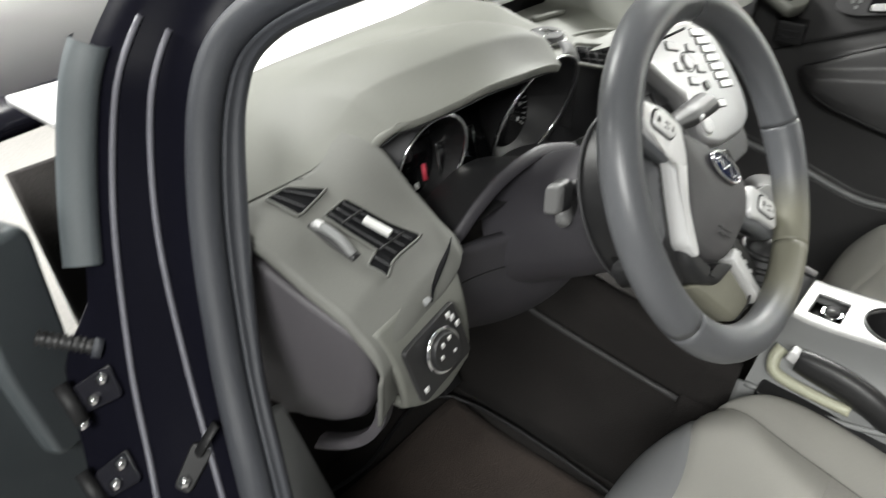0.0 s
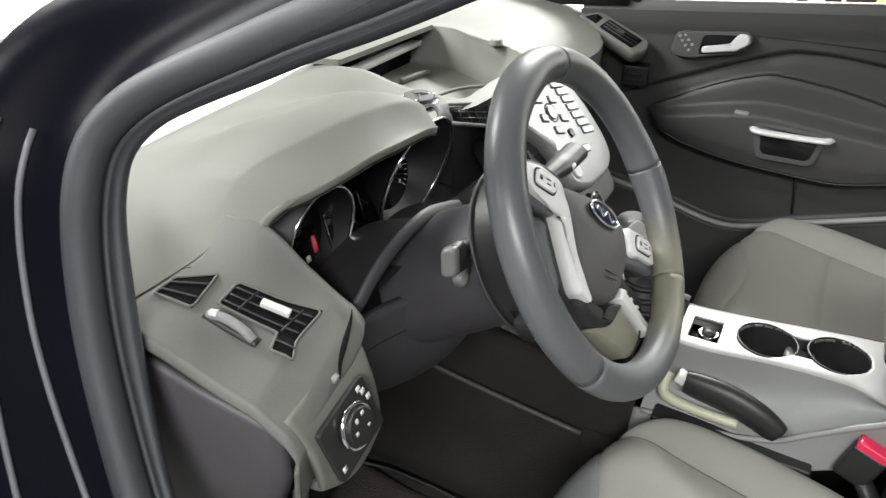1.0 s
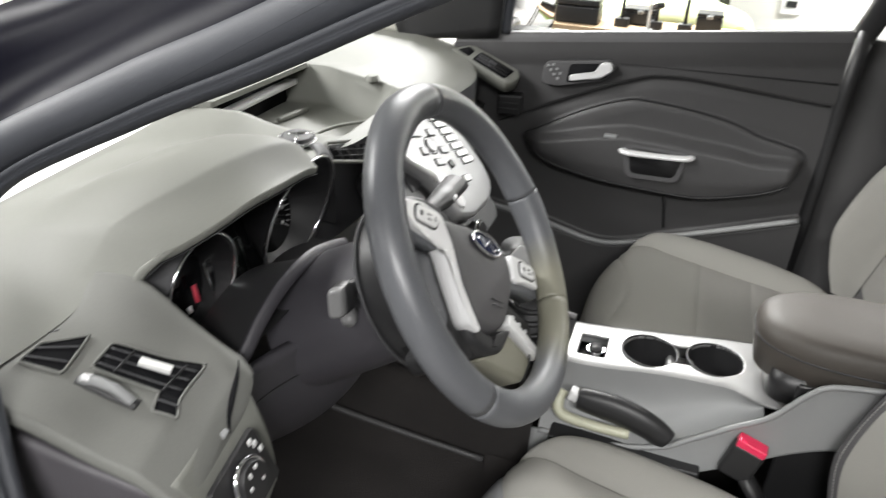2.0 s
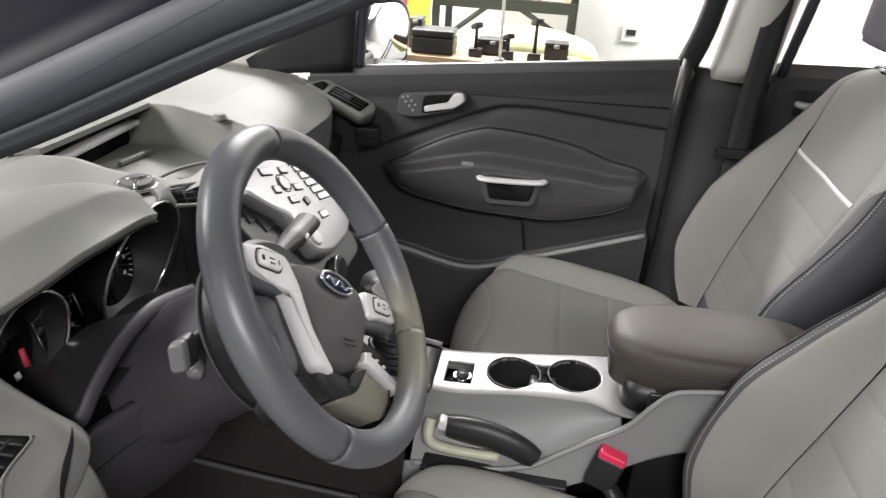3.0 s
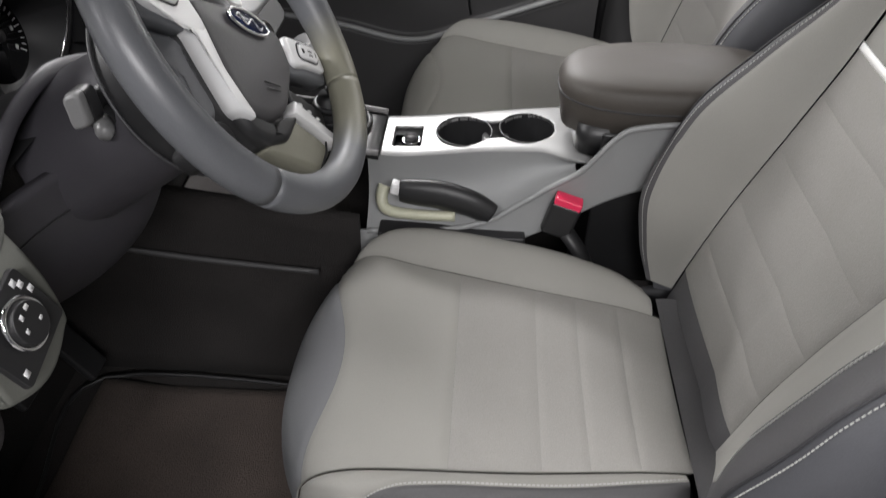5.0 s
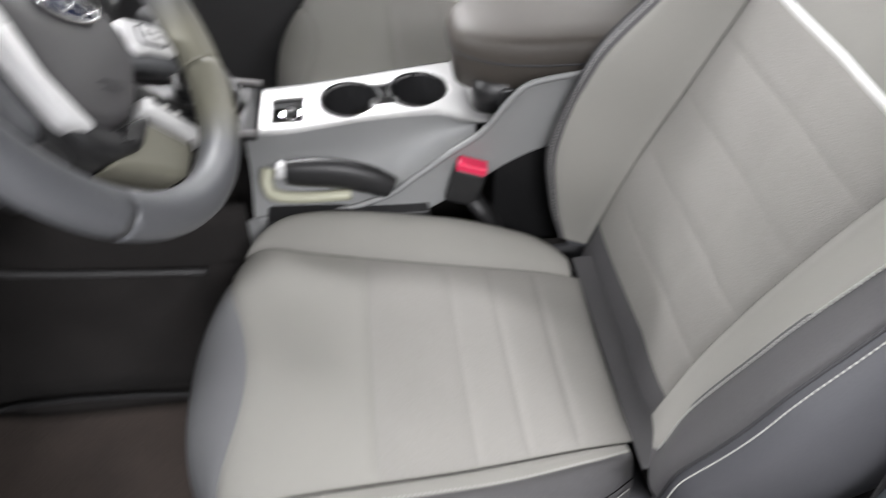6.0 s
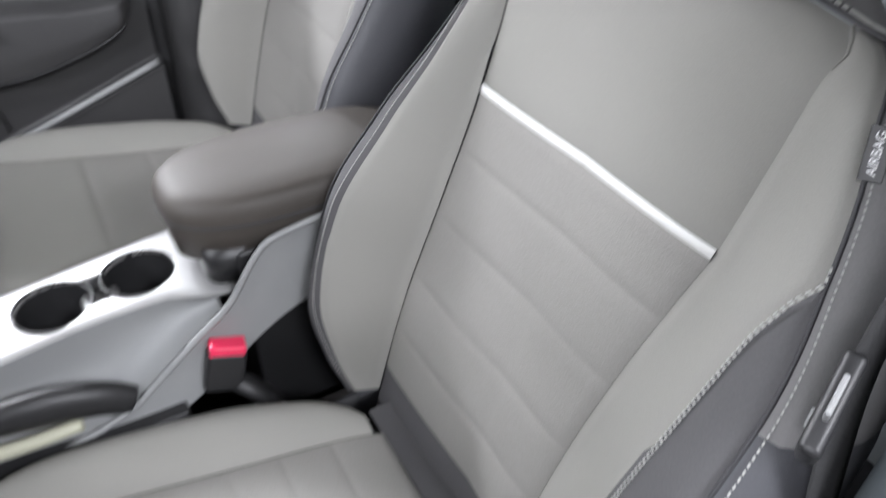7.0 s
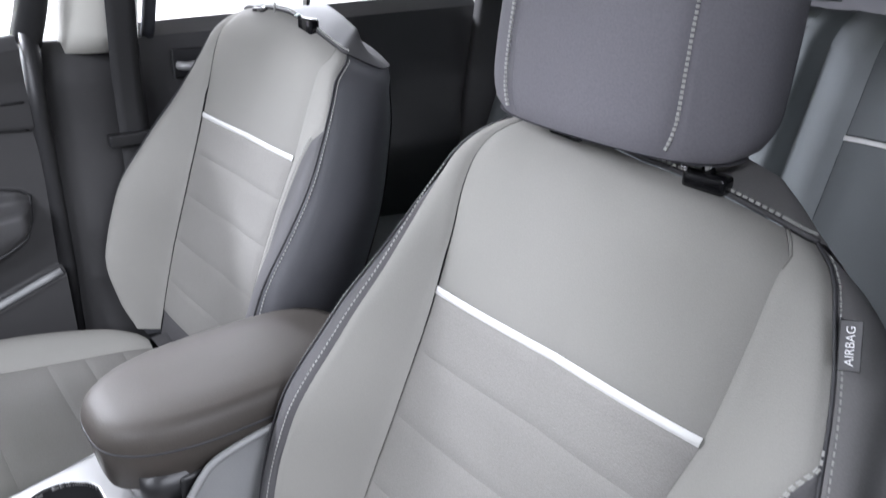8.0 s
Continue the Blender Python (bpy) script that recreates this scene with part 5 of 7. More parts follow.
part("ridge_bar", tube([face @ Vector(p) for p in ((-0.108, 0.090, -0.004), (-0.104, 0.084, 0.001), (-0.056, 0.018, 0.001), (-0.052, 0.010, -0.004))], 0.0062, 12, flat=0.6, up=face.to_3x3() @ Vector((0, 0, 1))), M_SATIN, stack, "silver bar beside the control panel")
for x, y, w, h in ((-0.094, 0.062, 0.022, 0.018), (-0.077, 0.036, 0.022, 0.018)):
    part("pocket_door", pillow(rounded([(x - w, y - h), (x + w * 0.6, y - h), (x + w, y + h), (x - w * 0.6, y + h)], 0.004, 3), stack_m, -0.004, 0.0035, 0.0015), M_DASH_LOW, stack)
part("lower_console", box(-0.10, 0.10, 0.60, 0.80, 0.80, 0.97), M_BLACK, dash, bevel=0.01)
knob_m = plane_at((0.03, 0.588, 0.965), (1, 0, 0), (0, 0.3, 1))
part("climate_knob", slab(oval(0.021, 0.021, 28), knob_m, 0.018, 0.003), M_BLACK, dash, "round climate knob with a chrome ring", bevel=0.001)
part("climate_ring", ring(oval(0.021, 0.021, 28), knob_m @ Matrix.Translation((0, 0, 0.012)), 0.0022, 6), M_CHROME, dash)
part("screen_visor", slab(rounded([(-0.142, 0.004), (0.136, -0.010), (0.155, 0.058), (-0.165, 0.058)], 0.004, 3), plane_at((0.028, 0.968, 1.1695), (1, 0, 0), (0, 1, 0.02)), 0.009, 0.003), M_DASH, dash, "grey visor over the display", bevel=0.003)
# void black paints the visor's shade on the back of the well
part("display_screen", block(plane_at((0.028, 1.008, 1.125), (1, 0, 0), (0, 0.05, 1)), 0.262, 0.09, 0.006), M_VOID, dash, "display under the visor, the shade there put into its black")
part("tray_step", tube(curve_points([(-0.095, 0.79, 1.108), (-0.05, 0.855, 1.104), (0.0, 0.868, 1.103), (0.06, 0.85, 1.105), (0.10, 0.80, 1.110)], 6), 0.003, 6), M_DASH, dash)
part("tray_tab", block(pose(0.062, 0.938, 1.112, 0, 0, 80), 0.010, 0.075, 0.008), M_DASH, dash, bevel=0.002)
sensor = part("sun_sensor", slab(oval(0.030, 0.026, 28), plane_at((-0.163, 0.800, 1.158), (1, 0.1, 0), (0, 1, 0.05)), 0.012, 0.006), M_DASH_LOW, dash, "domed sensor cap with chrome ring", bevel=0.002)
part("sensor_ring", ring(oval(0.029, 0.025, 28), plane_at((-0.163, 0.800, 1.163), (1, 0.1, 0), (0, 1, 0.05)), 0.0030, 6), M_CHROME, sensor)
for a in (90, 210, 330):
    part("sensor_rib", tube([Vector((-0.163, 0.800, 1.171)), Vector((-0.163 + 0.027 * math.cos(radians(a)), 0.800 + 0.023 * math.sin(radians(a)), 1.166))], 0.0030, 6), M_CHROME, sensor)
part("sun_sensor", slab(oval(0.016, 0.014, 24), plane_at((0.172, 0.835, 1.158), (1, 0, 0), (0, 1, 0)), 0.010, 0.005), M_DASH, dash, bevel=0.002)

# ---- centre console ----
console = thing("centre_console", (0, 0.2, 0.36), "grey centre console with silver cup holder panel", "console")
PANEL_Z = [(0.10, 0.838), (0.40, 0.822)]


def panel_half(y):
    return lerp([(0.08, 0.083), (0.2, 0.072), (0.40, 0.058)], y)


PANEL_EDGE = [(0.075, 0.083), (0.113, 0.074), (0.156, 0.057), (0.245, 0.053), (0.37, 0.062), (0.40, 0.060)]


def panel_inner(y):
    """The driver's side edge of the top panel."""
    return lerp(PANEL_EDGE, y)


def pz(y):
    return lerp(PANEL_Z, y)


def console_panel():
    """The silver top plate with its openings cut out, on a fine grid."""
    bm = bmesh.new()
    nx, ny = 80, 160
    vs = {}
    def hole(x, y):
        if (x - 0.004) ** 2 + (y - 0.272) ** 2 < 0.043 ** 2 or (x - 0.008) ** 2 + (y - 0.172) ** 2 < 0.043 ** 2:
            return True
        if abs(x - 0.006) < 0.026 and 0.172 < y < 0.272:
            return True
        return abs(x + 0.008) < 0.030 and abs(y - 0.362) < 0.022
    for i in range(nx + 1):
        for j in range(ny + 1):
            y = 0.075 + 0.325 * j / ny
            x = -panel_inner(y) + (panel_half(y) + panel_inner(y)) * i / nx
            vs[i, j] = (x, y, pz(y) - 0.004 * abs(2 * i / nx - 1) ** 8)
    made = {}
    for i in range(nx):
        for j in range(ny):
            c = [vs[i, j], vs[i + 1, j], vs[i + 1, j + 1], vs[i, j + 1]]
            if hole(sum(p[0] for p in c) / 4, sum(p[1] for p in c) / 4):
                continue
            keys = ((i, j), (i + 1, j), (i + 1, j + 1), (i, j + 1))
            for k in keys:
                if k not in made:
                    made[k] = bm.verts.new(vs[k])
            bm.faces.new([made[k] for k in keys])
    return bm


part("cup_holder_panel", console_panel(), M_SILVER, console, "silver painted panel round the cup holders", thick=0.006)
for cx, cy in ((0.004, 0.272), (0.008, 0.172)):
    part("cup_well", grid(lambda a, q, cx=cx, cy=cy: (cx + (0.0435 - 0.006 * q) * math.cos(a) * (1 if q < 1 else 0), cy + (0.0435 - 0.006 * q) * math.sin(a) * (1 if q < 1 else 0), pz(cy) - 0.003 - 0.075 * min(q, 0.98)), steps(0, 2 * math.pi, 40), [0, 0.3, 0.6, 0.98, 1.0]), M_BLACK, console, "black cup holder")
    part("cup_rim", ring(oval(0.0440, 0.0440, 44, cx, cy), Matrix.Translation((0, 0, pz(cy) - 0.001)), 0.0018, 8), M_BLACK, console)
part("cup_bridge", box(-0.020, 0.032, 0.200, 0.244, 0.770, 0.812), M_STALK, console, bevel=0.006)
part("socket_tray", box(-0.038, 0.022, 0.340, 0.384, 0.790, 0.805), M_BLACK, console)
socket = part("power_socket", slab(oval(0.016, 0.016, 28), Matrix.Translation((-0.010, 0.356, 0.803)), 0.016, 0.001), M_CHROME, console, "round power socket with its lid", bevel=0.001)
part("socket_cap", slab(oval(0.0125, 0.0125, 24), Matrix.Translation((-0.010, 0.356, 0.819)), 0.004, 0.001), M_BLACK, socket)


def side_wall(s):
    """The flank: u from front to rear, v down from the rail, which sweeps up to the armrest."""
    def f(u, v):
        y = 0.43 - 0.59 * u
        if s < 0:
            top = lerp([(-0.20, 0.922), (-0.016, 0.908), (0.035, 0.899), (0.052, 0.884), (0.096, 0.829), (0.141, 0.800), (0.187, 0.768), (0.23, 0.738), (0.30, 0.720), (0.46, 0.712)], y)
            bot = lerp([(-0.20, 0.835), (0.0, 0.802), (0.073, 0.768), (0.134, 0.731), (0.23, 0.690), (0.46, 0.655)], y)
            x = lerp([(-0.2, 0.090), (0.05, 0.094), (0.10, 0.100), (0.23, 0.112), (0.46, 0.118)], y)
        else:
            top = lerp([(-0.20, 0.925), (0.0, 0.905), (0.045, 0.893), (0.085, 0.835), (0.12, 0.815), (0.30, 0.805), (0.46, 0.79)], y)
            bot = 0.6
            x = lerp([(-0.2, 0.088), (0.05, 0.090), (0.12, 0.098), (0.2, 0.088), (0.40, 0.068), (0.46, 0.068)], y)
        return (s * (x + 0.010 * v), y, top + (bot - top) * v)
    return f


for s in (-1, 1):
    part("side_panel", grid(side_wall(s), steps(0, 1, 60), steps(0, 1, 24)), M_GREY, console, thick=0.006)
    part("top_edge", tube([side_wall(s)(u, 0.0) for u in steps(0.02, 1, 60)], 0.0045, 8), M_GREY, console, "rounded edge of the flank")
    part("shoulder", grid(lambda u, v, s=s: Vector((0.020, 0, -0.010)) * (math.sin(v * math.pi) if s < 0 else 0.0) + Vector((s * (panel_half if s > 0 else panel_inner)(0.42 - 0.32 * u), 0.42 - 0.32 * u, pz(0.42 - 0.32 * u) - 0.003)).lerp(Vector(side_wall(s)((0.01 + 0.32 * u) / 0.59, 0.02)), v), steps(0, 1, 44), steps(0, 1, 16)), M_GREY, console)
part("storage_box", box(-0.083, 0.083, -0.20, 0.07, 0.50, 0.885), M_BLACK, console, bevel=0.006)
part("lower_skirt", grid(lambda u, v: (-0.125 - 0.02 * v, 0.50 - 0.75 * u, 0.64 - 0.28 * v), steps(0, 1, 10), steps(0, 1, 4)), M_CARPET, console, "dark carpet side of the tunnel")
part("lower_skirt", grid(lambda u, v: (0.125 + 0.02 * v, 0.50 - 0.75 * u, 0.64 - 0.28 * v), steps(0, 1, 10), steps(0, 1, 4)), M_CARPET, console)


def arm_point(a, q):
    """The padded armrest lid: a round its outline, q from its rim to the middle of its top."""
    c, s = math.cos(a), math.sin(a)
    x = 0.090 * math.copysign(abs(c) ** 0.62, c)
    y = -0.035 + 0.168 * math.copysign(abs(s) ** 0.72, s)
    k = [0.86, 0.95, 0.99, 1.0, 0.975, 0.92, 0.82, 0.5, 0.0][q]
    h = [0.0, 0.010, 0.026, 0.042, 0.054, 0.062, 0.067, 0.070, 0.071][q]
    front = 0.03 * max(0, s) if q < 2 else 0
    x *= 1 - 0.13 * max(0.0, s) ** 3
    return (x * k, -0.035 + (y + 0.035) * k, 0.888 + h - front + 0.0 * y)


part("armrest", grid(arm_point, steps(0, 2 * math.pi, 96), range(9)), M_BROWN, console, "padded dark vinyl armrest lid")
part("armrest_seam", tube([Vector(arm_point(a, 2)).lerp(Vector(arm_point(a, 3)), 0.5) + Vector((0, 0, 0)) for a in steps(0, 2 * math.pi, 90)[:-1]], 0.0016, 6, closed=True), M_SHELL, console, "dark seam round the armrest lid")
part("armrest_stitch", tube([Vector(arm_point(math.pi * 1.5 + d, 5)).lerp(Vector(arm_point(math.pi * 1.5 + d, 6)), 0.3) + Vector((0, 0.045, 0.002)) for d in steps(-0.95, 0.95, 30)], 0.0012, 6), M_THREAD, console, "stitched seam across the rear of the lid")
part("armrest_base", slab(rounded([(-0.078, -0.195), (0.078, -0.195), (0.078, 0.105), (-0.078, 0.105)], 0.03, 5), Matrix.Translation((0, 0, 0.845)), 0.045, 0.0), M_BLACK, console)

part("lever_surround", grid(lambda u, v: (-0.062 + 0.124 * u, 0.402 + 0.24 * v, 0.820 + 0.024 * v + 0.006 * math.sin(u * math.pi)), steps(0, 1, 12), steps(0, 1, 12)), M_BLACK, console, "dark surround of the gear lever", thick=0.01)
for sx in (-1, 1):
    part("surround_edge", tube(curve_points([(sx * 0.062, 0.402, 0.824), (sx * 0.066, 0.47, 0.832), (sx * 0.068, 0.56, 0.842), (sx * 0.066, 0.64, 0.850)], 6), 0.005, 10), M_CROWN, console, "grey edge beside the gear lever")

# gear lever
shifter = thing("gear_lever", (0.02, 0.47, 0.80), "automatic gear lever with silver trimmed knob and ribbed gaiter", "gear lever")
part("gaiter", tube([(0.01, 0.475, 0.80), (0.01, 0.475, 0.83), (0.012, 0.475, 0.86), (0.014, 0.478, 0.885)], lambda t: 0.062 - 0.036 * t, 20, up=(1, 0, 0)), M_BLACK, shifter)
for k in range(4):
    part("gaiter_fold", ring(oval(0.058 - 0.008 * k, 0.058 - 0.008 * k, 32, 0.01, 0.475), Matrix.Translation((0, 0, 0.815 + 0.018 * k)), 0.005, 6), M_BLACK, shifter)
part("lever_rod", tube([(0.014, 0.478, 0.88), (0.012, 0.495, 0.915)], 0.009, 12, up=(1, 0, 0)), M_CHROME, shifter)
part("knob", tube(curve_points([(0.012, 0.497, 0.905), (0.010, 0.503, 0.925), (0.008, 0.508, 0.950), (0.006, 0.508, 0.968)], 4), lambda t: 0.020 + 0.009 * math.sin(min(1, t * 1.1) * math.pi * 0.8), 18, up=(1, 0, 0), flat=1.25), M_BLACK, shifter)
part("knob_cap", slab(rounded([(-0.018, -0.022), (0.018, -0.022), (0.018, 0.022), (-0.018, 0.022)], 0.010, 5), plane_at((-0.012, 0.490, 0.958), (0.7, -0.3, 0.35), (0.2, 0.9, 0.35)), 0.010, 0.004), M_SILVER, shifter, "silver knob cap", bevel=0.002)
# parking brake
brake = thing("parking_brake", (-0.10, 0.30, 0.72), "parking brake lever with white button in a pale tray", "parking brake")
part("lever", tube(curve_points([(-0.100, 0.366, 0.782), (-0.100, 0.345, 0.781), (-0.101, 0.30, 0.777), (-0.103, 0.255, 0.764), (-0.104, 0.225, 0.746)], 6), lambda t: 0.0125 + 0.004 * math.sin(t * 3), 16, flat=1.45), M_BLACK, brake, "black grip of the lever")
part("button", pillow(rounded([(-0.010, -0.009), (0.010, -0.009), (0.010, 0.010), (-0.010, 0.010)], 0.005, 4), plane_at((-0.100, 0.366, 0.786), (-1, 0, 0), (0, -0.3, 1)), 0.0, 0.014, 0.003), M_WHITE, brake, "white release button")
part("tray_edge", tube(curve_points([(-0.082, 0.392, 0.778), (-0.094, 0.396, 0.762), (-0.106, 0.385, 0.748), (-0.110, 0.34, 0.744), (-0.110, 0.28, 0.744)], 6), lambda t: 0.010 - 0.002 * t, 12), material("pale_tray_plastic", (0.50, 0.50, 0.38), 0.4, bump=0.1), brake, "pale inner edge of the tray")
part("tray", box(-0.135, -0.075, 0.17, 0.40, 0.700, 0.724), M_BLACK, brake, bevel=0.004)

# belt buckle
buckle = thing("belt_buckle", (-0.125, 0.09, 0.60), "seat belt buckle with a red release button", "belt buckle")
part("stem", tube([(-0.125, 0.04, 0.60), (-0.122, 0.08, 0.69), (-0.120, 0.11, 0.735)], 0.012, 10, flat=1.6, up=(1, 0, 0)), M_BLACK, buckle)
bk_m = plane_at((-0.120, 0.118, 0.758), (0.15, 0.95, 0.25), (0, -0.25, 1))
part("housing", block(bk_m, 0.046, 0.060, 0.026), M_BLACK, buckle, bevel=0.006)
part("release_button", block(bk_m @ Matrix.Translation((0, 0.026, 0)), 0.042, 0.026, 0.023), M_RED, buckle, "red release button", bevel=0.003)

# ---- passenger door ----
door = thing("passenger_door", (0.72, 0.4, 0.36), "closed passenger door with dark moulded panel", "car door", "car doors")


def win_line(y):
    return 1.196 + (0.372 - y) * 0.105


def crease(y):
    """The upper fold of the door trim, which rises from the dashboard and levels out to the rear."""
    return lerp([(-0.02, 1.078), (0.10, 1.086), (0.203, 1.094), (0.30, 1.100), (0.36, 1.098), (0.42, 1.080), (0.53, 1.033), (0.64, 0.982), (0.72, 0.945)], y)


def door_x(y, z):
    """Inner face of the door panel."""
    x = 0.700 - 0.03 * lerp([(0.45, 0.0), (0.8, 0.5), (1.1, 0.8), (1.2, 0.6)], z)
    # armrest swell
    ridge = lerp([(0.015, 0.960), (0.04, 0.978), (0.12, 0.996), (0.18, 1.018), (0.30, 1.038), (0.395, 1.044), (0.45, 1.030), (0.507, 1.006), (0.56, 0.978), (0.62, 0.942), (0.66, 0.920)], y)
    low = lerp([(0.015, 0.945), (0.05, 0.900), (0.13, 0.866), (0.25, 0.842), (0.404, 0.846), (0.546, 0.866), (0.60, 0.885), (0.66, 0.918)], y)
    k = max(0.0, min(1.0, (ridge - z) / max(ridge - low, 0.01)))
    if low <= z <= ridge:
        x -= lerp([(0.0, 0.004), (0.06, 0.010), (0.30, 0.014), (0.42, 0.054), (0.75, 0.058), (1.0, 0.050)], k) * lerp([(0.018, 0.0), (0.05, 1), (0.60, 1), (0.66, 0)], y)
    elif z < low:
        x -= 0.050 * lerp([(0.018, 0.0), (0.05, 1), (0.60, 1), (0.66, 0)], y) * lerp([(0.0, 1.0), (0.012, 0.15), (0.03, 0.0)], low - z)
    # belt below the window, and the sunk field under the fold
    x -= 0.010 * lerp([(0.0, 0.0), (0.03, 0.7), (0.06, 1.0)], z - (win_line(y) - 0.075)) if z > win_line(y) - 0.075 else 0.0
    x += 0.010 * lerp([(-0.004, 0.0), (0.002, 1.0), (0.03, 0.45), (0.07, 0.0)], crease(y) - z) * lerp([(0.0, 0.6), (0.3, 1.0), (0.6, 1.0), (0.74, 0.3)], y)
    # map pocket
    pocket = lerp([(0.0, 0.82), (0.25, 0.73), (0.43, 0.675), (0.60, 0.71), (0.8, 0.74)], y)
    if z < pocket:
        x -= 0.03 * lerp([(0.0, 0.0), (0.012, 1.0), (0.3, 1.0)], pocket - z)
    return x


part("door_panel", grid(lambda u, v: (door_x(-0.008 + 0.85 * u, 0.42 + (win_line(-0.008 + 0.85 * u) - 0.44) * v), -0.008 + 0.85 * u, 0.42 + (win_line(-0.008 + 0.85 * u) - 0.44) * v), steps(0, 1, 120), steps(0, 1, 190)), M_DOOR, door)
part("pocket_seam", tube([(door_x(y, z) - 0.001, y, z) for y, z in ((0.300, 0.835), (0.292, 0.78), (0.285, 0.73))], 0.003, 6), M_BLACK, door)
part("window_ledge", grid(lambda u, v: (0.678 + 0.024 * v - 0.004 * math.sin(v * 3), -0.008 + 0.85 * u, win_line(-0.008 + 0.85 * u) - 0.022 + 0.022 * math.sin(min(1, v * 1.6) * math.pi / 2)), steps(0, 1, 20), steps(0, 1, 8)), M_DOOR_SOFT, door)
part("door_shell", box(0.735, 0.84, -0.02, 0.86, 0.36, 1.15), M_PAINT, door, bevel=0.01)
part("trim_crease", tube([(door_x(y, z) - 0.001, y, z) for y, z in ((y, crease(y)) for y in steps(0.0, 0.72, 50))], 0.0020, 6), M_BLACK, door)
part("trim_crease", tube([(door_x(y, z) - 0.001, y, z) for y, z in ((y, win_line(y) - 0.060 - 0.085 * (0.55 - y)) for y in steps(0.0, 0.45, 30))], lambda t: 0.0004 + 0.0016 * (1 - t), 6), M_BLACK, door)
part("pocket_edge", tube([(door_x(y, z - 0.014) - 0.003, y, z) for y, z in ((y, lerp([(0.0, 0.82), (0.25, 0.73), (0.43, 0.675), (0.60, 0.71), (0.8, 0.74)], y)) for y in steps(0.0, 0.8, 40))], 0.007, 8), M_GREY, door, "grey edge of the map pocket")
loop = [(y, lerp([(0.015, 0.960), (0.04, 0.978), (0.12, 0.996), (0.18, 1.018), (0.30, 1.038), (0.395, 1.044), (0.45, 1.030), (0.507, 1.006), (0.56, 0.978), (0.62, 0.942), (0.66, 0.920)], y)) for y in steps(0.02, 0.65, 40)] + [(y, lerp([(0.015, 0.945), (0.05, 0.900), (0.13, 0.866), (0.25, 0.842), (0.404, 0.846), (0.546, 0.866), (0.60, 0.885), (0.66, 0.918)], y)) for y in steps(0.64, 0.03, 40)]
part("armrest_seam", tube([(door_x(y, z) - 0.0005, y, z) for y, z in loop], 0.0028, 6, closed=True), M_BLACK, door)
cup_m = plane_at((0.6235, 0.335, 0.905), (0, -1, 0), (0.1, 0, 1))
part("pull_cup", pillow(rounded([(-0.058, -0.034), (0.062, -0.030), (0.078, 0.044), (-0.076, 0.050)], 0.018, 5), cup_m, -0.02, 0.004, 0.004), M_DOOR_SOFT, door, "sunk cup behind the pull handle")
part("cup_hollow", slab(rounded([(-0.048, -0.020), (0.050, -0.018), (0.062, 0.036), (-0.060, 0.040)], 0.012, 5), cup_m @ Matrix.Translation((0, 0, 0.0036)), 0.001), M_BLACK, door)
part("pull_handle", tube(curve_points([(0.628, 0.408, 0.935), (0.615, 0.395, 0.934), (0.613, 0.33, 0.936), (0.615, 0.268, 0.939), (0.628, 0.255, 0.940)], 5), 0.0105, 12, flat=0.62), M_SATIN, door, "silver pull handle")
hb_m = plane_at((0.666, 0.535, 1.094), (0, -1, 0.10), (0.1, 0.08, 1))
part("handle_bezel", pillow(rounded([(-0.092, -0.028), (-0.050, -0.036), (0.060, -0.020), (0.086, 0.010), (0.070, 0.026), (-0.080, 0.022)], 0.016, 5), hb_m, -0.01, 0.005, 0.003), M_DOOR_SOFT, door, "dark surround of the inner handle")
part("handle_recess", slab(rounded([(-0.030, -0.026), (0.060, -0.016), (0.074, 0.008), (0.060, 0.018), (-0.022, 0.016)], 0.010, 5), hb_m @ Matrix.Translation((0, 0, 0.0046)), 0.0010), M_VOID, door)
part("inner_handle", pillow(rounded([(-0.022, -0.022), (0.050, -0.016), (0.078, 0.002), (0.074, 0.020), (0.052, 0.022), (0.036, 0.000), (-0.022, -0.008)], 0.007, 5), hb_m, 0.004, 0.015, 0.006), M_SATIN, door, "silver inner door handle")
for k, (sx, sy) in enumerate(((-0.072, 0.012), (-0.066, 0.002), (-0.058, -0.008), (-0.050, -0.018), (-0.060, 0.014), (-0.052, 0.004), (-0.044, -0.006))):
    part("seat_switch", pillow(rounded([(sx - 0.003, sy - 0.003), (sx + 0.003, sy - 0.003), (sx + 0.003, sy + 0.003), (sx - 0.003, sy + 0.003)], 0.001, 2), hb_m, 0.004, 0.0066, 0.0008), M_GREY, door)
part("window_switch", box(0.626, 0.64, 0.425, 0.455, 0.958, 0.966), M_GREY, door, bevel=0.002)
part("door_seal", tube([(0.69, -0.020, 0.42), (0.69, -0.018, 0.8), (0.685, -0.022, 1.1), (0.682, -0.028, 1.24)], 0.016, 10), M_BLACK, door)
part("window_frame", tube(curve_points([(0.69, 0.722, win_line(0.74)), (0.675, 0.712, 1.25), (0.655, 0.685, 1.330), (0.63, 0.56, 1.395), (0.605, 0.35, 1.485), (0.58, 0.0, 1.56)], 6), 0.013, 10), M_RUBBER, door)
part("frame_rear", tube(curve_points([(0.698, -0.026, win_line(0) - 0.01), (0.655, -0.046, 1.33), (0.60, -0.062, 1.54)], 6), 0.021, 10, flat=1.4), M_BLACK, door)
part("sail_edge", tube([(0.686, 0.738, win_line(0.74)), (0.668, 0.728, 1.26), (0.650, 0.708, 1.34)], 0.007, 8, up=(1, 0, 0)), M_GREY, door, "pale edge beside the mirror sail")
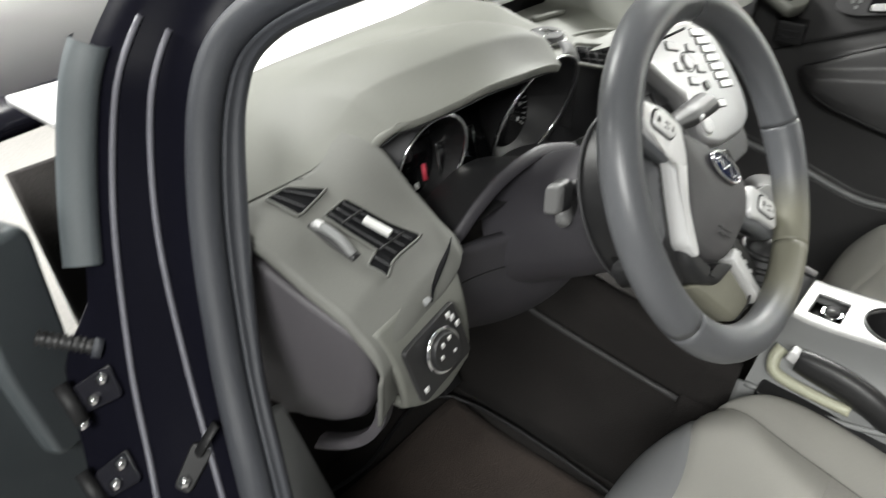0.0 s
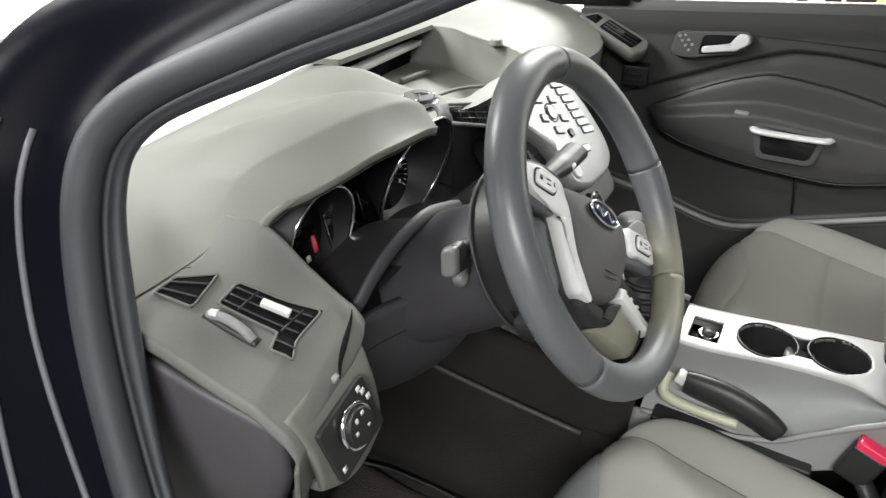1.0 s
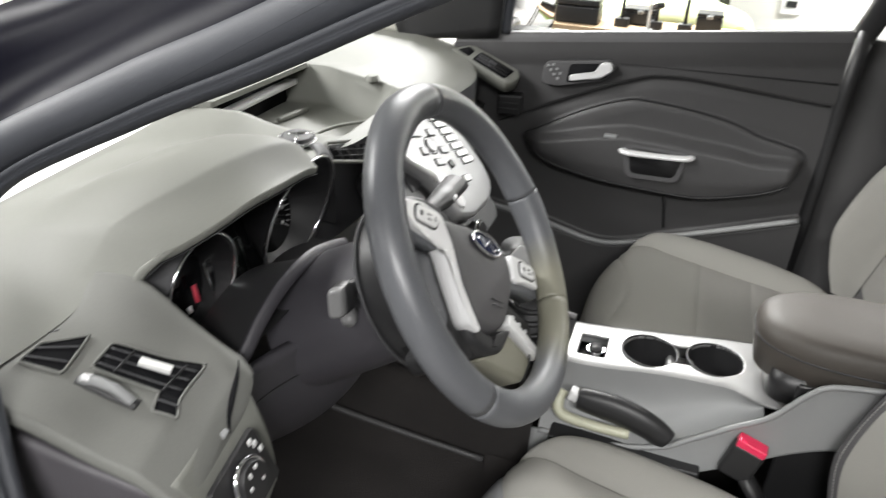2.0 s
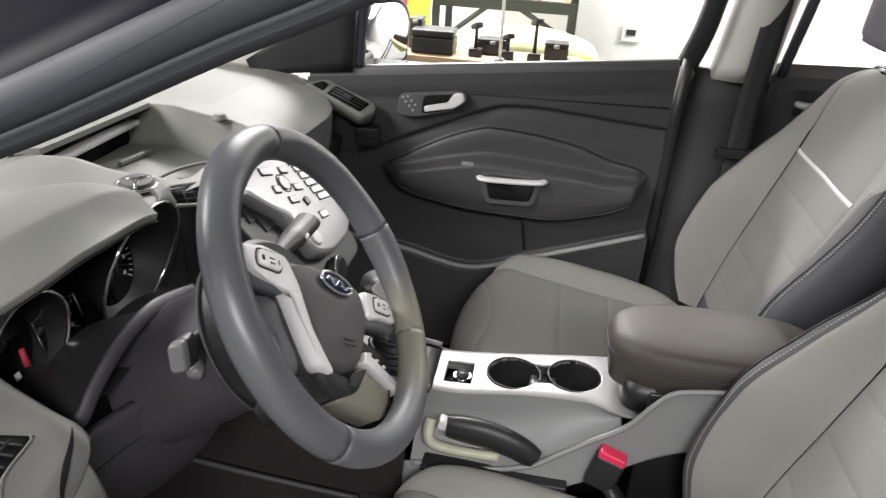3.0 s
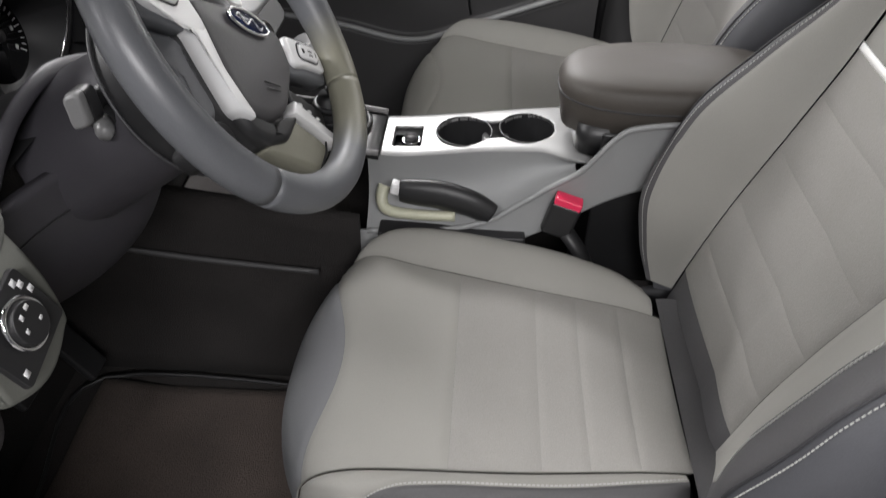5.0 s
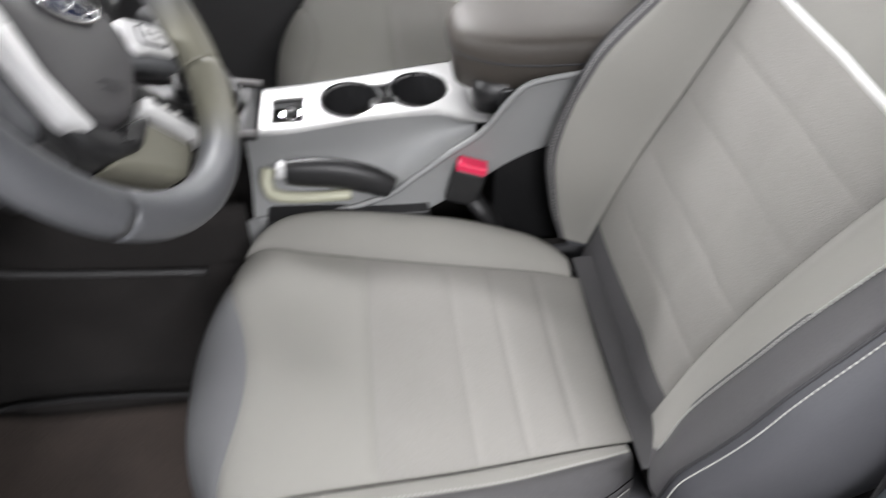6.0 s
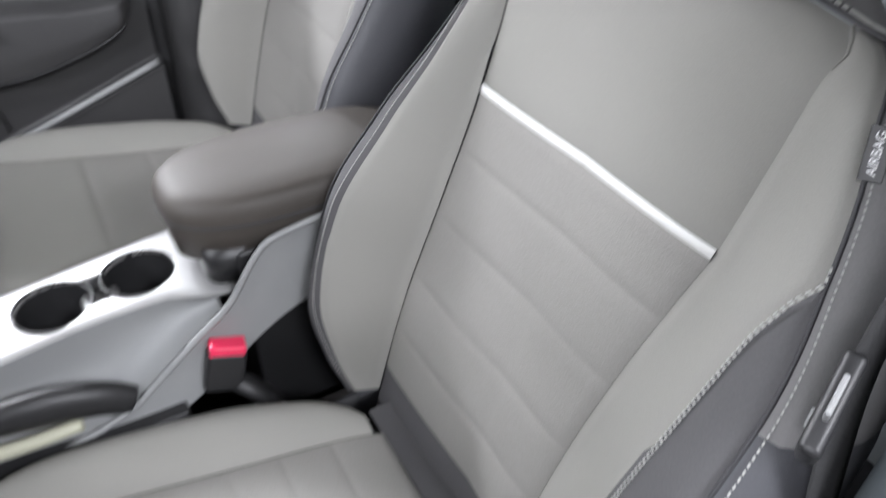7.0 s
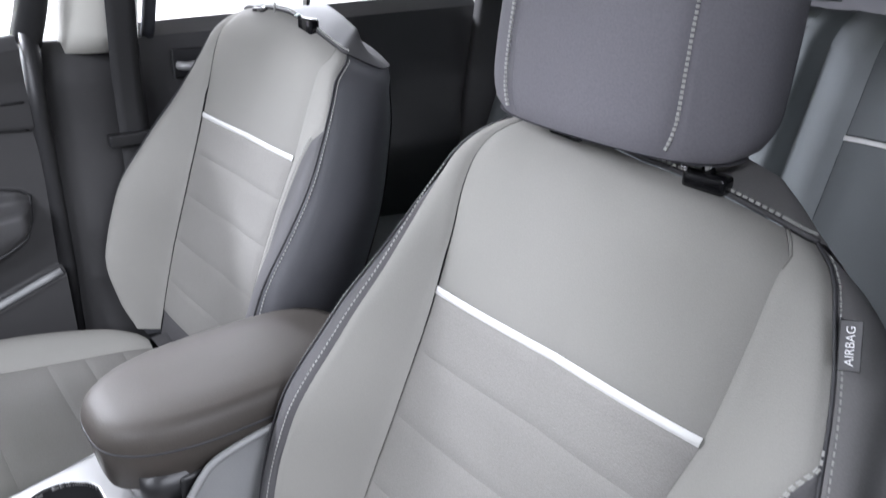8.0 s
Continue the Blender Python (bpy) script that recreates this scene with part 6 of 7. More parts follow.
part("mirror_sail", grid(lambda u, v: Vector((0.700, 0.985, 1.118)).lerp(Vector((0.690, 0.735, 1.150)), u).lerp(Vector((0.702, 1.0, 1.150)).lerp(Vector((0.655, 0.715, 1.338)), u), v), steps(0, 1, 8), steps(0, 1, 6)), M_BLACK, door, "black mirror sail panel", thick=0.02)
pane = part("window_pane", grid(lambda u, v: (0.70 - 0.10 * v, 0.72 - 0.73 * u - 0.42 * v * (1 - u), 1.13 + 0.08 * u + (0.30 + 0.07 * u) * v), steps(0, 1, 8), steps(0, 1, 8)), M_GLASS, door, "clear side window")
pane.visible_shadow = False
mir_m = plane_at((0.90, 0.712, 1.196), (0.91, -0.42, 0), (0, 0.04, 1)) @ Matrix.Diagonal((1.32, 1.06, 1, 1))
mirror = part("mirror_housing", slab(rounded([(-0.092, -0.090), (0.080, -0.082), (0.092, 0.04), (0.06, 0.085), (-0.086, 0.092)], 0.03, 6), mir_m @ Matrix.Translation((0, 0, -0.07)), 0.07, -0.004), M_PAINT, door, "black door mirror housing", bevel=0.012)
part("mirror_glass", slab(rounded([(-0.078, -0.078), (0.070, -0.070), (0.080, 0.036), (0.052, 0.074), (-0.074, 0.080)], 0.026, 6), mir_m @ Matrix.Translation((0, 0, 0.001)), 0.004, 0.002), M_MIRROR, mirror, "bright mirror glass")
part("mirror_arm", box(0.72, 0.83, 0.720, 0.775, 1.125, 1.17), M_PAINT, door, bevel=0.01)
# passenger side vent beside the door
pv_m = plane_at((0.630, 0.742, 1.094), (0.05, -0.92, -0.36), (0.85, 0.2, 0.3))
pv = part("side_vent", pillow(rounded([(-0.095, -0.026), (0.066, -0.048), (0.082, -0.010), (0.074, 0.026), (-0.06, 0.034)], 0.014, 5), pv_m, -0.02, 0.006, 0.006), M_DASH, dash, "grey air vent moulding beside the door")
part("vent_opening", slab(rounded([(-0.038, -0.026), (0.050, -0.036), (0.060, 0.012), (-0.030, 0.020)], 0.006, 4), pv_m @ Matrix.Translation((0, 0, 0.0055)), 0.0012), M_VOID, pv)
for k in range(3):
    part("slat", tube([pv_m @ Vector((-0.030, -0.016 + 0.012 * k, 0.008)), pv_m @ Vector((0.052, -0.024 + 0.013 * k, 0.008))], 0.0014, 6), M_DASH_LOW, pv)
part("vane_tab", block(pv_m @ Matrix.Translation((0.008, -0.008, 0.010)), 0.018, 0.008, 0.006), M_DASH_LOW, pv, bevel=0.001)
part("corner_opening", slab(rounded([(-0.078, -0.018), (-0.048, -0.022), (-0.044, 0.012), (-0.060, 0.016)], 0.004, 4), pv_m @ Matrix.Translation((0, 0, 0.0055)), 0.0012), M_VOID, pv)
part("under_vent", block(pose(0.655, 0.690, 1.000, 0, 0, 10), 0.04, 0.06, 0.05), M_BLACK, dash, bevel=0.006)
for k in range(2):
    part("under_slat", block(pose(0.634, 0.690, 0.992 + 0.014 * k, 0, 0, 10), 0.006, 0.045, 0.003), M_DASH_LOW, dash)

# ---- middle and rear pillars, passenger side ----
structure("middle_pillar_lower", grid(lambda u, v: (0.715 - 0.03 * math.sin(u * math.pi) + 0.0 * v, -0.002 - 0.243 * u, 0.36 + 0.86 * v), steps(0, 1, 10), steps(0, 1, 10)), M_DOOR, "dark lower trim of the middle pillar", "pillar trim", thick=-0.03)
structure("middle_pillar_upper", grid(lambda u, v: (0.70 - 0.115 * v - 0.034 * math.sin(u * math.pi) ** 0.7, -0.072 - 0.138 * u - 0.030 * v + 0.02 * u * v, 1.200 + 0.37 * v), steps(0, 1, 10), steps(0, 1, 10)), M_TRIM, "pale upper trim of the middle pillar", "pillar trim", thick=-0.03)
belt = thing("seat_belt", (0.655, -0.17, 1.0), "dark seat belt hanging down the middle pillar", "seat belt")
part("webbing", grid(lambda u, v: (0.655 - 0.155 * max(0, v - 0.6), -0.136 - 0.050 * u - 0.01 * v, 0.62 + 0.92 * v), steps(0, 1, 3), steps(0, 1, 20)), M_BELT, belt, thick=0.002)
part("belt_stop", box(0.640, 0.662, -0.195, -0.118, 1.034, 1.058), M_BLACK, belt, bevel=0.004)
rdoor = thing("rear_door", (0.72, -0.6, 0.36), "closed rear passenger door with dark panel", "car door", "car doors")
part("door_panel", grid(lambda u, v: (0.70 - 0.02 * v - 0.05 * math.exp(-((v - 0.62) / 0.10) ** 2) * math.sin(u * math.pi) ** 0.5, -0.206 - 0.84 * u, 0.42 + (0.80 + 0.02 * u) * v), steps(0, 1, 30), steps(0, 1, 50)), M_DOOR, rdoor)
part("window_ledge", grid(lambda u, v: (0.68 + 0.04 * v, -0.206 - 0.84 * u, 1.205 + 0.035 * v + 0.03 * u), steps(0, 1, 10), steps(0, 1, 4)), M_DOOR_SOFT, rdoor)
part("inner_handle", tube(curve_points([(0.672, -0.27, 1.165), (0.655, -0.285, 1.165), (0.655, -0.33, 1.17), (0.67, -0.35, 1.175)], 4), 0.008, 10), M_SILVER, rdoor, "silver inner door handle")
part("handle_bezel", box(0.672, 0.682, -0.40, -0.26, 1.14, 1.195), M_BLACK, rdoor, bevel=0.004)
part("window_frame", tube(curve_points([(0.69, -0.226, 1.22), (0.64, -0.238, 1.38), (0.595, -0.252, 1.55)], 5), 0.012, 10), M_RUBBER, rdoor)
part("door_shell", box(0.735, 0.84, -1.05, -0.25, 0.36, 1.18), M_PAINT, rdoor, bevel=0.01)
structure("rear_pillar", grid(lambda u, v: (0.70 - 0.12 * v, -0.98 - 0.80 * u - 0.04 * v, 0.40 + 1.25 * v), steps(0, 1, 8), steps(0, 1, 8)), M_DOOR, "dark trim of the rear pillar", "pillar trim", thick=-0.03)

# ---- rear bench ----
bench = thing("rear_seat", (0, -1.0, 0.36), "grey cloth rear bench with silver piping, shade in its colour", "car seat")


def bench_back(cx, half):
    def f(a, v):
        x = cx + half * a
        e = abs(a) ** 6
        return (x, -0.985 - 0.20 * v - 0.03 * e + 0.02 * math.exp(-((abs(a) - 0.8) / 0.15) ** 2) - 0.06 * max(0, (v - 0.9) / 0.1) ** 2, 0.70 + 0.60 * v)
    return f


for cx, half in ((-0.40, 0.27), (0.40, 0.27), (0.0, 0.125)):
    fb = bench_back(cx, half)
    for s in (-1, 1):
        part("back_bolster", panel(fb, const(min(s * 0.66, s * 1.0)), const(max(s * 0.66, s * 1.0)), 0, 1, 8, 24), M_REAR, bench)
    part("upper_insert", panel(fb, const(-0.655), const(0.655), 0.68, 1, 14, 12), M_REAR, bench)
    part("back_insert", panel(fb, const(-0.655), const(0.655), 0, 0.66, 14, 20), M_REAR, bench)
    part("accent_stripe", panel(lambda a, v, fb=fb: Vector(fb(a, v)) + Vector((0, 0.004, 0)), const(-0.66), const(0.66), 0.664, 0.678, 12, 4, groove=0.002, edge=0.004), M_STRIPE, bench, "pale silver piping")
    part("cushion", panel(lambda a, v, cx=cx, half=half: (cx + half * a, -1.0 + 0.50 * v, 0.73 + 0.06 * v - 0.10 * max(0, v - 0.88) ** 1.0 / 0.12 - 0.012 * abs(a) ** 6), const(-1), const(1), 0, 1, 16, 20), M_REAR, bench)
    part("headrest", panel(lambda a, v, cx=cx: (cx + 0.12 * math.sin(a * math.pi) * (1 - 0.1 * v), -1.20 - 0.02 * v + 0.045 * math.cos(a * math.pi), 1.32 + 0.15 * v), const(-1), const(1), 0, 1, 24, 10), M_REAR, bench)
part("bench_base", box(-0.68, 0.68, -1.15, -0.52, 0.36, 0.68), M_SHELL, bench, bevel=0.02)
structure("cargo_bulkhead", box(-0.72, 0.72, -1.82, -1.74, 0.36, 1.25), M_DOOR, "dark trim behind the rear seat", "bulkhead", smooth=False)

# ---- footwell ----
mat_ob = thing("floor_mat", (-0.40, 0.66, 0.36), "brown carpet floor mat in the driver's footwell", "floor mat")
part("mat", grid(lambda u, v: (-0.62 + 0.44 * u, 0.40 + 0.52 * v, 0.372 + 0.006 * math.sin(u * 9) * math.sin(v * 7) + 0.06 * max(0, v - 0.8)), steps(0, 1, 24), steps(0, 1, 24)), M_MAT, mat_ob, thick=0.006)
part("mat_edge", tube(curve_points([(-0.62, 0.40, 0.376), (-0.62, 0.90, 0.378), (-0.42, 0.93, 0.384), (-0.18, 0.92, 0.384), (-0.18, 0.40, 0.376)], 6), 0.004, 6), M_BLACK, mat_ob)
for name, px, w, h, z in (("brake_pedal", -0.33, 0.08, 0.055, 0.56), ("accelerator_pedal", -0.21, 0.05, 0.13, 0.50)):
    ped = thing(name, (px, 0.98, 0.40), "black rubber covered car pedal", "pedal")
    part("pad", block(plane_at((px, 0.93, z), (1, 0, 0), (0, 0.5, 1)), w, h, 0.016), M_BLACK, ped, bevel=0.005)
    part("arm", tube([(px, 0.94, z), (px, 1.0, z + 0.12), (px, 1.03, z + 0.28)], 0.009, 8, up=(1, 0, 0)), M_STEEL, ped)
rest = thing("footrest", (-0.56, 0.95, 0.36), "grey plastic footrest beside the pedals", "footrest")
part("pad", block(plane_at((-0.57, 0.95, 0.48), (1, 0, 0), (0, 0.75, 1)), 0.09, 0.24, 0.03), M_GREY, rest, bevel=0.01)
structure("tunnel_side", grid(lambda u, v: (-0.135 + 0.02 * math.sin(v * 3), 1.15 - 0.72 * u, 0.36 + (0.48 - 0.10 * u) * v), steps(0, 1, 14), steps(0, 1, 10)), M_CARPET, "dark carpeted side of the tunnel", "tunnel trim", thick=0.02)
structure("tunnel_trim_edge", tube(curve_points([(-0.138, 1.0, 0.70), (-0.142, 0.75, 0.665), (-0.14, 0.5, 0.64)], 6), 0.005, 8), M_DOOR, "dark edge of the tunnel trim", "tunnel trim")

# ---- door opening on the driver's side ----
OPENING = curve_points([(-0.545, -0.30, 1.67), (-0.56, 0.02, 1.64), (-0.578, 0.20, 1.57), (-0.594, 0.372, 1.482), (-0.607, 0.46, 1.442), (-0.623, 0.561, 1.393), (-0.636, 0.647, 1.354), (-0.656, 0.762, 1.292), (-0.676, 0.790, 1.235), (-0.708, 0.772, 1.138), (-0.745, 0.72, 1.02), (-0.775, 0.66, 0.93), (-0.80, 0.60, 0.80), (-0.80, 0.52, 0.52)], 8)


def opening_frame(i):
    """Along the edge of the door opening: the point, the way out across the jamb, and the way to the viewer."""
    p = OPENING[i]
    d = (OPENING[min(i + 1, len(OPENING) - 1)] - OPENING[max(i - 1, 0)]).normalized()
    k = lerp([(0.95, 1.0), (1.22, 0.9), (1.34, 0.1), (1.5, 0.0)], p.z)
    face = Vector((-0.62, -0.75, 0.15)) * k + Vector((-0.86, -0.10, 0.5)) * (1 - k)
    face = (face - d * face.dot(d)).normalized()
    out = face.cross(d).normalized()
    if out.y < 0:
        out = -out
    return p, out, face


def strip(profile, rows=None):
    """A moulding that follows the door opening; profile: pairs of way out and height."""
    rows = rows or [opening_frame(i) for i in range(len(OPENING))]
    return grid(lambda i, j: rows[i][0] + rows[i][1] * profile(rows[i][0].z)[j][0] + rows[i][2] * profile(rows[i][0].z)[j][1] if callable(profile) else rows[i][0] + rows[i][1] * profile[j][0] + rows[i][2] * profile[j][1], range(len(rows)), range(len(profile(1.0) if callable(profile) else profile)))


def bead(a, h, r):
    rows = [row for row in (opening_frame(i) for i in range(len(OPENING))) if row[0].z < 1.26]
    return tube([p + o * a(p.z) + f * h for p, o, f in rows], r, 10)


def ridge_in(z):
    return lerp([(0.85, 0.058), (1.0, 0.064), (1.15, 0.073), (1.3, 0.075)], z)


def ridge_out(z):
    return lerp([(0.85, 0.122), (1.0, 0.116), (1.15, 0.108), (1.3, 0.098)], z)


def jamb_profile(z):
    a, b = ridge_in(z), ridge_out(z)
    far = lerp([(1.03, 1.0), (1.09, 0.45)], z)
    return [(0.038, -0.010), (0.0385, -0.0150), (a, -0.016), ((a + b) / 2, -0.0175), (b, -0.016), (b + 0.008, -0.018), (b + 0.008 + 0.05 * far, -0.022), (b + 0.012 + 0.06 * far, -0.05), (b + 0.016 + 0.065 * far, -0.10)]


def inner_profile(z):
    k = lerp([(1.0, 0.004), (1.15, 0.010), (1.24, 0.006), (1.30, 0.0)], z)
    return [(0.004 - k, -0.020), (-k, -0.008), (0.002 - k, -0.002), (0.004 - 0.6 * k, 0.0005), (0.003, -0.003), (0.005, 0.003), (0.008, 0.005), (0.010, 0.002), (0.011, -0.001)]


structure("pillar_inner_trim", strip(inner_profile), M_RUBBER, "dark grey inner trim of the front pillar", "pillar trim")
structure("door_seal", strip([(0.011, -0.002), (0.013, 0.006), (0.020, 0.011), (0.030, 0.012), (0.038, 0.008), (0.042, 0.0), (0.042, -0.006)]), M_RUBBER, "dark grey rubber seal round the door opening", "door seal")
structure("front_pillar_jamb", strip(jamb_profile), M_JAMB, "gloss black painted front pillar and door jamb", "car body")
# pale colour paints the highlights that run along the jamb ridges
M_JAMB_STRIP = material("highlit_jamb_rubber", (0.16, 0.16, 0.185), 0.38, grain=900, bump=0.2)
structure("jamb_seal", bead(ridge_in, -0.0150, 0.0030), M_JAMB_STRIP, "thin rubber strip along the jamb", "door seal")
structure("jamb_seal_outer", bead(ridge_out, -0.0150, 0.0030), M_JAMB_STRIP, "thin rubber strip along the jamb", "door seal")
cover_rows = [row for row in (opening_frame(i) for i in range(len(OPENING))) if 1.10 < row[0].z < 1.245]
structure("wing_gap_cover", strip(lambda z: [(ridge_out(z) + 0.013, -0.030), (ridge_out(z) + 0.014, -0.012), (ridge_out(z) + 0.020, -0.008), (ridge_out(z) + 0.038, -0.008), (ridge_out(z) + 0.046, -0.012), (ridge_out(z) + 0.048, -0.030)], cover_rows), M_SLATE, "slate grey rubber cover between wing and pillar", "car body")
# white sheet added to give the bright exterior behind the windscreen foot
structure("bright_outside_sheet", grid(lambda u, v: (-0.70 + 1.40 * u, 0.985 + 0.28 * v, 1.118 - 0.01 * v + 0.028 * (1 - (2 * u - 1) ** 2) * (1 - v)), steps(0, 1, 20), steps(0, 1, 6)), M_WHITE, "white sheet for the bright exterior seen through the windscreen foot", "scuttle", thick=0.01)
structure("sill", box(-0.85, -0.70, -1.2, 0.8, 0.28, 0.42), M_PAINT, "gloss black painted door sill", "car body", bevel=0.02)
structure("front_wing", grid(lambda u, v: (-0.90 + 0.05 * v * v + 0.04 * u, 0.95 + 1.0 * u, 0.40 + 0.68 * v), steps(0, 1, 8), steps(0, 1, 10)), M_PAINT, "gloss black front wing of the car", "car body", thick=0.02)
structure("bonnet", grid(lambda u, v: (-0.80 + 1.6 * u, 1.28 + 0.95 * v, 1.06 - 0.12 * v * v + 0.03 * math.sin(u * math.pi)), steps(0, 1, 16), steps(0, 1, 10)), M_PAINT, "gloss black bonnet of the car", "car body", thick=0.02)
ws = structure("windscreen", grid(lambda u, v: ((-0.70 + 1.40 * u) * (1 - 0.16 * v), 1.16 - 1.0 * v + 0.06 * (1 - (2 * u - 1) ** 2) * (1 - v), 1.085 + 0.55 * v), steps(0, 1, 16), steps(0, 1, 12)), M_GLASS, "clear car windscreen", "windscreen")
ws.visible_shadow = False
plan = curve_points([(-0.705, -0.40, 0), (-0.685, -0.27, 0), (-0.672, -0.15, 0), (-0.676, -0.118, 0), (-0.71, -0.112, 0), (-0.80, -0.122, 0), (-0.83, -0.14, 0)], 4)
structure("middle_pillar_driver", grid(lambda i, v: plan[i] + Vector((0.13 * max(0.0, v - 0.62) / 0.38, -0.03 * v, 0.40 + 1.18 * v)), range(len(plan)), steps(0, 1, 14)), M_SLATE, "slate grey trim of the middle pillar behind the driver", "pillar trim", thick=0.015)
dbelt = thing("seat_belt", (-0.655, -0.12, 1.0), "dark seat belt with its tongue beside the driver's seat", "seat belt")
sling = curve_points([(-0.60, -0.20, 1.50), (-0.640, -0.135, 1.25), (-0.650, -0.108, 1.12), (-0.664, -0.130, 0.95), (-0.668, -0.16, 0.72)], 6)
part("webbing", grid(lambda i, v: sling[i] + Vector((0.004 * v, -0.046 * v, -0.010 * v)), range(len(sling)), steps(0, 1, 3)), M_BELT, dbelt, thick=0.002)
tg_m = plane_at((-0.652, -0.100, 1.115), (-0.2, 0.55, 0.8), (0.3, -0.8, 0.5))
part("tongue_grip", block(tg_m, 0.045, 0.058, 0.012), M_BLACK, dbelt, bevel=0.004)
part("tongue_blade", block(tg_m @ Matrix.Translation((0.034, 0, 0)), 0.018, 0.022, 0.003), M_GREY, dbelt, "steel belt tongue", bevel=0.001)
part("belt_stop", slab(oval(0.007, 0.007, 16), tg_m @ Matrix.Translation((-0.05, 0.0, 0.004)), 0.004, 0.001), M_GREY, dbelt)
recliner = part("reel_cover", block(pose(-0.672, -0.175, 0.88, 0, 0, 12), 0.022, 0.07, 0.09), M_BLACK, dbelt, bevel=0.006)
structure("rear_side_driver", grid(lambda u, v: (-0.72, -0.40 - 1.4 * u, 0.36 + 0.85 * v), steps(0, 1, 8), steps(0, 1, 8)), M_DOOR, "dark rear door trim", "car door", thick=0.04)
# dark pane added in the window opening to block lamp light from the bench
structure("rear_shade_pane", grid(lambda u, v: (-0.70 + 0.13 * v, -0.42 - 1.30 * u, 1.20 + 0.42 * v), steps(0, 1, 4), steps(0, 1, 4)), M_TINT, "dark pane added to keep light off the rear bench", "window", thick=0.004)
# open driver's door
ddoor = thing("driver_door", (-0.88, 0.93, 0.36), "open black driver's door with grey inner panel", "car door", "car doors")
dm = plane_at((-0.845, 0.945, 0.36), (-0.94, -0.34, 0), (0, 0, 1))
part("door_shell", slab(rounded([(0, 0.0), (1.05, 0.0), (1.05, 0.70), (0.03, 0.60)], 0.05, 5)[::-1], dm @ Matrix.Translation((0, 0, 0.03)), 0.10), M_PAINT, ddoor, bevel=0.01)
part("inner_panel", slab(rounded([(0.0, 0.03), (1.0, 0.03), (1.0, 0.86), (0.0, 0.86)], 0.04, 6), dm @ Matrix.Translation((0, 0, -0.01)), 0.04, 0.0), M_SLATE, ddoor, "slate grey inner door panel", bevel=0.012)
part("end_trim", slab(rounded([(-0.008, 0.50), (0.05, 0.50), (0.068, 0.64), (0.068, 0.77), (-0.008, 0.77)], 0.02, 4), dm @ Matrix.Translation((0, 0, -0.03)), 0.05, 0.0), M_SLATE, ddoor, "slate grey trim on the door end", bevel=0.008)
part("window_frame", tube([dm @ Vector(p) for p in ((0.02, 0.66, 0.06), (0.10, 0.80, 0.06), (0.45, 1.02, 0.06), (0.95, 1.12, 0.06), (1.03, 0.74, 0.06))], 0.02, 10), M_PAINT, ddoor)


def on_jamb(z, across, height):
    """A frame on the lower jamb: x across it, y along it, z towards the viewer."""
    i = min(range(len(OPENING)), key=lambda k: abs(OPENING[k].z - z))
    p, o, f = opening_frame(i)
    return plane_at(p + o * across + f * height, o, f.cross(o))


for hz, size in ((1.017, 1.0), (0.966, 0.9)):
    hm = on_jamb(hz, 0.148, -0.020) @ Matrix.Rotation(0.35, 4, "Z")
    hinge = part("hinge", slab(rounded([(-0.022 * size, -0.016), (0.020 * size, -0.013), (0.022 * size, 0.015), (-0.018 * size, 0.018)], 0.006, 4), hm, 0.007), M_PAINT, ddoor, "bolted black steel hinge", bevel=0.002)
    part("pin", tube([hm @ Vector((0.024, -0.020, 0.010)), hm @ Vector((0.024, 0.020, 0.010))], 0.0075 * size, 14), M_STEEL, hinge)
    part("pin_cap", tube([hm @ Vector((0.024, 0.018, 0.010)), hm @ Vector((0.024, 0.026, 0.010))], 0.0055, 12), M_CHROME, hinge, "bright pin end")
    for bx, by in ((-0.010, -0.006), (0.006, 0.007)):
        part("bolt", slab(oval(0.0062, 0.0062, 6), hm @ Matrix.Translation((bx * size, by, 0.007)), 0.005, 0.001), M_CHROME, hinge, "bright bolt head")
cm = on_jamb(0.955, 0.082, -0.018) @ Matrix.Rotation(0.9, 4, "Z")
check = thing("door_check_strap", cm.translation, "steel door check strap bolted to the jamb", "door check")
part("bracket", slab(rounded([(-0.024, -0.010), (0.022, -0.008), (0.022, 0.009), (-0.024, 0.012)], 0.006, 4), cm, 0.006), M_STEEL, check, bevel=0.002)
part("bolt", slab(oval(0.0065, 0.0065, 6), cm @ Matrix.Translation((0.012, 0.0, 0.006)), 0.005, 0.001), M_CHROME, check, "bright bolt head")
part("strap_arm", tube([cm @ Vector((-0.016, 0, 0.008)), cm @ Vector((-0.050, 0.004, 0.014))], 0.006, 10, flat=0.5), M_STEEL, check)
harness = thing("wiring_boot", on_jamb(1.05, 0.15, -0.018).translation, "black ribbed wiring boot between jamb and door", "cable boot")
hp0, hp1 = on_jamb(1.055, 0.142, -0.022) @ Vector((0, 0, 0)), on_jamb(1.06, 0.19, -0.012) @ Vector((0, 0, 0))
part("boot", tube([hp0.lerp(hp1, t / 24) for t in range(25)], lambda t: 0.007 + 0.0014 * math.sin(t * 60), 14), M_BLACK, harness)
part("boot_collar", tube([hp0.lerp(hp1, -0.08), hp0.lerp(hp1, 0.08)], 0.010, 14), M_RUBBER, harness)

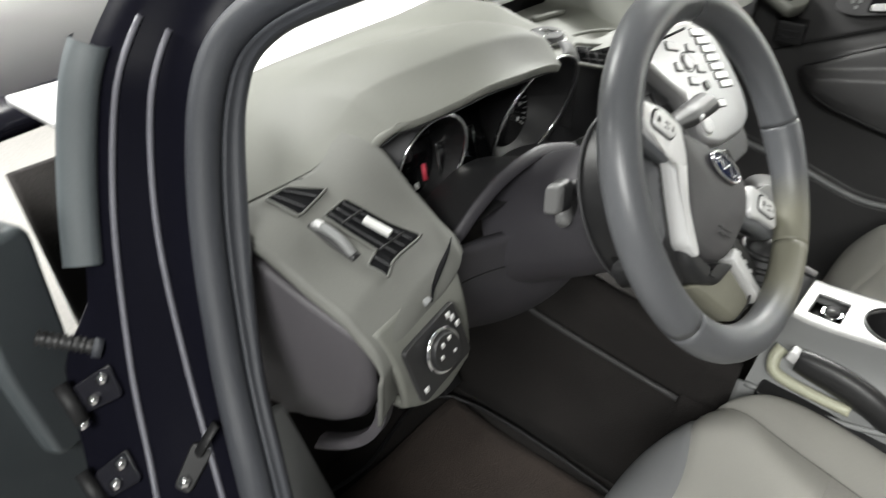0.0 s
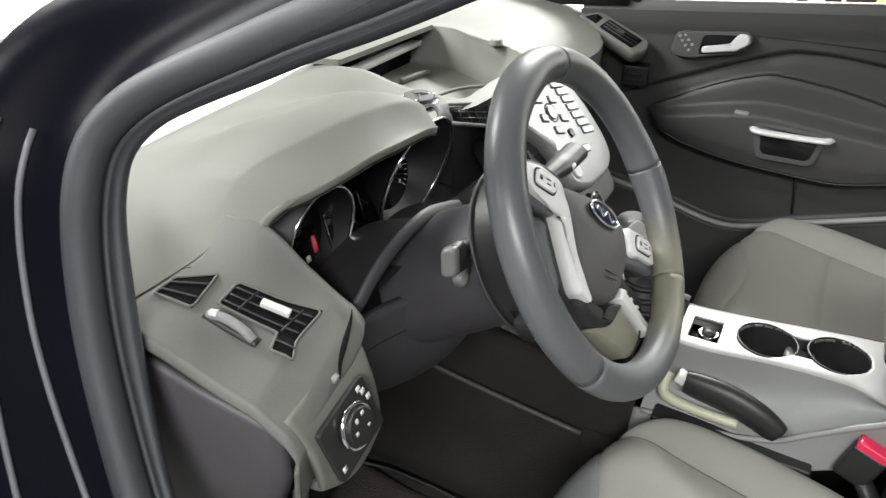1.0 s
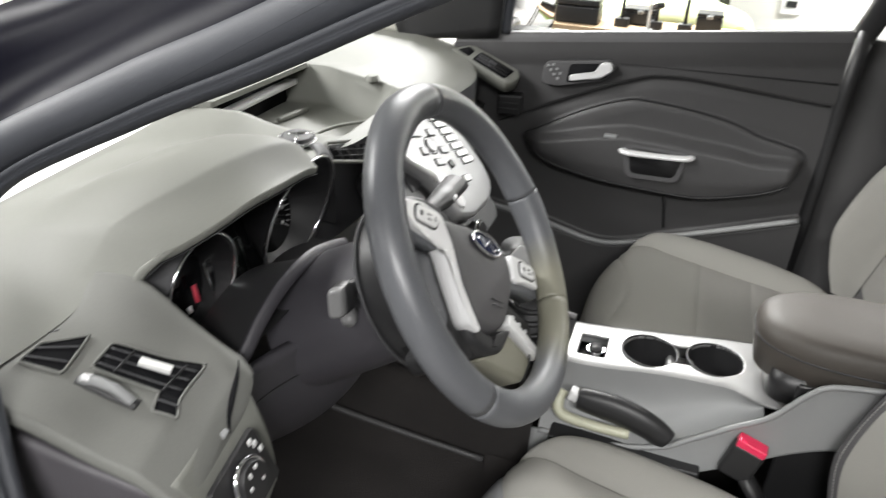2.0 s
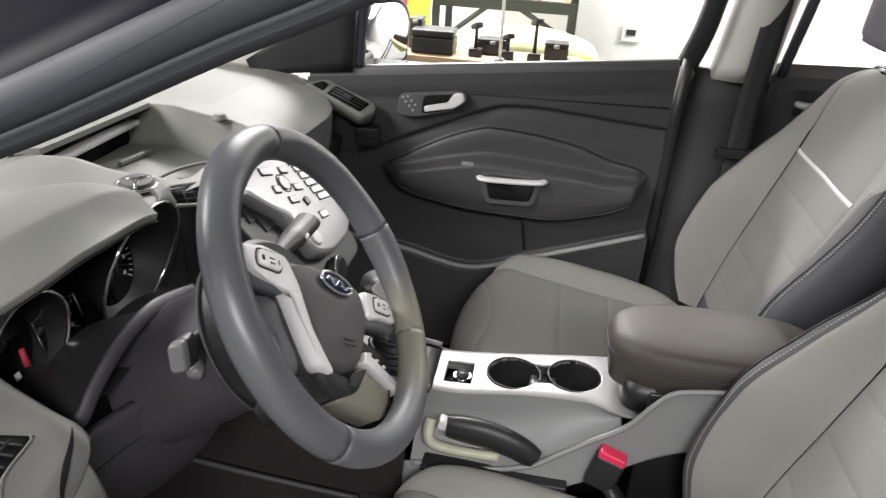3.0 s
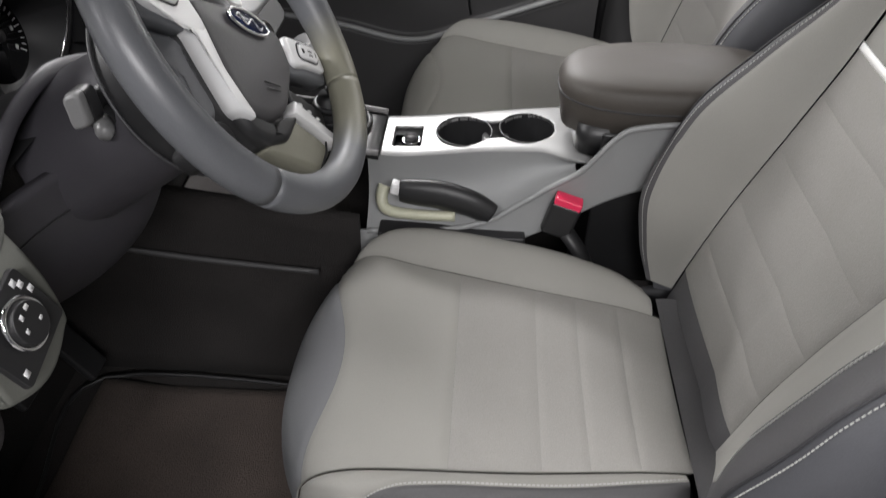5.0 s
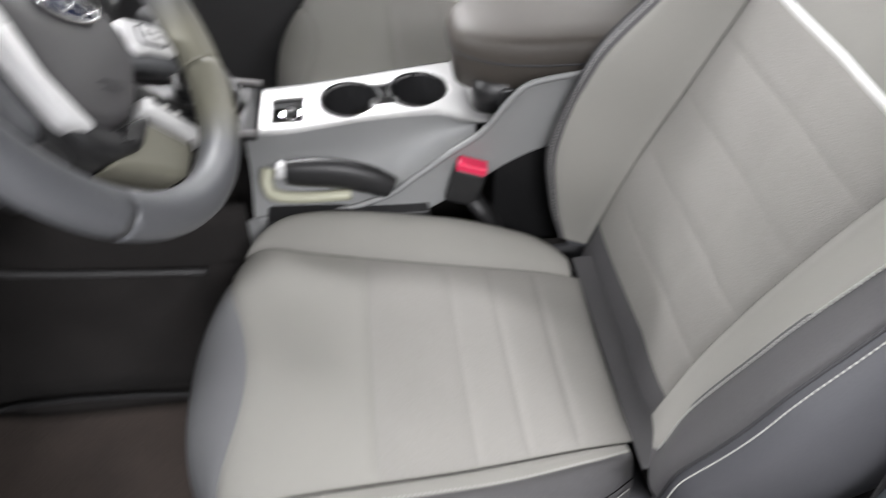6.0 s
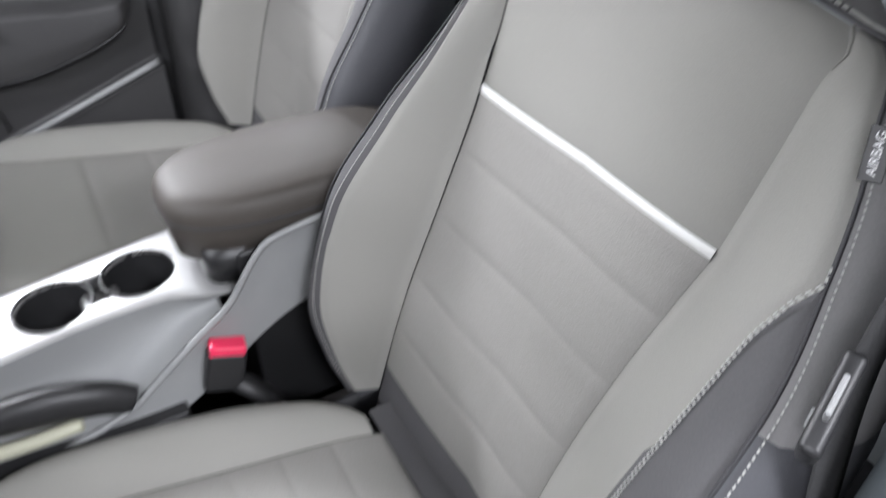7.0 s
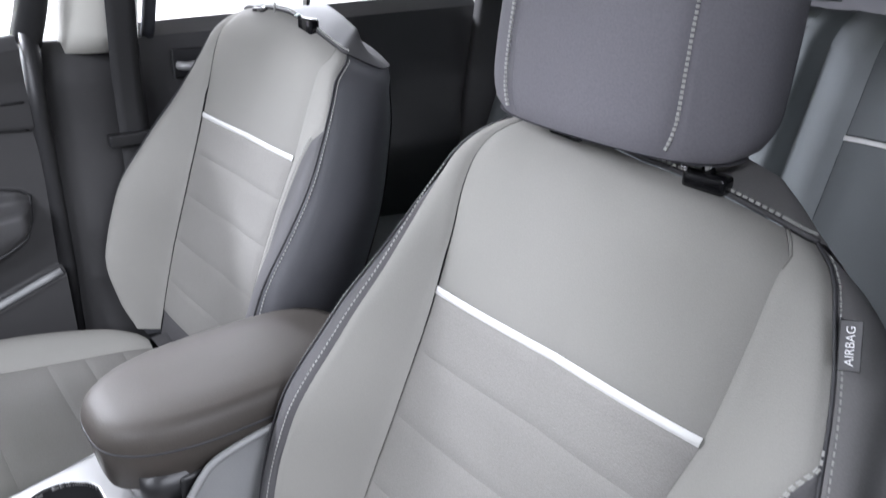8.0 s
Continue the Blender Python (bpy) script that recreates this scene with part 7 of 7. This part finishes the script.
# ---- things beyond the passenger window ----
shelf = thing("storage_shelf", (2.7, 0.52, 0), "black steel storage shelf against the wall", "shelf")
for px in (2.52, 2.95):
    for py in (0.20, 0.84):
        part("upright", box(px - 0.018, px + 0.018, py - 0.018, py + 0.018, 0, 1.9), M_STEEL, shelf, smooth=False, bevel=0.003)
for pz_ in (0.40, 1.10, 1.62):
    part("shelf_board", box(2.50, 2.97, 0.19, 0.85, pz_, pz_ + 0.014), M_CARD, shelf, "plain fibreboard shelf board", smooth=False)
    for px in (2.50, 2.97):
        part("shelf_beam", box(px - 0.012, px + 0.012, 0.19, 0.85, pz_ - 0.03, pz_ + 0.022), M_STEEL, shelf, smooth=False, bevel=0.003)
for a, b in (((0.82, 0.905), (0.58, 1.095)), ((0.21, 0.955), (0.49, 1.105))):
    part("brace", tube([(2.50, a[0], a[1]), (2.50, b[0], b[1])], 0.012, 6, up=(1, 0, 0)), M_STEEL, shelf)
for k, (py, w, h) in enumerate(((0.30, 0.10, 0.22), (0.70, 0.16, 0.18), (0.50, 0.14, 0.14))):
    crate = thing("storage_box", (2.7, py, 1.118), "cardboard storage box on the shelf", "box", "boxes on the shelf")
    part("carton", box(2.56, 2.86, py - w / 2, py + w / 2, 1.116, 1.116 + h), M_CARD if k else M_WHITE, crate, smooth=False, bevel=0.003)
    part("flap", box(2.56, 2.86, py - 0.004, py + 0.004, 1.116 + h, 1.118 + h), M_CARD, crate, smooth=False)
boat = thing("inflatable_boat", (2.15, 0.45, 0), "lime green inflatable boat propped on a stand", "boat")
part("hull_tube", tube(curve_points([(2.08, 0.92, 0.88), (2.07, 0.767, 0.912), (2.06, 0.587, 0.945), (2.06, 0.398, 0.972), (2.07, 0.272, 0.960), (2.12, 0.205, 0.935), (2.24, 0.18, 0.91), (2.35, 0.26, 0.90), (2.37, 0.5, 0.89), (2.37, 0.88, 0.87)], 6), lambda t: 0.090 + 0.015 * math.sin(t * 3.1), 18), material("pale_lime_fabric", (0.62, 0.68, 0.40), 0.6, grain=200, bump=0.2), boat)
part("bow_cap", tube(curve_points([(2.045, 0.345, 0.930), (2.050, 0.27, 0.934), (2.09, 0.20, 0.918), (2.18, 0.175, 0.90), (2.27, 0.19, 0.89)], 6), lambda t: 0.098 - 0.03 * max(0, 0.25 - t), 18), M_GREEN, boat, "lime green bow of the boat")
part("boat_floor", grid(lambda u, v: (2.06 + 0.28 * u, 0.2 + 0.66 * v, 0.88), steps(0, 1, 6), steps(0, 1, 6)), material("pale_boat_floor", (0.6, 0.62, 0.5), 0.6), boat, thick=0.02)
part("boat_stand", box(2.00, 2.38, 0.22, 0.84, 0.0, 0.80), M_WHITE, boat, bevel=0.01)
bench_ob = thing("work_bench", (1.78, 0.5, 0), "narrow work bench with small gear on it", "bench")
part("bench_top", box(1.68, 1.92, 0.16, 0.86, 0.97, 0.995), M_CARD, bench_ob, smooth=False, bevel=0.003)
for py in (0.19, 0.83):
    for px in (1.71, 1.89):
        part("leg", box(px - 0.015, px + 0.015, py - 0.015, py + 0.015, 0, 0.97), M_STEEL, bench_ob, smooth=False)
for py, h, name in ((0.56, 0.11, "clamp_stand"), (0.34, 0.14, "clamp_stand"), (0.44, 0.08, "clamp_stand")):
    cl = thing(name, (1.76, py, 0.995), "small dark clamp stand on the bench", "clamp")
    part("base", box(1.74, 1.78, py - 0.025, py + 0.025, 0.995, 1.025), M_BLACK, cl, bevel=0.004)
    part("post", tube([(1.76, py, 1.02), (1.76, py, 0.995 + h)], 0.007, 8, up=(1, 0, 0)), M_STEEL, cl)
    part("head", block(pose(1.76, py, 0.995 + h, 0, 20, 30), 0.05, 0.03, 0.018), M_BLACK, cl, bevel=0.004)
case = thing("tool_case", (1.77, 0.72, 0.995), "black plastic tool case on the bench", "case")
part("body", box(1.72, 1.84, 0.64, 0.80, 0.995, 1.055), M_BLACK, case, bevel=0.006)
part("lid", box(1.72, 1.84, 0.64, 0.80, 1.057, 1.082), M_BLACK, case, bevel=0.006)
for py, w, h in ((0.26, 0.09, 0.05), (0.50, 0.12, 0.045), (0.80, 0.05, 0.10)):
    gear = thing("equipment_case", (1.84, py, 0.995), "small black equipment case on the bench", "case", "cases on the bench")
    part("body", box(1.80, 1.89, py - w / 2, py + w / 2, 0.995, 0.995 + h), M_BLACK, gear, bevel=0.005)
    part("lid", box(1.80, 1.89, py - w / 2, py + w / 2, 0.997 + h, 1.008 + h), M_BLACK, gear, bevel=0.003)
    part("catch", box(1.795, 1.80, py - 0.01, py + 0.01, 0.99 + h, 1.004 + h), M_GREY, gear)
carton = thing("cardboard_box", (1.6, 0.93, 0), "open cardboard box standing on end", "box")
part("carton", box(1.50, 1.72, 0.87, 1.0, 0.0, 1.05), M_CARD, carton, smooth=False, bevel=0.004)
part("flap", block(pose(1.50, 0.93, 1.06, 0, 25, 0), 0.12, 0.13, 0.005), M_CARD, carton, smooth=False)
for k, (py, mat_k, name) in enumerate(((0.93, M_BLUEBOARD, "blue"), (0.90, M_RED, "red"), (0.86, M_GREEN, "lime green"))):
    oar = thing("paddle", (2.3, py, 0), f"{name} plastic paddle leaning on the shelf", "paddle", "paddles")
    part("blade", slab(rounded([(-0.05, 0.0), (0.05, 0.0), (0.06, 0.35), (-0.06, 0.35)], 0.03, 5), plane_at((2.30, py + 0.02, 0.98), (0.3, -0.95, 0), (0.1, 0, 1)), 0.012, 0.003), mat_k, oar, bevel=0.003)
    part("shaft", tube([(2.30, py + 0.02, 0.0), (2.31, py + 0.02, 1.0)], 0.014, 8, up=(1, 0, 0)), M_STEEL, oar)
outlet = thing("wall_outlet", (3.195, -0.134, 0.9), "white double wall outlet with dark slots", "outlet")
part("plate", box(3.188, 3.198, -0.185, -0.085, 0.865, 0.955), M_WHITE, outlet, bevel=0.002)
part("slot", box(3.184, 3.189, -0.160, -0.110, 0.900, 0.930), M_BLACK, outlet, smooth=False)
pole = thing("upright_pole", (1.70, 0.462, 0.995), "thin white upright pole clamped to the bench", "pole")
part("foot", slab(oval(0.02, 0.02, 20), Matrix.Translation((1.70, 0.462, 0.995)), 0.012, 0.004), M_GREY, pole)
part("rod", tube([(1.70, 0.462, 1.005), (1.70, 0.464, 1.2), (1.70, 0.466, 1.55)], 0.0055, 10, up=(1, 0, 0)), M_WHITE, pole)
